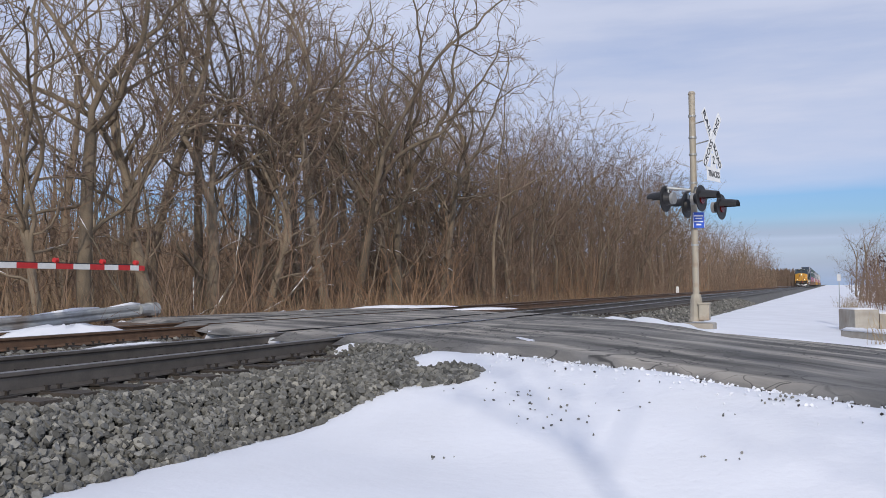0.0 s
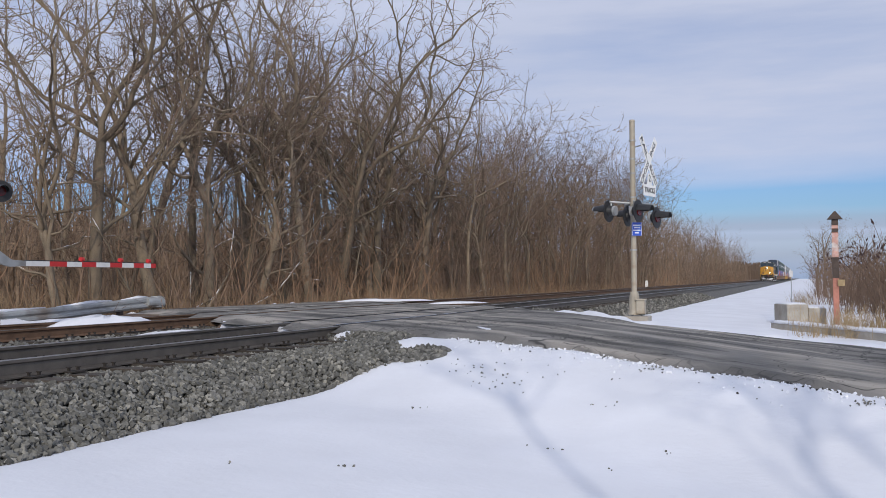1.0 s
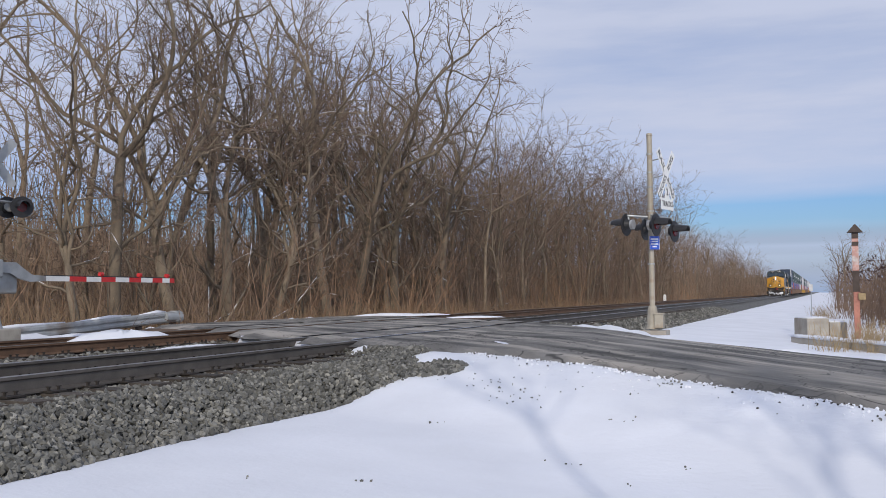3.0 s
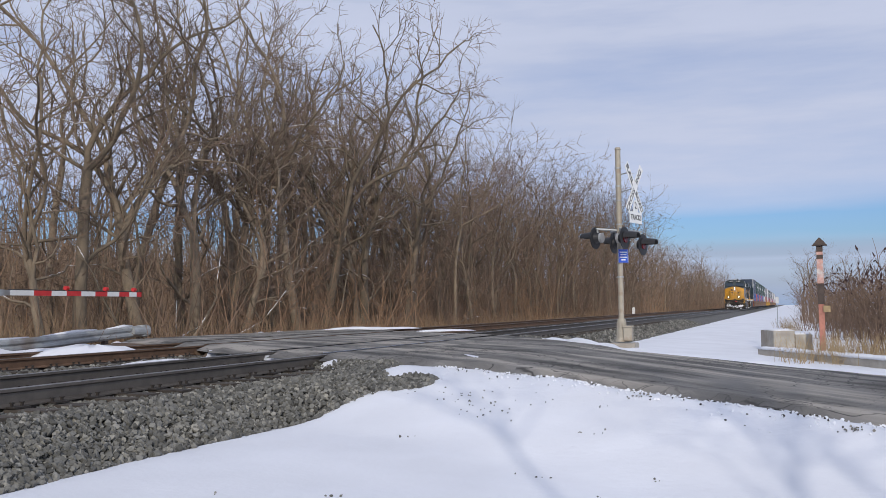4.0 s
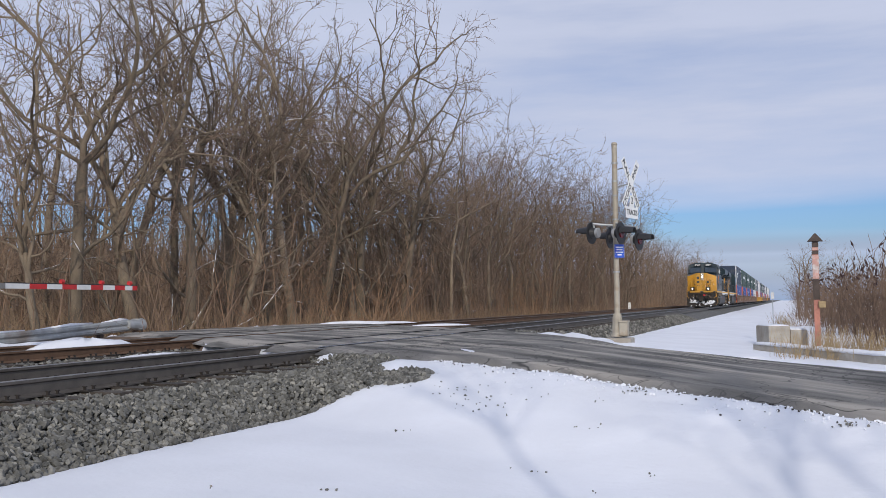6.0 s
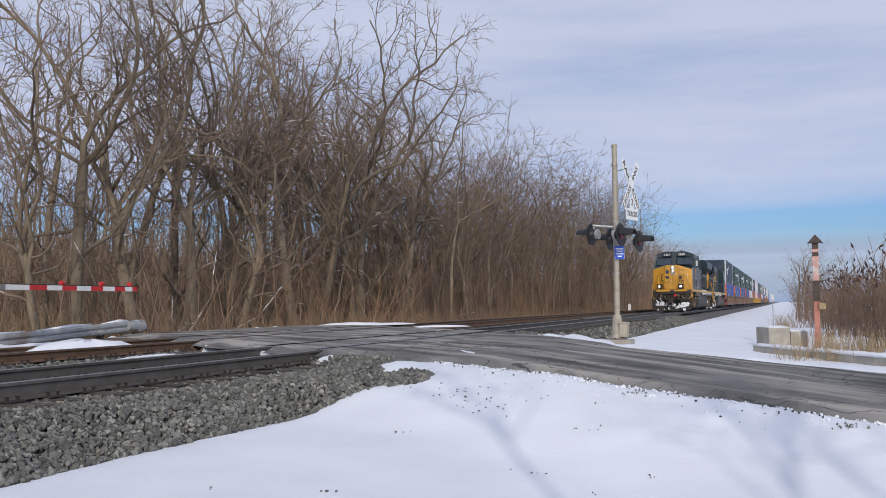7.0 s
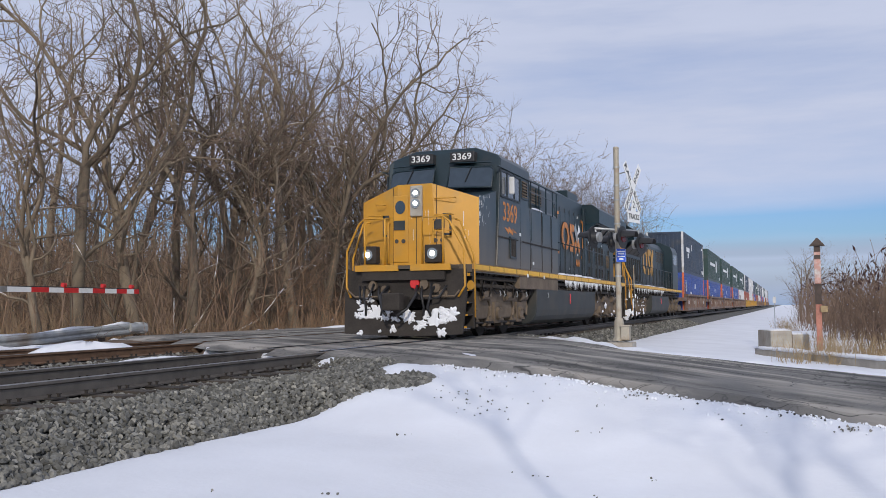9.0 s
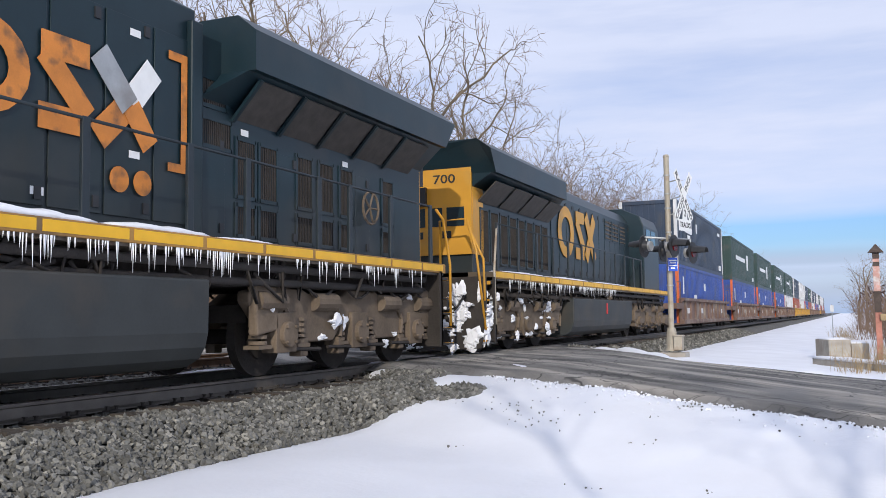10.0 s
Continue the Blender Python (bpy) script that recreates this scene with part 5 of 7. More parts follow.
    ring_mark(loco, 1.022, 12.38, 2.99, 0.58, 0.48, 0.42, 0, 2 * math.pi, ORANGE)
    bar_mark(loco, 1.022, (13.08, 3.34), (13.7, 3.34), 0.26, ORANGE)
    bar_mark(loco, 1.026, (13.12, 3.26), (13.68, 2.72), 0.26, ORANGE)
    bar_mark(loco, 1.022, (13.06, 2.63), (13.68, 2.63), 0.26, ORANGE)
    bar_mark(loco, 1.022, (13.82, 2.54), (14.3, 3.0), 0.3, ORANGE)
    bar_mark(loco, 1.022, (14.3, 3.0), (14.66, 3.44), 0.3, WHITE)
    bar_mark(loco, 1.027, (13.82, 3.44), (14.28, 2.95), 0.3, GALV)
    bar_mark(loco, 1.03, (14.3, 2.95), (14.6, 2.56), 0.28, ORANGE)
    for k in (14.14, 14.49):
        part("painted_mark", Build().disc((1.026, k, 2.14), (1, 0, 0), 0.14, 0.006, 18), ORANGE, loco)
    # radiator section with overhanging wings
    wing = [(-0.98, 3.3), (0.98, 3.3), (1.42, 3.7), (1.52, 3.7), (1.52, 4.2), (1.25, 4.42), (-1.25, 4.42), (-1.52, 4.2), (-1.52, 3.7), (-1.42, 3.7)]
    r0 = [(x, 15.45 + (0.45 if abs(x) > 1.2 else 0), z) for x, z in wing]
    r1 = [(x, 22.2 - (0.45 if z < 3.75 else 0), z) for x, z in wing]
    part("radiator_wing", Build().loft([r0, r1]), HOODP, loco, "navy overhanging radiator wing")
    for k in range(5):
        y0 = 16.15 + 1.03 * k
        g = Build().loft([[(0.985, y0, 3.2), (0.985, y0 + 0.95, 3.2), (1.4, y0 + 0.95, 3.64), (1.4, y0, 3.64)], [(1.0, y0, 3.18), (1.0, y0 + 0.95, 3.18), (1.415, y0 + 0.95, 3.62), (1.415, y0, 3.62)]])
        part("radiator_screen", g, GRILLE, loco, "dark radiator screen")
        part("screen_rib", Build().loft([[(0.99, y0 - 0.06, 3.16), (0.99, y0, 3.16), (1.44, y0, 3.64), (1.44, y0 - 0.06, 3.64)], [(1.02, y0 - 0.06, 3.13), (1.02, y0, 3.13), (1.47, y0, 3.61), (1.47, y0 - 0.06, 3.61)]]), HOODP, loco)
    louvres(loco, 0.985, 15.5, 16.0, 3.25, 3.6, 14)
    louvres(loco, 0.985, 15.5, 16.1, 2.75, 3.1, 16)
    for y0 in (16.2, 16.7, 17.6, 18.2, 18.8, 20.2):
        louvres(loco, 0.985, y0, y0 + 0.42, 2.2, 2.95, 10)
        louvres(loco, 0.985, y0, y0 + 0.42, 1.7, 2.1, 10)
    for y0 in (15.5, 17.15, 19.3):
        door_panel(loco, 0.982, y0, y0 + 0.5, 1.65, 2.9)
    wh = Build()
    for k in range(16):
        a, b2 = 2 * math.pi * k / 16, 2 * math.pi * (k + 1) / 16
        wh.tube([(1.12, 19.6 + 0.26 * math.cos(a), 2.4 + 0.26 * math.sin(a)), (1.12, 19.6 + 0.26 * math.cos(b2), 2.4 + 0.26 * math.sin(b2))], 0.022, 5)
    for k in range(5):
        a = 2 * math.pi * k / 5
        wh.tube([(1.1, 19.6, 2.4), (1.12, 19.6 + 0.25 * math.cos(a), 2.4 + 0.25 * math.sin(a))], 0.018, 5)
    part("hand_brake_wheel", wh, GRIME2, loco, "brown hand brake wheel")
    part("marker_light", Build().box(0.6, 0.96, 21.75, 21.95, 3.05, 3.55), BLACK, loco)
    for z in (3.18, 3.42):
        part("marker_lens", Build().disc((0.78, 21.97, z), (0, 1, 0), 0.09, 0.04, 16), HEADD, loco)
    for y, z in ((15.2, 2.6), (15.3, 2.35), (14.3, 3.75), (14.3, 2.4), (16.3, 3.0), (18.9, 2.98), (13.0, 1.85), (6.2, 1.75), (5.6, 1.4), (7.4, 1.4), (4.9, 2.45)):
        x = 1.503 if y < 9.3 else 1.003
        part("label_plate", Build().box(x, x + 0.004, y, y + 0.16, z, z + 0.08), WHITE, loco, "small white label plate")
    for s in (1, -1):
        side_walk_rail(loco, s, (9.4, 10.6, 11.9, 13.26, 14.79, 15.86, 17.51, 18.38, 19.7, 21.23), RAILP)
    # front and rear handrails
    for s in (1, -1):
        handrail(loco, [(s * 0.45, 0.66, 1.56), (s * 0.45, 0.64, 2.6), (s * 0.95, 0.64, 2.62), (s * 1.1, 0.66, 2.5), (s * 1.42, 0.7, 1.9), (s * 1.44, 0.72, 1.2), (s * 1.3, 0.66, 0.95)], YELL, label="yellow bent end handrail")
        handrail(loco, [(s * 1.05, 1.2, 2.6), (s * 1.2, 1.1, 2.55), (s * 1.5, 1.18, 1.75), (s * 1.5, 1.2, 0.5)], YELL, label="yellow bent end handrail")
        handrail(loco, [(s * 0.95, 0.66, 1.56), (s * 0.95, 0.64, 2.6)], YELL)
        handrail(loco, [(s * 1.42, 21.5, 2.55), (s * 1.42, 21.8, 2.4), (s * 1.46, 22.0, 1.6), (s * 1.46, 22.0, 0.6)], YELL)
        end_steps(loco, 22.1, 21.55, s)
    part("sunshade_plate", Build().disc((1.47, 1.0, 1.2), (0, 1, 0), 0.09, 0.02, 20), YELL, loco, "round yellow warning plate")
    icicles(loco, 1.49, 10.2, 15.5, 1.42, 150, 5)
    icicles(loco, 1.49, 15.5, 20.8, 1.42, 60, 6, 0.16)
    snow_ridge(loco, 1.1, 1.47, [(9.9, 11.3, 0.1), (11.5, 13.4, 0.12), (13.6, 15.1, 0.1), (15.3, 16.4, 0.06), (18.2, 18.8, 0.03)], 1.565, 8)
    snow_ridge(loco, 1.35, 1.52, [(6.3, 7.4, 0.06)], 3.3, 9)
    fr = Build()
    r = random.Random(31)
    for _ in range(46):
        y = 1.68 + 0.8 * r.random() ** 3
        z = 3.18 + 0.15 * (y - 1.68) - r.random() ** 2 * 0.7
        L = r.uniform(0.02, 0.16)
        fr.box(1.4605, 1.464, y, y + r.uniform(0.002, 0.007), z - L, z)
    part("frost", fr, ICE, loco, "white frost streaks on the nose side")
    rear = Build().box(-0.98, 0.98, 21.7, 21.76, 1.56, 4.0)
    part("rear_wall", rear, YELL, loco, "yellow rear wall")
    on_high_deck(loco)
    return tagged(loco, "navy diesel locomotive with yellow nose, snow-caked plow", "locomotive", "train")


def locomotive_tail_first():
    """The second engine runs with its long hood ahead: y = 0 is its hood end."""
    loco = thing("locomotive")
    L = 22.6
    underframe(loco, L, 7.2, 14.4)
    truck(loco, 3.9, 30)
    truck(loco, 18.6)
    plow(loco, 0.55, 1, 11)
    coupler(loco, 0.0, 1)
    coupler(loco, L, -1)
    part("end_plate", Build().box(-1.45, 1.45, 0.7, 0.78, 0.85, 1.45), GRIME, loco)
    hd = [(-0.95, 1.56), (0.95, 1.56), (0.95, 3.9), (0.7, 4.25), (-0.7, 4.25), (-0.95, 3.9)]
    part("hood", Build().slab(hd, 1.3, 16.6), HOODP, loco, "navy long hood with doors", bevel=0.02)
    end = part("hood_end", Build().slab([(-0.96, 1.95), (0.96, 1.95), (0.96, 3.9), (0.7, 4.1), (-0.7, 4.1), (-0.96, 3.9)], 1.24, 1.32).box(0.955, 0.97, 1.3, 1.9, 1.95, 3.75), YELL, loco, "yellow hood end")
    lettering("number", "700", 0.26, at(0.35, 1.235, 3.55) @ FRONT, HOODP, end, 0.5)
    mk = Build()
    for x0, x1, z0, z1 in ((-0.5, -0.1, 2.55, 2.95), (0.0, 0.3, 2.55, 2.95), (0.4, 0.8, 2.55, 2.95), (-0.35, -0.15, 2.3, 2.45), (0.3, 0.5, 2.3, 2.45)):
        mk.box(x0, x1, 1.23, 1.238, z0, z1)
    part("painted_mark", mk, HOODP, end, "navy painted mark")
    part("headlight_box", Build().box(-0.35, -0.05, 1.15, 1.25, 3.0, 3.4), BLACK, end)
    wing = [(-0.95, 3.36), (0.95, 3.36), (1.4, 3.64), (1.5, 3.64), (1.5, 4.1), (1.2, 4.32), (-1.2, 4.32), (-1.5, 4.1), (-1.5, 3.64), (-1.4, 3.64)]
    part("radiator_wing", Build().loft([[(x, 1.0 + (0.3 if z < 3.7 else 0), z) for x, z in wing], [(x, 7.1 - (0.5 if abs(x) > 1.2 else 0), z) for x, z in wing]]), HOODP, loco, "navy overhanging radiator wing")
    for k in range(4):
        y0 = 1.6 + 1.3 * k
        g = Build().loft([[(0.955, y0, 3.1), (0.955, y0 + 1.15, 3.1), (1.38, y0 + 1.15, 3.5), (1.38, y0, 3.5)], [(0.97, y0, 3.08), (0.97, y0 + 1.15, 3.08), (1.395, y0 + 1.15, 3.48), (1.395, y0, 3.48)]])
        part("radiator_screen", g, GRILLE, loco, "dark radiator screen")
    for k in range(8):
        louvres(loco, 0.955, 1.7 + 0.62 * k, 2.2 + 0.62 * k, 1.8, 2.95, 8)
    y = 6.9
    while y < 16.0:
        door_panel(loco, 0.952, y, y + 0.72, 1.75, 3.8)
        y += 0.74
    ring_mark(loco, 0.992, 8.25, 2.97, 0.8, 0.72, 0.42, 0, 2 * math.pi, YELL)
    bar_mark(loco, 0.992, (9.3, 3.5), (10.2, 3.5), 0.34, YELL)
    bar_mark(loco, 0.996, (9.35, 3.4), (10.15, 2.55), 0.34, YELL)
    bar_mark(loco, 0.992, (9.25, 2.44), (10.15, 2.44), 0.34, YELL)
    bar_mark(loco, 0.992, (10.4, 2.32), (11.4, 3.62), 0.4, YELL)
    bar_mark(loco, 0.997, (10.4, 3.62), (11.4, 2.32), 0.4, YELL)
    for y0 in (12.9, 13.9, 15.0):
        louvres(loco, 0.955, y0, y0 + 0.8, 3.1, 3.75, 5, False)
    cz = [(-1.49, 1.58), (1.49, 1.58), (1.49, 3.85), (1.35, 4.2), (0.7, 4.5), (-0.7, 4.5), (-1.35, 4.2), (-1.49, 3.85)]
    cabm = part("cab", Build().slab(cz, 16.6, 19.4), HOODP, loco, "navy cab", bevel=0.03)
    for y0, y1 in ((17.0, 17.8), (17.9, 18.7)):
        part("side_window", Build().box(1.49, 1.502, y0, y1, 3.1, 3.75), GLASS, cabm, "dark cab window")
    part("nose", Build().loft([[(-1.3, 19.4, 1.58), (1.3, 19.4, 1.58), (1.3, 19.4, 3.3), (-1.3, 19.4, 3.3)], [(-1.0, 21.2, 1.58), (1.0, 21.2, 1.58), (1.0, 21.2, 3.0), (-1.0, 21.2, 3.0)]]), YELL, loco, "yellow nose", bevel=0.05)
    for s in (1, -1):
        side_walk_rail(loco, s, [1.5 + 1.35 * k for k in range(12)], RAILP)
    for s in (1, -1):
        end_steps(loco, 0.7, 1.2, s)
        handrail(loco, [(s * 0.5, 0.66, 1.5), (s * 0.5, 0.64, 2.6), (s * 1.05, 0.64, 2.62), (s * 1.42, 0.7, 1.8), (s * 1.44, 0.72, 0.8)], YELL, label="yellow bent end handrail")
        handrail(loco, [(s * 1.5, 1.15, 0.6), (s * 1.48, 1.15, 1.6), (s * 1.42, 1.5, 2.55)], MASTP)
        handrail(loco, [(s * 1.48, 0.62, 0.5), (s * 1.3, 0.6, 2.0), (s * 1.1, 0.64, 2.6)], YELL)
    icicles(loco, 1.49, 2.0, 12.0, 1.42, 120, 15)
    snow_ridge(loco, 1.05, 1.47, [(1.6, 4.8, 0.07), (5.2, 8.8, 0.08), (9.2, 14.0, 0.07)], 1.565, 18)
    r = random.Random(77)
    for k in range(30):
        sn = crust(Build(), (r.uniform(-1.3, 1.4), r.uniform(0.5, 0.68), r.uniform(0.25, 1.25)), r.uniform(0.06, 0.24), r.uniform(0.05, 0.22), r, False, 0.05)
        part("caked_snow", sn, SNOW, loco, "white caked snow on the end and steps")
    for k in range(18):
        sn = crust(Build(), (r.uniform(1.3, 1.5), r.uniform(0.65, 1.3), r.uniform(0.3, 1.3)), r.uniform(0.05, 0.18), r.uniform(0.05, 0.24), r, True, 0.05)
        part("caked_snow", sn, SNOW, loco, "white caked snow on the end and steps")
    t = Build()
    for y in (8.6, 10.2, 11.8):
        t.tube([(1.2, y, 1.05), (1.2, y + 1.2, 1.05)], 0.2, 14)
    part("air_reservoir", t, TANK, loco, smooth=True)
    on_high_deck(loco)
    return tagged(loco, "navy diesel locomotive running hood first, snow on its end", "locomotive", "train")


# ---------- container cars ----------
BOX_L = 16.6


def container(paint, post, z_h, marks, seed, rib_end=True):
    """A freight container, its front lower edge at y = 0, z = 0."""
    c = thing("container")
    hw = 1.29
    b = Build().box(-hw + 0.03, hw - 0.03, 0.04, BOX_L - 0.04, 0.1, z_h - 0.03)
    part("body", b, paint, c)
    ribs = Build()
    n = 40
    for i in range(n):
        y = 0.35 + (BOX_L - 0.7) * (i + 0.5) / n
        for s in (1, -1):
            ribs.box(min(s * (hw - 0.03), s * (hw - 0.008)), max(s * (hw - 0.03), s * (hw - 0.008)), y - 0.1, y + 0.1, 0.2, z_h - 0.18)
    part("corrugation", ribs, paint, c)
    e = Build()
    for i in range(9):
        x = -1.1 + 2.2 * i / 8
        e.box(x - 0.06, x + 0.06, -0.0, 0.05, 0.2, z_h - 0.18)
    part("end_corrugation", e, paint, c)
    for s in (1, -1):
        for y in (0.0, BOX_L - 0.16):
            part("corner_post", Build().box(min(s * (hw - 0.14), s * hw), max(s * (hw - 0.14), s * hw), y - 0.01, y + 0.17, 0, z_h), post, c, bevel=0.01)
        for z in (0.0, z_h - 0.13):
            part("side_rail", Build().box(min(s * (hw - 0.08), s * (hw + 0.004)), max(s * (hw - 0.08), s * (hw + 0.004)), 0.17, BOX_L - 0.17, z, z + 0.13), paint, c)
    part("end_header", Build().box(-hw + 0.14, hw - 0.14, -0.005, 0.08, z_h - 0.16, z_h).box(-hw + 0.14, hw - 0.14, -0.005, 0.08, 0, 0.16), paint, c)
    r = random.Random(seed)
    if marks:
        mk = Build()
        for y0, y1, z0, z1 in marks:
            mk.box(hw - 0.004, hw + 0.006, y0, y1, z0 * z_h, z1 * z_h)
        part("painted_mark", mk, WHITE, c, "white unreadable markings")
    return c


def well_car(paint):
    """A container well, from one coupler end to the other."""
    c = thing("well_car")
    L = 20.4
    w0, w1 = 1.55, 1.55 + BOX_L + 0.3
    for s in (1, -1):
        o = [(1.3, 0.34), (1.52, 0.34), (1.52, 0.5), (1.42, 0.55), (1.42, 1.32), (1.55, 1.38), (1.55, 1.5), (1.3, 1.5)]
        pr = Build().slab([(s * p, q) for p, q in o], w0, w1)
        part("well_side", pr, paint, c, "long deep well side sill")
        st = Build()
        for k in range(11):
            y = w0 + (w1 - w0) * (k + 0.5) / 11
            st.box(min(s * 1.42, s * 1.5), max(s * 1.42, s * 1.5), y - 0.05, y + 0.05, 0.5, 1.38)
        part("side_stake", st, paint, c)
        mk = Build()
        for k in range(4):
            y = w0 + 1.5 + 4.2 * k
            mk.box(min(s * 1.42, s * 1.428), max(s * 1.42, s * 1.428), y, y + 0.9, 0.8, 1.05)
        part("painted_mark", mk, BOXWHITE, c, "faded white unreadable markings")
    part("well_floor", Build().box(-1.3, 1.3, w0, w1, 0.3, 0.36), paint, c)
    for y0, y1 in ((0.15, w0 + 0.1), (w1 - 0.1, L - 0.15)):
        part("end_platform", Build().box(-1.45, 1.45, y0, y1, 1.0, 1.25).box(-0.4, 0.4, y0, y1, 0.7, 1.0), paint, c, bevel=0.02)
        part("end_rail", Build().tube([(1.4, y0 + 0.2, 1.25), (1.4, y0 + 0.2, 2.2), (1.4, y1 - 0.2, 2.2), (1.4, y1 - 0.2, 1.25)], 0.02, 6), paint, c)
    for y in (0.1, L - 0.1):
        t = part("truck", Build().box(-0.95, 0.95, y - 0.2, y + 0.2, 0.4, 0.65), GRIME, c)
        for s in (1, -1):
            part("side_frame", Build().slab([(y - 1.1, 0.4), (y - 0.9, 0.62), (y - 0.3, 0.75), (y + 0.3, 0.75), (y + 0.9, 0.62), (y + 1.1, 0.4), (y + 0.4, 0.3), (y - 0.4, 0.3)], s * 0.95, s * 1.1, "x"), GRIME2, t)
        for a in (-0.85, 0.85):
            w = Build().disc((0.72, y + a, 0.42), (1, 0, 0), 0.42, 0.13, 22).disc((-0.72, y + a, 0.42), (1, 0, 0), 0.42, 0.13, 22).tube([(-0.72, y + a, 0.42), (0.72, y + a, 0.42)], 0.08, 8)
            part("wheelset", w, GRIME, t)
    return c


TRAIN = []                            # each rolling thing with its lag behind the train's front


SMALL = ("icicle_fringe", "corrugation", "end_header", "latch", "painted_mark", "frost", "pipework", "side_stake", "end_corrugation", "snow_ridge", "louvre", "brake_hose")


def rolling(ob, lag, lift=0.0):
    for c in ob.children_recursive:
        if c.name.split(".")[0] in SMALL:
            c["kind"] = "stuff"
    ob.matrix_basis = at(TRACK_1, lag, lift)
    TRAIN.append((ob, lag, lift))
    return ob


rolling(locomotive_cab_first(), 0.0)
rolling(locomotive_tail_first(), 23.1)
MARK_A = [(2.2, 4.4, 0.55, 0.66), (3.0, 3.8, 0.4, 0.52), (14.6, 15.6, 0.1, 0.2), (5.8, 6.1, 0.62, 0.78), (14.4, 15.4, 0.8, 0.86)]
MARK_B = [(1.0, 2.4, 0.3, 0.42), (4.5, 5.4, 0.3, 0.5), (9.6, 13.5, 0.12, 0.34), (8.0, 8.6, 0.6, 0.75), (1.2, 1.5, 0.5, 0.8)]
MARK_C = [(2.8, 9.0, 0.52, 0.62), (10.2, 11.4, 0.35, 0.75), (14.6, 15.6, 0.1, 0.2)]
proto_well = {"brown": tagged(well_car(WELL), "grimy brown double-stack well car", "well car", "train"), "yellow": tagged(well_car(WELLY), "dirty yellow double-stack well car", "well car", "train")}
proto_top = {
    "navy": tagged(container(BOXNAVY, BOXWHITE, 2.9, MARK_A, 1), "navy container with pale corner posts, stacked on another", "container", "containers of the train"),
    "green": tagged(container(BOXGREEN, BOXGREEN, 2.9, MARK_C, 2), "dark green container with pale markings, stacked on another", "container", "containers of the train"),
    "white": tagged(container(BOXWHITE, BOXWHITE, 2.9, [(2, 6, 0.5, 0.7)], 3), "dirty white container stacked on another", "container", "containers of the train")}
proto_low = {
    "blue": tagged(container(BOXBLUE, BOXORANGE, 2.65, MARK_B, 4), "blue container with orange corner posts, in a well car", "container", "containers of the train"),
    "white": tagged(container(BOXWHITE, BOXWHITE, 2.65, [(2, 5, 0.3, 0.6)], 5), "dirty white container in a well car", "container", "containers of the train"),
    "red": tagged(container(BOXRED, BOXRED, 2.65, [(2, 5, 0.3, 0.6)], 6), "red-brown container in a well car", "container", "containers of the train")}
CARS = [("brown", "navy", "blue"), ("brown", "green", "blue"), ("brown", "green", "blue"), ("brown", "green", "blue"), ("brown", "green", "white"),
        ("yellow", "navy", "red"), ("yellow", "white", "white"), ("yellow", "navy", "blue"), ("brown", "green", "red"), ("brown", "navy", "white"),
        ("brown", "navy", "blue"), ("brown", "white", "blue"), ("yellow", "green", "white"), ("brown", "white", "red"), ("brown", "white", "white"), ("brown", "navy", "blue")]
used = set()


def take(protos, key, lag, lift):
    ob = protos[key]
    if id(ob) in used:
        ob = copy_thing(ob, at(0, 0, 0))
    used.add(id(ob))
    return rolling(ob, lag, lift)


lag = 46.6
for i, (w, t, lo) in enumerate(CARS):
    take(proto_well, w, lag, 0.0)
    take(proto_low, lo, lag + 1.7, 0.37)
    take(proto_top, t, lag + 1.7, 0.37 + 2.66)
    lag += 21.6 if i % 2 == 0 else 19.6


# ---------- the crossing's signals ----------
def facing(x, y, z, fx, fy):
    """A pose whose local z looks along (fx, fy) and whose local y points up."""
    f = Vector((fx, fy, 0)).normalized()
    r = Vector((0, 0, 1)).cross(f)
    return Matrix(((r.x, 0, f.x, x), (r.y, 0, f.y, y), (r.z, 1, 0, z), (0, 0, 0, 1)))


def lamp_head(parent, x, y, z, fx, fy):
    """A flasher: round backing, red lens, long visor."""
    head = part("flasher", Build().disc((0, 0, 0), (0, 0, 1), 0.25, 0.02, 28).tube([(0, 0, -0.01), (0, 0, -0.14)], [0.14, 0.09], 18), BLACK, parent, "round black flashing light with visor")
    head.matrix_basis = facing(x, y, z, fx, fy)
    part("lens", Build().disc((0, 0, 0.02), (0, 0, 1), 0.11, 0.03, 20), REDLENS, head, "unlit red lens")
    n, rings = 14, []
    for d, rr in ((0.02, 0.16), (0.33, 0.12)):
        outer = [(rr * math.cos(math.pi * k / n), rr * math.sin(math.pi * k / n), d) for k in range(n + 1)]
        inner = [(p[0] * 0.93, p[1] * 0.93, d) for p in outer[::-1]]
        rings.append(outer + inner)
    part("visor", Build().loft(rings), BLACK, head)
    back = part("rear_cap", Build().disc((0, 0, -0.15), (0, 0, 1), 0.11, 0.06, 18), GALV, head, "grey rear cap")
    return head


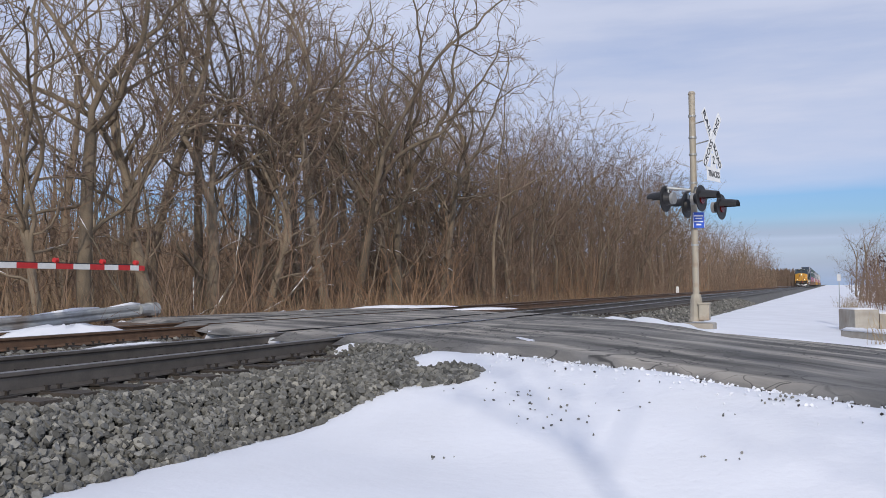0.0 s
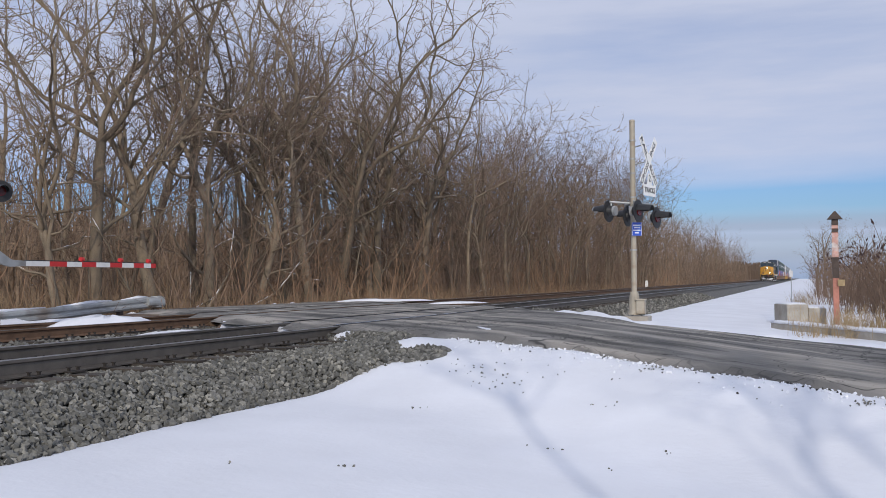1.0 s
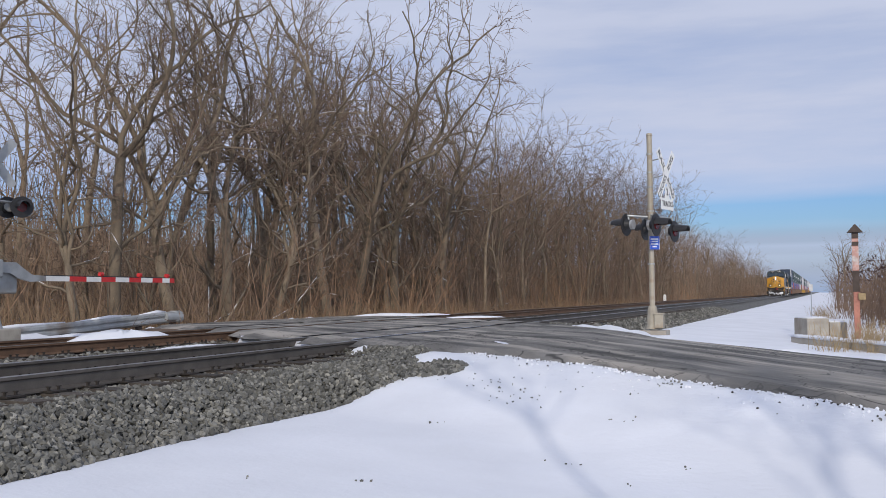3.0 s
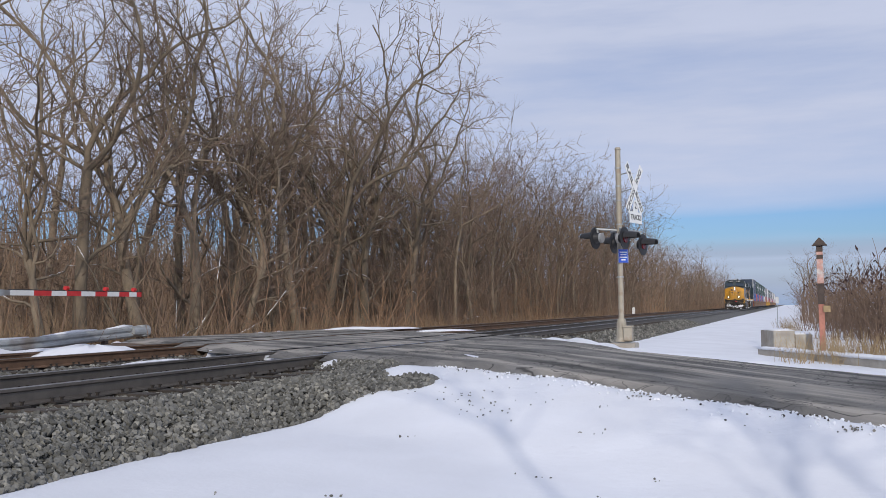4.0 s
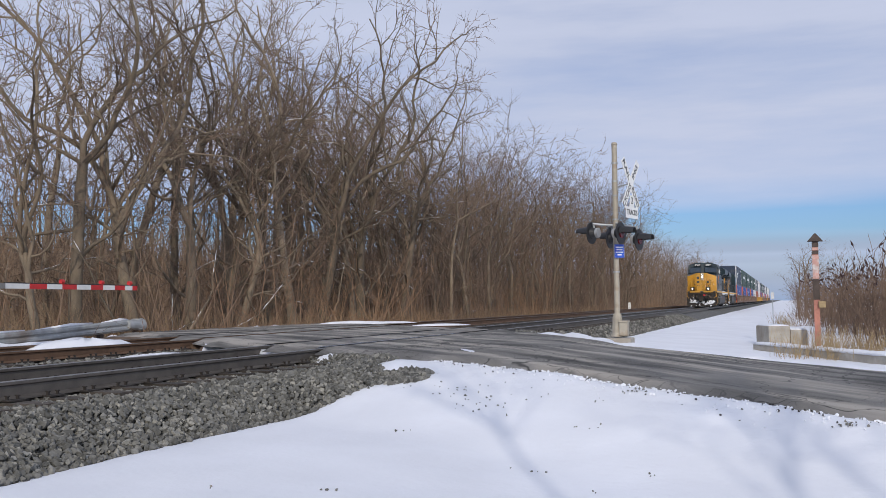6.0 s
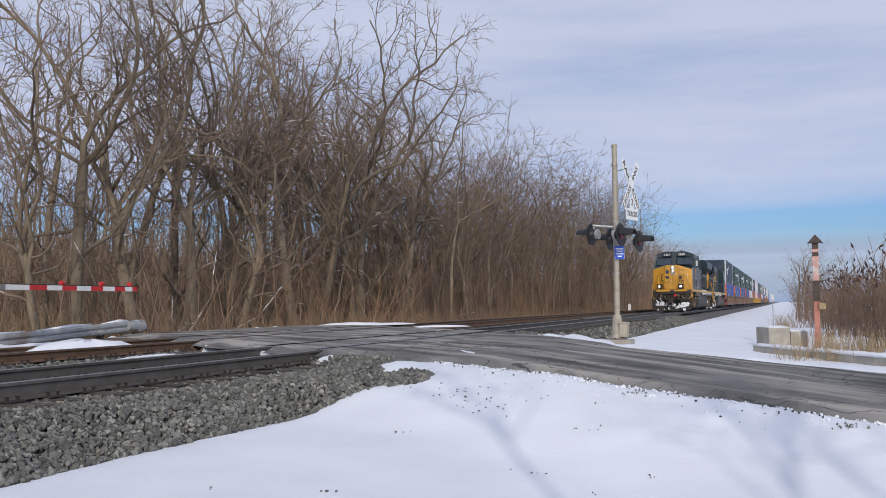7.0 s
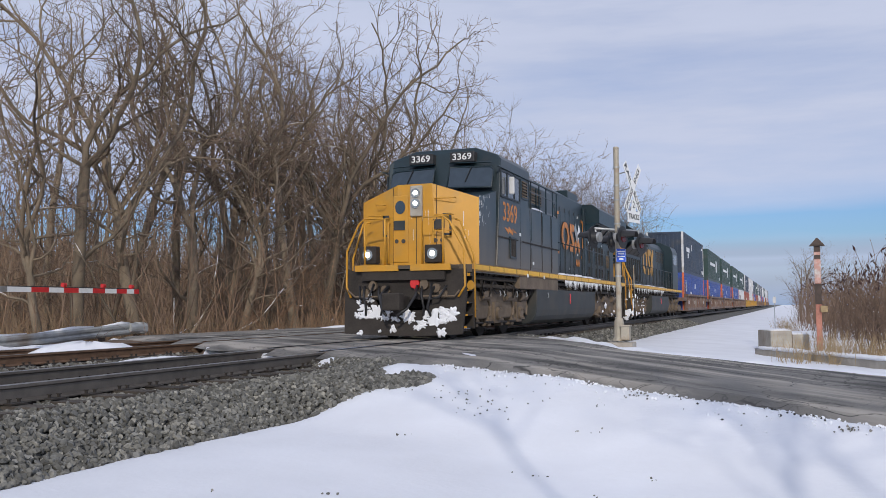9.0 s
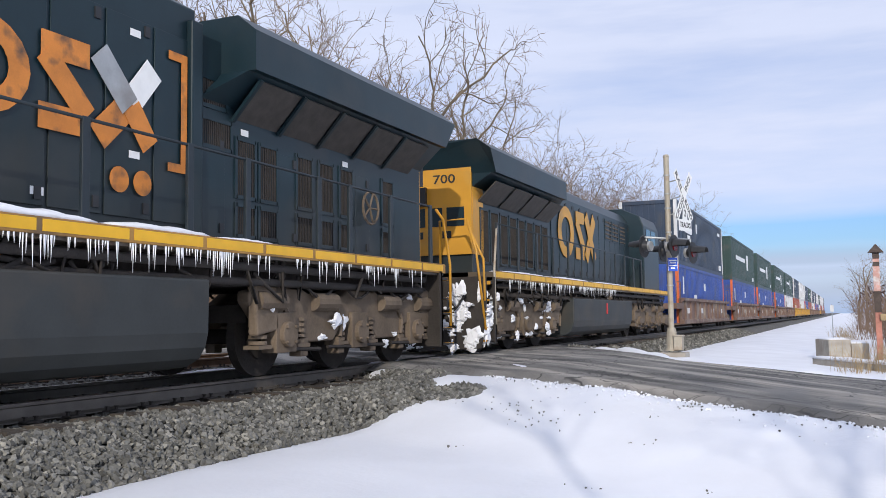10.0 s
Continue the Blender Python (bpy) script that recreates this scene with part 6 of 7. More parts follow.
def crossbuck(parent, x, y, z, fx, fy, words=True):
    m = facing(x, y, z, fx, fy)
    sign = part("crossbuck", Build().box(-0.05, 0.05, -0.05, 0.05, -0.02, -0.005), GALV, parent, "white crossed railroad sign")
    sign.matrix_basis = m
    for k, (ang, word) in enumerate(((-52, "RAIL  ROAD"), (52, "CROSS  ING"))):
        o = []
        for cx, cy in ((0.67, 0.105), (-0.67, 0.105), (-0.67, -0.105), (0.67, -0.105)):
            for s in range(5):
                a = {(1, 1): 0, (-1, 1): 90, (-1, -1): 180, (1, -1): 270}[(1 if cx > 0 else -1, 1 if cy > 0 else -1)] + 22.5 * s
                o.append((cx + 0.02 * math.cos(radians(a)) - math.copysign(0.02, cx), cy + 0.02 * math.sin(radians(a)) - math.copysign(0.02, cy)))
        bl = part("blade", Build().slab(o, 0.006 * k, 0.006 * k + 0.005, "z"), WHITE if words else GALV, sign)
        bl.matrix_basis = Matrix.Rotation(radians(ang), 4, "Z")
        if words:
            if ang < 0:
                spots = (("RAIL", -0.38), ("ROAD", 0.38))
            else:
                spots = (("CROSS", -0.36), ("ING", 0.36))
            for wd, px in spots:
                lettering("lettering", wd, 0.17, at(px, 0, 0.006 * k + 0.008), BLACK, bl, 0.13 * len(wd), 0.002)
    return sign


def near_signal():
    X, Y = -3.58, 21.0
    s = thing("crossing_signal", at(X, Y, -0.14))
    zb = -0.14
    part("mast", Build().tube([(0, 0, 0.1), (0, 0, 4.48)], 0.062, 18).tube([(0, 0, 4.48), (0, 0, 4.53)], [0.075, 0.055], 18), MASTP, s, "weathered pale metal mast", smooth=False)
    part("footing", Build().slab([(-0.26, -0.3), (0.34, -0.3), (0.34, 0.3), (-0.26, 0.3)], -0.3, 0.05, "z"), CONC, s, "square concrete footing", bevel=0.02)
    part("base_casting", Build().tube([(0, 0, 0.08), (0, 0, 0.16), (0, 0, 0.5), (0, 0, 0.6)], [0.15, 0.12, 0.11, 0.085], 12), MASTP, s)
    part("junction_box", Build().box(0.06, 0.25, -0.16, 0.1, 0.1, 0.42).box(0.04, 0.27, -0.18, 0.12, 0.4, 0.44), MASTP, s, "grey-green junction box", bevel=0.015)
    for z in (4.05, 3.63, 3.3, 2.75, 1.55):
        part("band", Build().disc((0, 0, z), (0, 0, 1), 0.078, 0.035, 16), GALV, s)
    fx, fy = 0.965, -0.26
    for z in (3.9, 3.5, 3.15):
        part("sign_bracket", Build().tube([(0.05, 0, z), (0.3, -0.03, z + 0.05)], 0.014, 6), GALV, s)
    crossbuck(s, 0.36, -0.02, 3.56, fx, fy)
    pl = part("track_plate", Build().slab([(-0.13, 0.0), (0.13, 0.0), (0.08, 0.27), (-0.08, 0.27)], -0.004, 0.004, "z").slab([(-0.33, -0.26), (0.33, -0.26), (0.33, 0.0), (-0.33, 0.0)], -0.004, 0.004, "z"), WHITE, s, "white plate with the number of tracks")
    pl.matrix_basis = facing(0.38, -0.02, 3.02, fx, fy)
    lettering("lettering", "2", 0.22, at(0, 0.14, 0.008), BLACK, pl, None, 0.002)
    lettering("lettering", "TRACKS", 0.17, at(0, -0.13, 0.008), BLACK, pl, 0.56, 0.002)
    arm = Build().tube([(-0.42, -0.55, 2.62), (-0.05, 0.05, 2.62), (0.1, 0.0, 2.62), (0.4, 0.55, 2.6)], 0.025, 8).tube([(0.12, -0.6, 2.62), (0.02, 0, 2.62), (-0.3, 0.6, 2.62)], 0.025, 8)
    part("cross_arm", arm, GALV, s, smooth=True)
    lamp_head(s, 0.2, -0.5, 2.4, fx, fy)
    lamp_head(s, 0.46, 0.45, 2.3, fx, fy)
    lamp_head(s, -0.46, -0.5, 2.42, -fx, -fy)
    lamp_head(s, -0.2, 0.45, 2.36, -fx, -fy)
    for x, y in ((0.2, -0.5), (0.46, 0.45), (-0.46, -0.5), (-0.2, 0.45)):
        part("lamp_hanger", Build().tube([(x * 0.9, y, 2.62), (x * 0.85, y, 2.4)], 0.022, 8), GALV, s)
    bs = part("blue_sign", Build().box(-0.12, 0.12, -0.15, 0.15, -0.004, 0.004), BLUES, s, "small blue emergency notice sign")
    bs.matrix_basis = facing(0.09, -0.09, 2.02, 0.55, -0.84)
    q = Build()
    for z0, z1, w in ((0.07, 0.1, 0.09), (0.02, 0.045, 0.07), (-0.04, -0.015, 0.09), (-0.1, -0.07, 0.05)):
        q.box(-w, w, z0, z1, 0.004, 0.007)
    for e in (-0.115, 0.108):
        q.box(e, e + 0.007, -0.145, 0.145, 0.004, 0.007)
    part("lettering_bars", q, WHITE, bs, "white unreadable lines")
    return tagged(s, "pale metal crossing signal mast with crossbuck and flashers", "crossing signal")


def gate_signal():
    X, Y = -17.2, 15.15
    s = thing("crossing_gate", at(X, Y, 0.0))
    part("mast", Build().tube([(0, 0, 0.05), (0, 0, 4.5)], 0.075, 18), MASTP, s, "weathered pale metal mast")
    part("footing", Build().box(-0.4, 0.4, -0.4, 0.4, -0.7, 0.06), CONC, s, bevel=0.02)
    part("base_casting", Build().tube([(0, 0, 0.06), (0, 0, 0.2), (0, 0, 0.55)], [0.2, 0.15, 0.09], 12), GALV, s)
    part("gate_mechanism", Build().box(0.08, 0.42, -0.25, 0.25, 0.85, 1.45), GALV, s, "grey gate drive housing", bevel=0.03)
    arm = part("gate_arm", Build().slab([(-0.3, 1.55), (0.15, 1.55), (0.35, 1.42), (0.6, 1.28), (1.0, 1.26), (1.0, 1.14), (0.55, 1.12), (0.2, 1.2), (0.0, 1.3), (-0.3, 1.32)], 0.42, 0.5, "x"), GALV, s, "lowered grey gate arm bracket")
    y = 0.78
    for L, red in ((0.95, 0), (0.55, 1), (0.5, 0), (0.5, 1), (0.5, 0), (0.45, 1), (0.45, 0), (0.4, 1), (0.3, 0), (0.2, 1)):
        part("stripe", Build().slab([(0.43, 1.14), (0.49, 1.14), (0.49, 1.26), (0.43, 1.26)], y, y + L, "y"), REDP if red else WHITE, arm, "red reflective stripe" if red else "white reflective stripe")
        y += L
    for yy in (2.8, 4.2, 5.3):
        part("arm_light", Build().disc((0.46, yy, 1.33), (0, 1, 0), 0.055, 0.1, 14).box(0.44, 0.48, yy - 0.02, yy + 0.02, 1.26, 1.3), REDP, arm, "small red gate light")
    part("arm_cable", Build().tube([(0.46, 1.0, 1.275), (0.46, 5.45, 1.275)], 0.012, 5), BLACK, arm)
    part("counterweight", Build().box(0.42, 0.62, -1.1, -0.3, 1.2, 1.6), GALV, arm, bevel=0.03)
    part("cross_arm", Build().tube([(0, -0.75, 2.95), (0, 0.75, 2.95)], 0.03, 8), GALV, s, smooth=True)
    for yy in (-0.62, 0.6):
        lamp_head(s, 0.15, yy, 2.85, 0.85, -0.5)
        lamp_head(s, -0.2, yy - 0.1, 2.85, -0.9, 0.4)
    crossbuck(s, -0.12, 0.1, 3.85, -0.96, 0.28, False)
    return tagged(s, "crossing signal with lowered red and white gate arm", "crossing gate")


near_signal()
gate_signal()


# ---------- guard rail, concrete, post ----------
def guard_rail():
    g = thing("guard_rail")
    wav = [(0.0, 0.0), (0.05, 0.05), (0.05, 0.11), (0.0, 0.16), (0.05, 0.21), (0.05, 0.27), (0.0, 0.32)]
    path = [(-19.9, 12.0, -0.55), (-19.7, 16.0, -0.46), (-19.5, 20.0, -0.28), (-19.4, 22.5, -0.14), (-19.4, 24.1, -0.06)]
    rings = []
    for x, y, z in path:
        rings.append([(x + o, y, z + h * 1.1) for o, h in wav] + [(x + o - 0.012, y, z + h * 1.1) for o, h in wav[::-1]])
    part("beam", Build().loft(rings), GALV, g, "galvanised corrugated beam")
    x, y, z = path[-1]
    part("rounded_end", Build().tube([(x + 0.0, y, z + 0.02), (x, y, z + 0.36)], 0.16, 18).tube([(x, y - 0.5, z + 0.17), (x + 0.02, y + 0.2, z + 0.17)], [0.15, 0.2], 14), GALV, g, "rounded dented metal end", smooth=False)
    for px, py, pz in path[1:]:
        part("post", Build().box(px - 0.16, px - 0.02, py - 0.08, py + 0.08, -0.9, pz + 0.3), DARKWOOD, g)
    sn = Build()
    for a, c in zip(path[1:], path[2:]):
        sn.tube([(a[0] - 0.05, a[1], a[2] + 0.34), ((a[0] + c[0]) / 2 - 0.05, (a[1] + c[1]) / 2, (a[2] + c[2]) / 2 + 0.37), (c[0] - 0.05, c[1] - 0.4, c[2] + 0.34)], [0.02, 0.06, 0.02], 8)
    part("snow_cap", sn, SNOW, g, smooth=True)
    return tagged(g, "low galvanised guard rail with rounded end, partly under snow", "guard rail")


guard_rail()


def headwall():
    x, y = -0.53, 33.5
    g = thing("concrete_headwall", at(x, y, land(x, y)) @ Matrix.Rotation(radians(22), 4, "Z"))
    part("block", Build().box(0, 0.75, 0, 1.2, -0.3, 0.67).box(0.75, 1.4, 0.1, 0.9, -0.3, 0.53), CONC, g, "pale weathered concrete block", bevel=0.03)
    part("form_joint", Build().box(0.735, 0.755, -0.006, 0.02, -0.2, 0.55), DARKWOOD, g)
    to = g.matrix_basis.inverted()
    a, c = to @ Vector((-0.83, 30.6, g.location.z)), to @ Vector((2.6, 24.4, g.location.z))
    d = (c - a).normalized() * 1.0
    k = Vector((-d.y, d.x, 0)) * 0.16
    part("low_wall", Build().slab([(a + k)[:2], (a - k)[:2], (c - k)[:2], (c + k)[:2]], -0.4, 0.2, "z"), CONC, g, "low weathered concrete wall", bevel=0.03)
    r = random.Random(3)
    n = 40
    rings = []
    for i in range(n + 1):
        p, h = a.lerp(c, i / n), r.uniform(0.04, 0.09) * (0.4 if i in (0, n) else 1)
        rings.append([(p.x + k.x * q, p.y + k.y * q, 0.2 + h * v) for q, v in ((1.15, -0.3), (0.6, 1.0), (-0.6, 1.0), (-1.15, -0.3))])
    part("snow_cap", Build().loft(rings), SNOW, g, "white snow on top", smooth=True)
    for x0, x1, y0, y1, z in ((0.02, 0.73, 0.02, 1.15, 0.67), (0.77, 1.38, 0.12, 0.88, 0.53)):
        rings = []
        for i in range(7):
            xx, h = x0 + (x1 - x0) * i / 6, r.uniform(0.03, 0.05) * (0.4 if i in (0, 6) else 1)
            rings.append([(xx, y0, z), (xx, y0 + 0.05, z + h), (xx, y1 - 0.05, z + h), (xx, y1, z)])
        part("snow_cap", Build().loft(rings), SNOW, g, "white snow on top", smooth=True)
    return tagged(g, "weathered concrete culvert headwall capped with snow", "headwall")


headwall()


def roofed_post():
    x, y = 1.01, 33.0
    g = thing("roofed_post", at(x, y, land(x, y)))
    part("post", Build().box(-0.09, 0.09, -0.09, 0.09, -0.3, 3.6), BRICKP, g, "faded red painted wooden post", bevel=0.012)
    for z0, z1, m in ((3.32, 3.6, DARKWOOD), (3.22, 3.31, PINKP), (3.08, 3.21, DARKWOOD), (2.27, 3.06, PINKP), (1.57, 2.26, DARKWOOD)):
        part("painted_band", Build().box(-0.098, 0.098, -0.098, 0.098, z0, z1), m, g)
    part("roof", Build().loft([[(-0.24, -0.2, 3.52), (0.24, -0.2, 3.52), (0.24, 0.2, 3.52), (-0.24, 0.2, 3.52)], [(-0.02, -0.2, 3.78), (0.02, -0.2, 3.78), (0.02, 0.2, 3.78), (-0.02, 0.2, 3.78)]]), DARKWOOD, g, "small dark pitched roof")
    part("box", Build().box(0.05, 0.27, -0.2, -0.1, 1.31, 1.52), STRAW, g, "small tan box", bevel=0.01)
    return tagged(g, "faded red wooden post with small pitched roof", "post")


roofed_post()
m = part("white_marker_post", Build().slab([(-0.13, 0), (0.13, 0), (0.13, 0.55), (0.06, 0.68), (-0.06, 0.68), (-0.13, 0.55)], -0.08, 0.08), WHITE, None, bevel=0.02)
m.matrix_basis = at(-17.6, 112.0, -0.45) @ Matrix.Diagonal((1.3, 1.3, 1.5, 1))
tagged(m, "short white marker post beside the far track", "marker post")
m = thing("marker_stake", at(-0.7, 62.0, land(-0.7, 62)))
part("stake", Build().tube([(0, 0, -0.2), (0, 0, 2.05)], 0.025, 6), GALV, m)
part("plate", Build().box(-0.1, 0.1, -0.03, 0.0, 1.6, 2.0), BOXWHITE, m, "white plate")
tagged(m, "thin stake with white plate in the snow", "marker stake")
for x, y, h in ((-22.2, 29.6, 1.6), (-31, 47, 1.2)):
    m = part("white_stake", Build().tube([(0, 0, -0.3), (0, 0, h)], 0.025, 6), WHITE)
    m.matrix_basis = at(x, y, land(x, y))
    tagged(m, "thin white stake at the edge of the wood", "stake")


# ---------- sumac and dry grass on the near side ----------
def sumac(seed):
    r = random.Random(seed)
    b, h = Build(), Build()
    for _ in range(12):
        x, y = r.uniform(-0.9, 0.9), r.uniform(-0.9, 0.9)
        pts, dirs, rads = limb(b, r, Vector((x, y, -0.1)), Vector((r.gauss(0, 0.15), r.gauss(0, 0.15), 1)).normalized(), r.uniform(1.8, 3.3), 0.022, 0.01, 4, 5, 0.13, 0.03)
        for i in (2, 3, 4, 5):
            for _ in range(2):
                q, qd, _r = limb(b, r, pts[i], side_way(r, dirs[i], r.uniform(25, 60)), r.uniform(0.4, 1.0), 0.012, 0.006, 3, 3, 0.2, 0.1)
                if r.random() < 0.45 and q[-1].z > 2.3:
                    e = q[-1]
                    h.tube([e, e + qd[-1] * 0.07, e + qd[-1] * 0.2], [0.012, 0.038, 0.006], 4)
    shoots(b, r, 46, -1.2, 1.2, -1.2, 1.2, 0.5, 2.4, 0.011, -0.1, 0.25, 2)
    return b.mesh("shrub", [SHRUB]), h.mesh("seed_cluster", [SEED])


SUMAC = [sumac(50 + i) for i in range(4)]
rs = random.Random(12)
for i in range(64):
    y = 31.5 + 70 * (i / 64) ** 1.3
    x = max(1.75, 2.6 - (y - 32) * 0.03) + rs.random() ** 1.5 * (7 + 0.1 * y) * 0.9
    sh, hd = rs.choice(SUMAC)
    ob = new("shrub", sh)
    ob.matrix_basis = pose(x, y, land(x, y), 0, 0, rs.uniform(0, 360)) @ Matrix.Diagonal((1.1, 1.1, rs.uniform(0.85, 1.2), 1))
    c = new("seed_cluster", hd)
    c.parent = ob
    c["label"] = "dark red seed heads"
    c["kind"] = "stuff"
    tagged(ob, "leafless brown sumac shrub with dark seed heads", "shrub", "shrubs by the strip")
for x, y, n in ((0.3, 26.7, 40), (1.2, 26.5, 60), (2.3, 26.4, 70), (3.0, 26.4, 50), (0.4, 29.2, 30), (1.0, 27.6, 120), (2.0, 27.4, 140), (1.6, 29.6, 60), (3.2, 27.2, 60), (0.2, 27.2, 25), (-0.2, 64, 120), (0.2, 58, 60), (2.6, 29, 50), (1.3, 33, 60)):
    b = Build()
    r = random.Random(int(x * 10 + y * 7))
    for _ in range(n):
        px, py = r.gauss(0, 0.3), r.gauss(0, 0.25)
        limb(b, r, Vector((px, py, -0.05)), Vector((r.gauss(0, 0.3), r.gauss(0, 0.3), 1)).normalized(), r.uniform(0.25, 0.95), 0.007, 0.003, 3, 3, 0.12, -0.03)
    ob = part("grass_tuft", b, STRAW)
    ob.matrix_basis = at(x, y, land(x, y))
    tagged(ob, "tuft of dry tan grass standing in the snow", "grass tuft", "dry grass tufts")


# ---------- ballast stones ----------
def stones(name, spots, size, seed, label, category="ballast stones", paint=None):
    """Loose crushed stones, each a small uneven polyhedron."""
    rg = np.random.default_rng(seed)
    base = np.array([(1, 0, 0), (-1, 0, 0), (0, 1, 0), (0, -1, 0), (0, 0, 1), (0, 0, -1), (.6, .6, .6), (-.6, -.6, .55), (.6, -.6, -.5), (-.6, .6, -.5)])
    tri = np.array([(0, 6, 4), (6, 2, 4), (2, 1, 4), (1, 7, 4), (7, 3, 4), (3, 0, 4), (0, 2, 6), (1, 3, 7), (0, 8, 5), (8, 3, 5), (3, 1, 5), (1, 9, 5), (9, 2, 5), (2, 0, 5), (0, 3, 8), (1, 2, 9)])
    p = np.array(spots)
    n = len(p)
    s = size * rg.uniform(0.55, 1.35, (n, 1, 1)) * rg.uniform(0.6, 1.2, (n, 1, 3))
    v = base[None] * rg.uniform(0.7, 1.2, (n, 10, 3)) * s
    a, c = rg.uniform(0, 6.28, n), rg.uniform(-0.9, 0.9, n)
    ca, sa, cb, sb = np.cos(a)[:, None], np.sin(a)[:, None], np.cos(c)[:, None], np.sin(c)[:, None]
    y, z = v[:, :, 1] * cb - v[:, :, 2] * sb, v[:, :, 1] * sb + v[:, :, 2] * cb
    x2, y2 = v[:, :, 0] * ca - y * sa, v[:, :, 0] * sa + y * ca
    w = np.stack([x2, y2, z], 2) + p[:, None]
    me = bpy.data.meshes.new(name)
    f = (tri[None] + (np.arange(n) * 10)[:, None, None]).reshape(-1, 3)
    me.from_pydata(w.reshape(-1, 3).tolist(), [], f.tolist())
    me.materials.append(paint or STONES)
    return tagged(new(name, me), label, category, kind="stuff")


STONES = mat("crushed stone", (0.195, 0.19, 0.174), 0.9, var=0.2, scale=30.0, fine=120.0)
n_, l_ = STONES.node_tree.nodes, STONES.node_tree.links
b_ = n_["Principled BSDF"]
src = b_.inputs["Base Color"].links[0].from_socket
geo = n_.new("ShaderNodeNewGeometry")
rp = n_.new("ShaderNodeValToRGB")
rp.color_ramp.elements[0].color, rp.color_ramp.elements[1].color = (0.4, 0.4, 0.39, 1), (1.6, 1.57, 1.5, 1)
e_ = rp.color_ramp.elements.new(0.8)
e_.color = (1.0, 1.0, 0.98, 1)
l_.new(geo.outputs["Random Per Island"], rp.inputs[0])
mx = n_.new("ShaderNodeMix")
mx.data_type, mx.blend_type = "RGBA", "MULTIPLY"
mx.inputs["Factor"].default_value = 1.0
l_.new(src, mx.inputs["A"])
l_.new(rp.outputs[0], mx.inputs["B"])
l_.new(mx.outputs["Result"], b_.inputs["Base Color"])

rgs = random.Random(40)
spots = []
for _ in range(29000):
    x, y = rgs.uniform(-7.2, -4.8), 3.0 + 12 * rgs.random() ** 1.25
    z = bed_z(x, y)
    if x < bed_edge(y) + 0.05 + 0.12 * rgs.random() ** 3 and y < lerp_table(ROAD_NEAR, x) - 0.12:
        spots.append((x, y, max(z, land(x, y)) + rgs.uniform(-0.005, 0.03)))
stones("ballast_stones", spots, 0.036, 1, "grey crushed ballast stones along the track")
spots = []
for _ in range(7500):
    x, y = rgs.uniform(-7.1, -4.6), 20 + 45 * rgs.random() ** 1.4
    z = bed_z(x, y)
    if z > land(x, y) - 0.015 and y > lerp_table(ROAD_FAR, x) + 0.1:
        spots.append((x, y, z + rgs.uniform(0, 0.02)))
for _ in range(5000):
    x, y = rgs.uniform(-14.5, -7.4), rgs.uniform(3, 16)
    if y < lerp_table(ROAD_NEAR, x) - 0.05:
        spots.append((x, y, bed_z(x, y) + 0.01))
stones("ballast_stones", spots, 0.055, 2, "grey crushed ballast stones between the tracks")
spots = []
for _ in range(420):
    a, q = rgs.uniform(0, 6.28), rgs.random() ** 0.6
    x, y = -4.72 + 0.42 * q * math.cos(a), 11.1 + 0.3 * q * math.sin(a)
    spots.append((x, y, land(x, y) + rgs.uniform(-0.01, 0.02)))
stones("scattered_stones", spots, 0.04, 3, "grey stones scattered over the snow's edge")
r = random.Random(66)
spots = []
for cx, cy, n, sp in ((-3.2, 9.95, 14, 0.22), (-3.5, 10.2, 6, 0.12), (-3.88, 9.1, 4, 0.06), (-1.98, 9.23, 3, 0.05), (-1.81, 9.25, 2, 0.04), (-1.61, 10.3, 18, 0.1), (0.5, 9.0, 14, 0.1), (-3.3, 6.3, 3, 0.05), (-4.15, 6.0, 2, 0.04), (-2.2, 8.0, 4, 0.15), (-1.1, 8.0, 3, 0.04), (-1.5, 7.4, 2, 0.05), (-3.0, 10.4, 8, 0.3), (-3.9, 10.6, 16, 0.3), (-1.9, 10.05, 4, 0.1), (-0.6, 9.8, 4, 0.4)):
    for _ in range(n):
        x, y = r.gauss(cx, sp), r.gauss(cy, sp * 0.6)
        spots.append((x, y, land(x, y) + 0.004))
stones("debris", spots, 0.012, 4, "dark bits of dirt lying on the snow", "dirt")
spots, clods = [], []
for _ in range(1300):
    x = r.uniform(-4.6, 7.0)
    y = lerp_table(ROAD_NEAR, x) + 0.14 * bumps(x, 0, 2.3, 11.0) + r.gauss(-0.1, 0.3)
    z = max(land(x, y), lerp_table(ROAD_Z, x) - 0.05 if y > lerp_table(ROAD_NEAR, x) else -9)
    (spots if r.random() < 0.8 else clods).append((x, y, z + 0.005))
stones("snow_crumbs", spots, 0.015, 5, "crumbs of white snow along the road's edge", "snow crumbs", SNOW)
stones("asphalt_crumbs", clods, 0.012, 6, "dark crumbs of broken asphalt along the road's edge", "asphalt crumbs", GRIME)


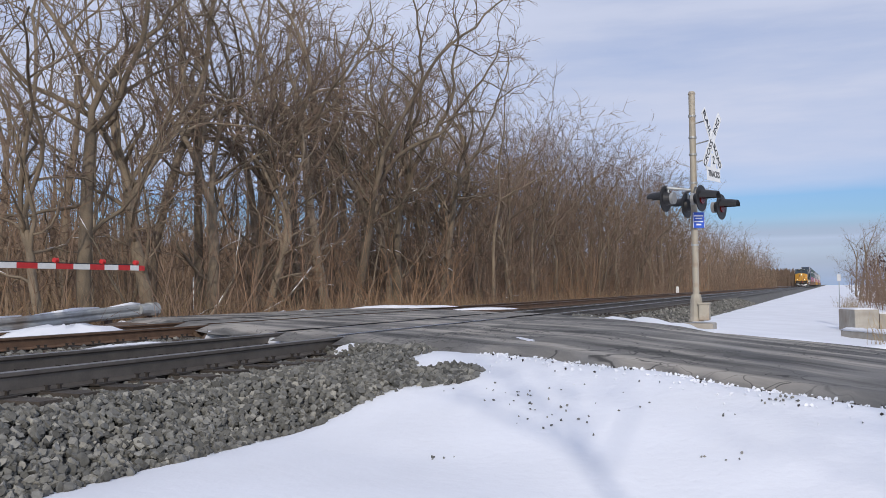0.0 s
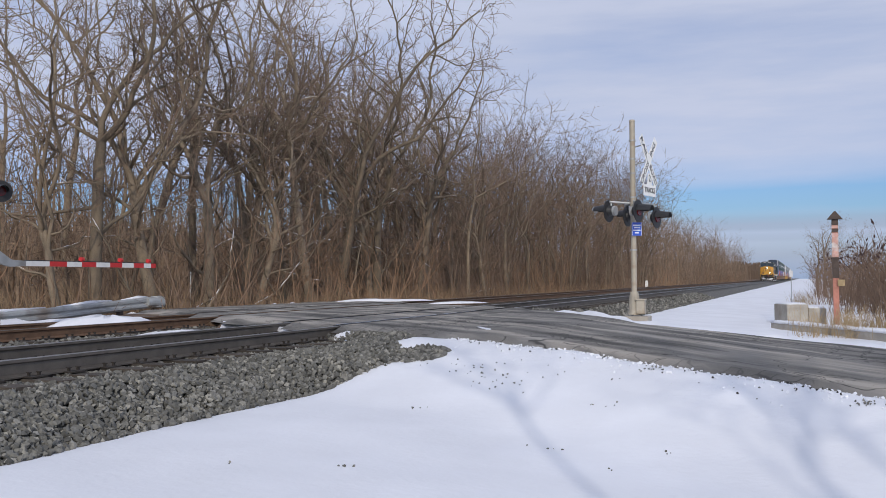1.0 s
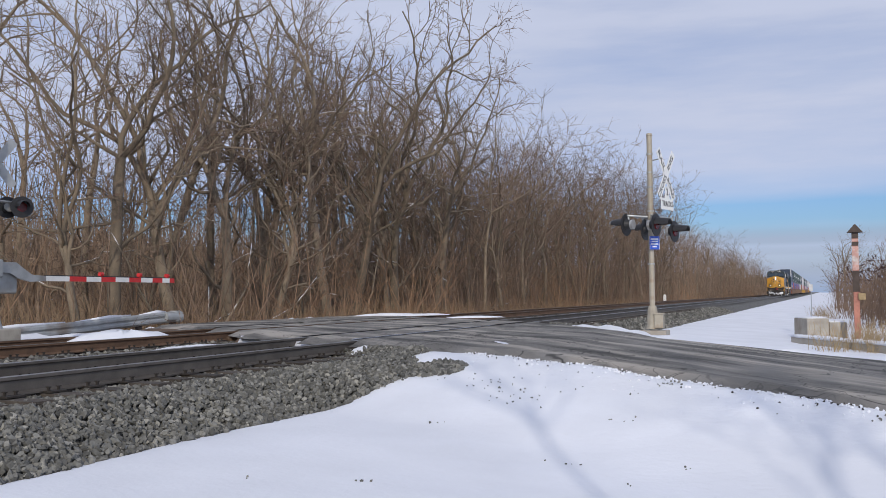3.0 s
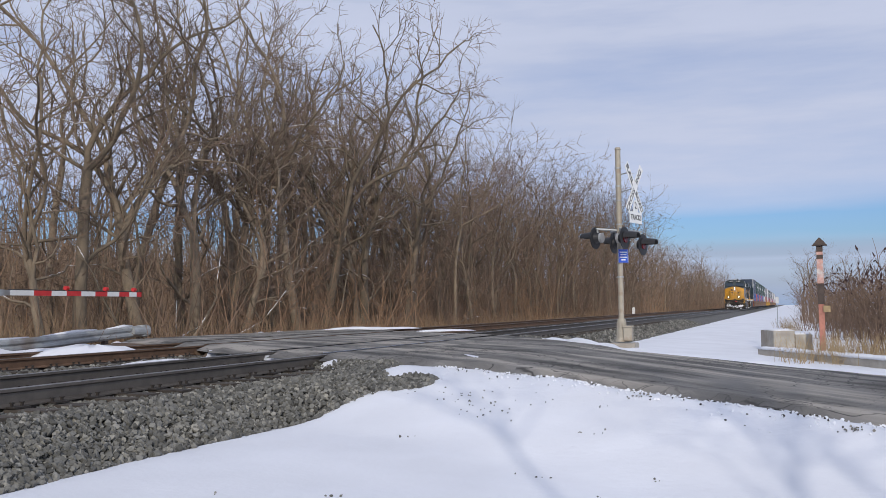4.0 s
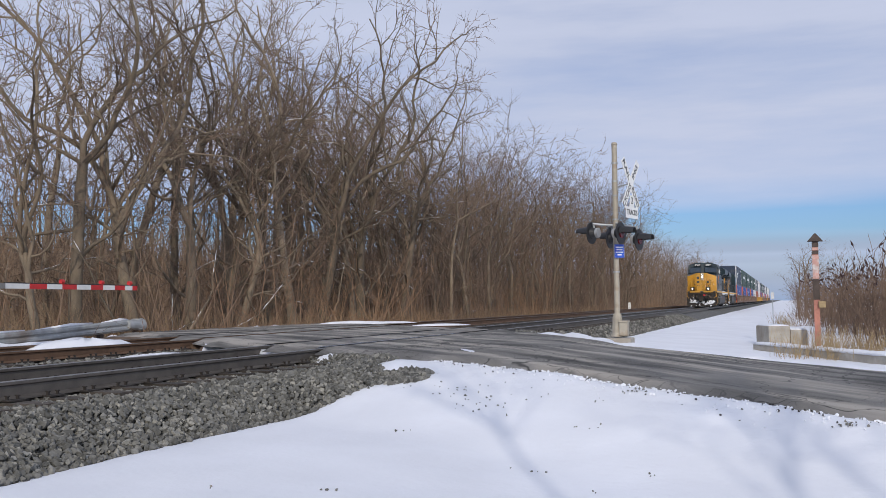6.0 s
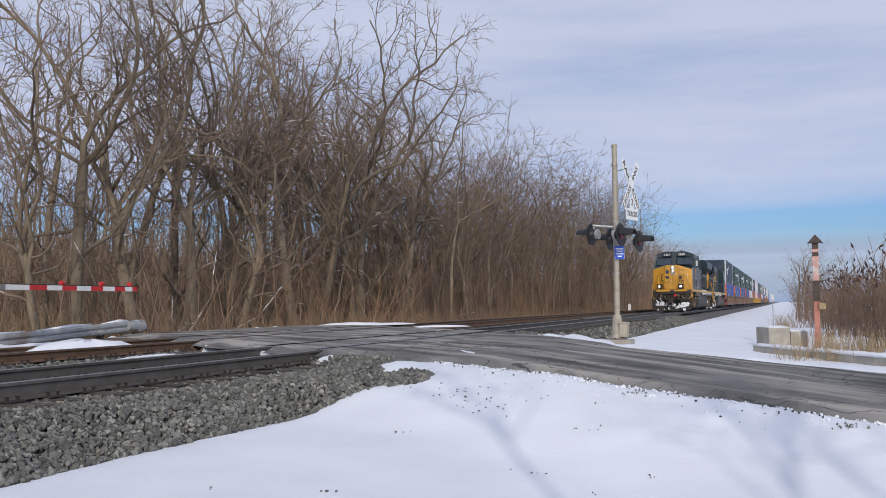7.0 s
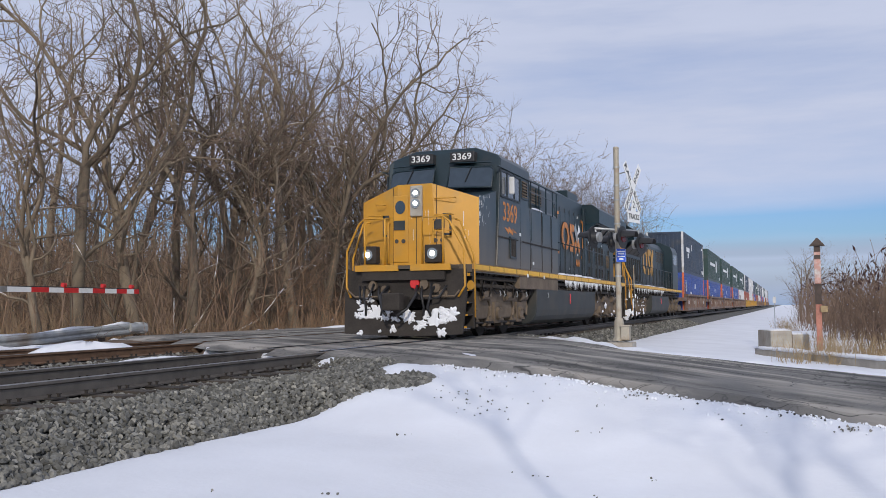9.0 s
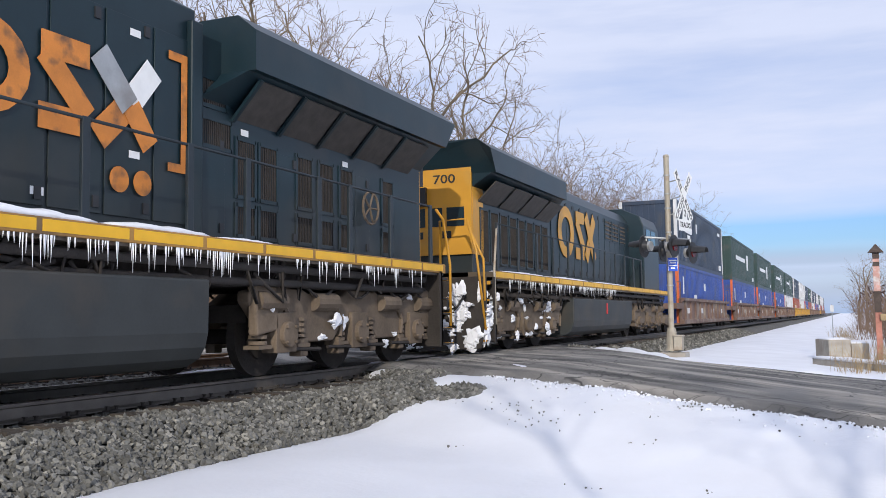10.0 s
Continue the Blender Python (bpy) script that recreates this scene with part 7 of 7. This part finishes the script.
# ---------- snow lying about ----------
def snow_patch(cx, cy, ang, lx, ly, h, seed, z=None):
    r = random.Random(seed)
    n, rings = 26, []
    ca, sa = math.cos(radians(ang)), math.sin(radians(ang))
    prof = [r.uniform(0.7, 1.15) for _ in range(n)]
    z = land(cx, cy) if z is None else z
    for q, hh in ((1.0, -0.06), (0.85, 0.4), (0.55, 0.8), (0.2, 1.0)):
        ring = []
        for i in range(n):
            a = 2 * math.pi * i / n
            u, v = lx * q * math.cos(a) * prof[i], ly * q * math.sin(a) * prof[i]
            ring.append((cx + u * ca - v * sa, cy + u * sa + v * ca, z + h * hh * r.uniform(0.85, 1.1)))
        rings.append(ring)
    ob = part("snow_patch", Build().loft(rings), SNOW, smooth=True)
    return tagged(ob, "thin patch of white snow remaining between the rails", "snow patch", "snow patches")


for i, (x, y, a, lx, ly, h, z) in enumerate((
        (-13.0, 14.5, 70, 1.4, 0.42, 0.3, -0.22), (-14.6, 14.2, 60, 0.4, 0.2, 0.12, -0.22), (-9.5, 12.1, 84, 1.4, 0.22, 0.16, -0.2),
        (-4.7, 13.6, 125, 0.8, 0.1, 0.04, -0.03), (-15.6, 32.0, 48, 1.6, 0.3, 0.1, -0.05), (-10.4, 27.6, 45, 1.2, 0.25, 0.06, 0.0),
        (-13.5, 30.5, 60, 1.3, 0.25, 0.07, 0.0))):
    snow_patch(x, y, a, lx, ly, h, i, z)
# ridges of cleared snow along the road's edges and the far side of the tracks
for name, pts, w, h in (("snow_bank", [(-6.4, 23.4), (-5.2, 21.6), (-4.2, 20.1), (-3.4, 19.0), (-2.6, 18.2), (-1.2, 17.4), (0.6, 16.8), (2.5, 15.9), (6, 14.0)], 0.3, 0.09),
                        ("snow_bank", [(-19.0, 22.5), (-18.2, 27), (-17.6, 31), (-16.6, 35), (-16.0, 42), (-15.9, 60)], 0.4, 0.16),
                        ("snow_bank", [(-19.3, 12), (-19.0, 17), (-18.9, 21.5)], 0.5, 0.14)):
    r = random.Random(len(pts))
    rings = []
    for (ax, ay), (cx, cy) in zip(pts, pts[1:]):
        L = math.hypot(cx - ax, cy - ay)
        n = max(2, int(L / 0.35))
        nx, ny = -(cy - ay) / L, (cx - ax) / L
        for i in range(n):
            t = i / n
            x, y = ax + (cx - ax) * t + 0.15 * bumps(ax, ay + t * L, 0.8, 40), ay + (cy - ay) * t
            ww, hh = w * r.uniform(0.6, 1.2), h * r.uniform(0.4, 1.2)
            z = max(land(x, y), -0.3 if x < -14 else -9) - 0.03
            rings.append([(x + nx * ww * q, y + ny * ww * q, z + hh * v) for q, v in ((-1, -0.4), (-0.5, 0.7), (0.1, 1.0), (0.6, 0.6), (1, -0.4))])
    tagged(part(name, Build().loft(rings), SNOW, smooth=True), "low ridge of white snow along the edge", "snow bank", "snow banks")


# ---------- what moves ----------
def motions():
    """The train runs towards the crossing at about 26 metres a second."""
    run = [(0.0, 257.0), (2.0, 203.5), (3.5, 163.5), (5.5, 110.6), (7.5, 57.1), (9.0, 18.2), (9.5, 5.8), (10.0, -6.7)]
    for ob, lag, lift in TRAIN:
        walk(ob, [(t, at(TRACK_1, y + lag, lift)) for t, y in run])


motions()
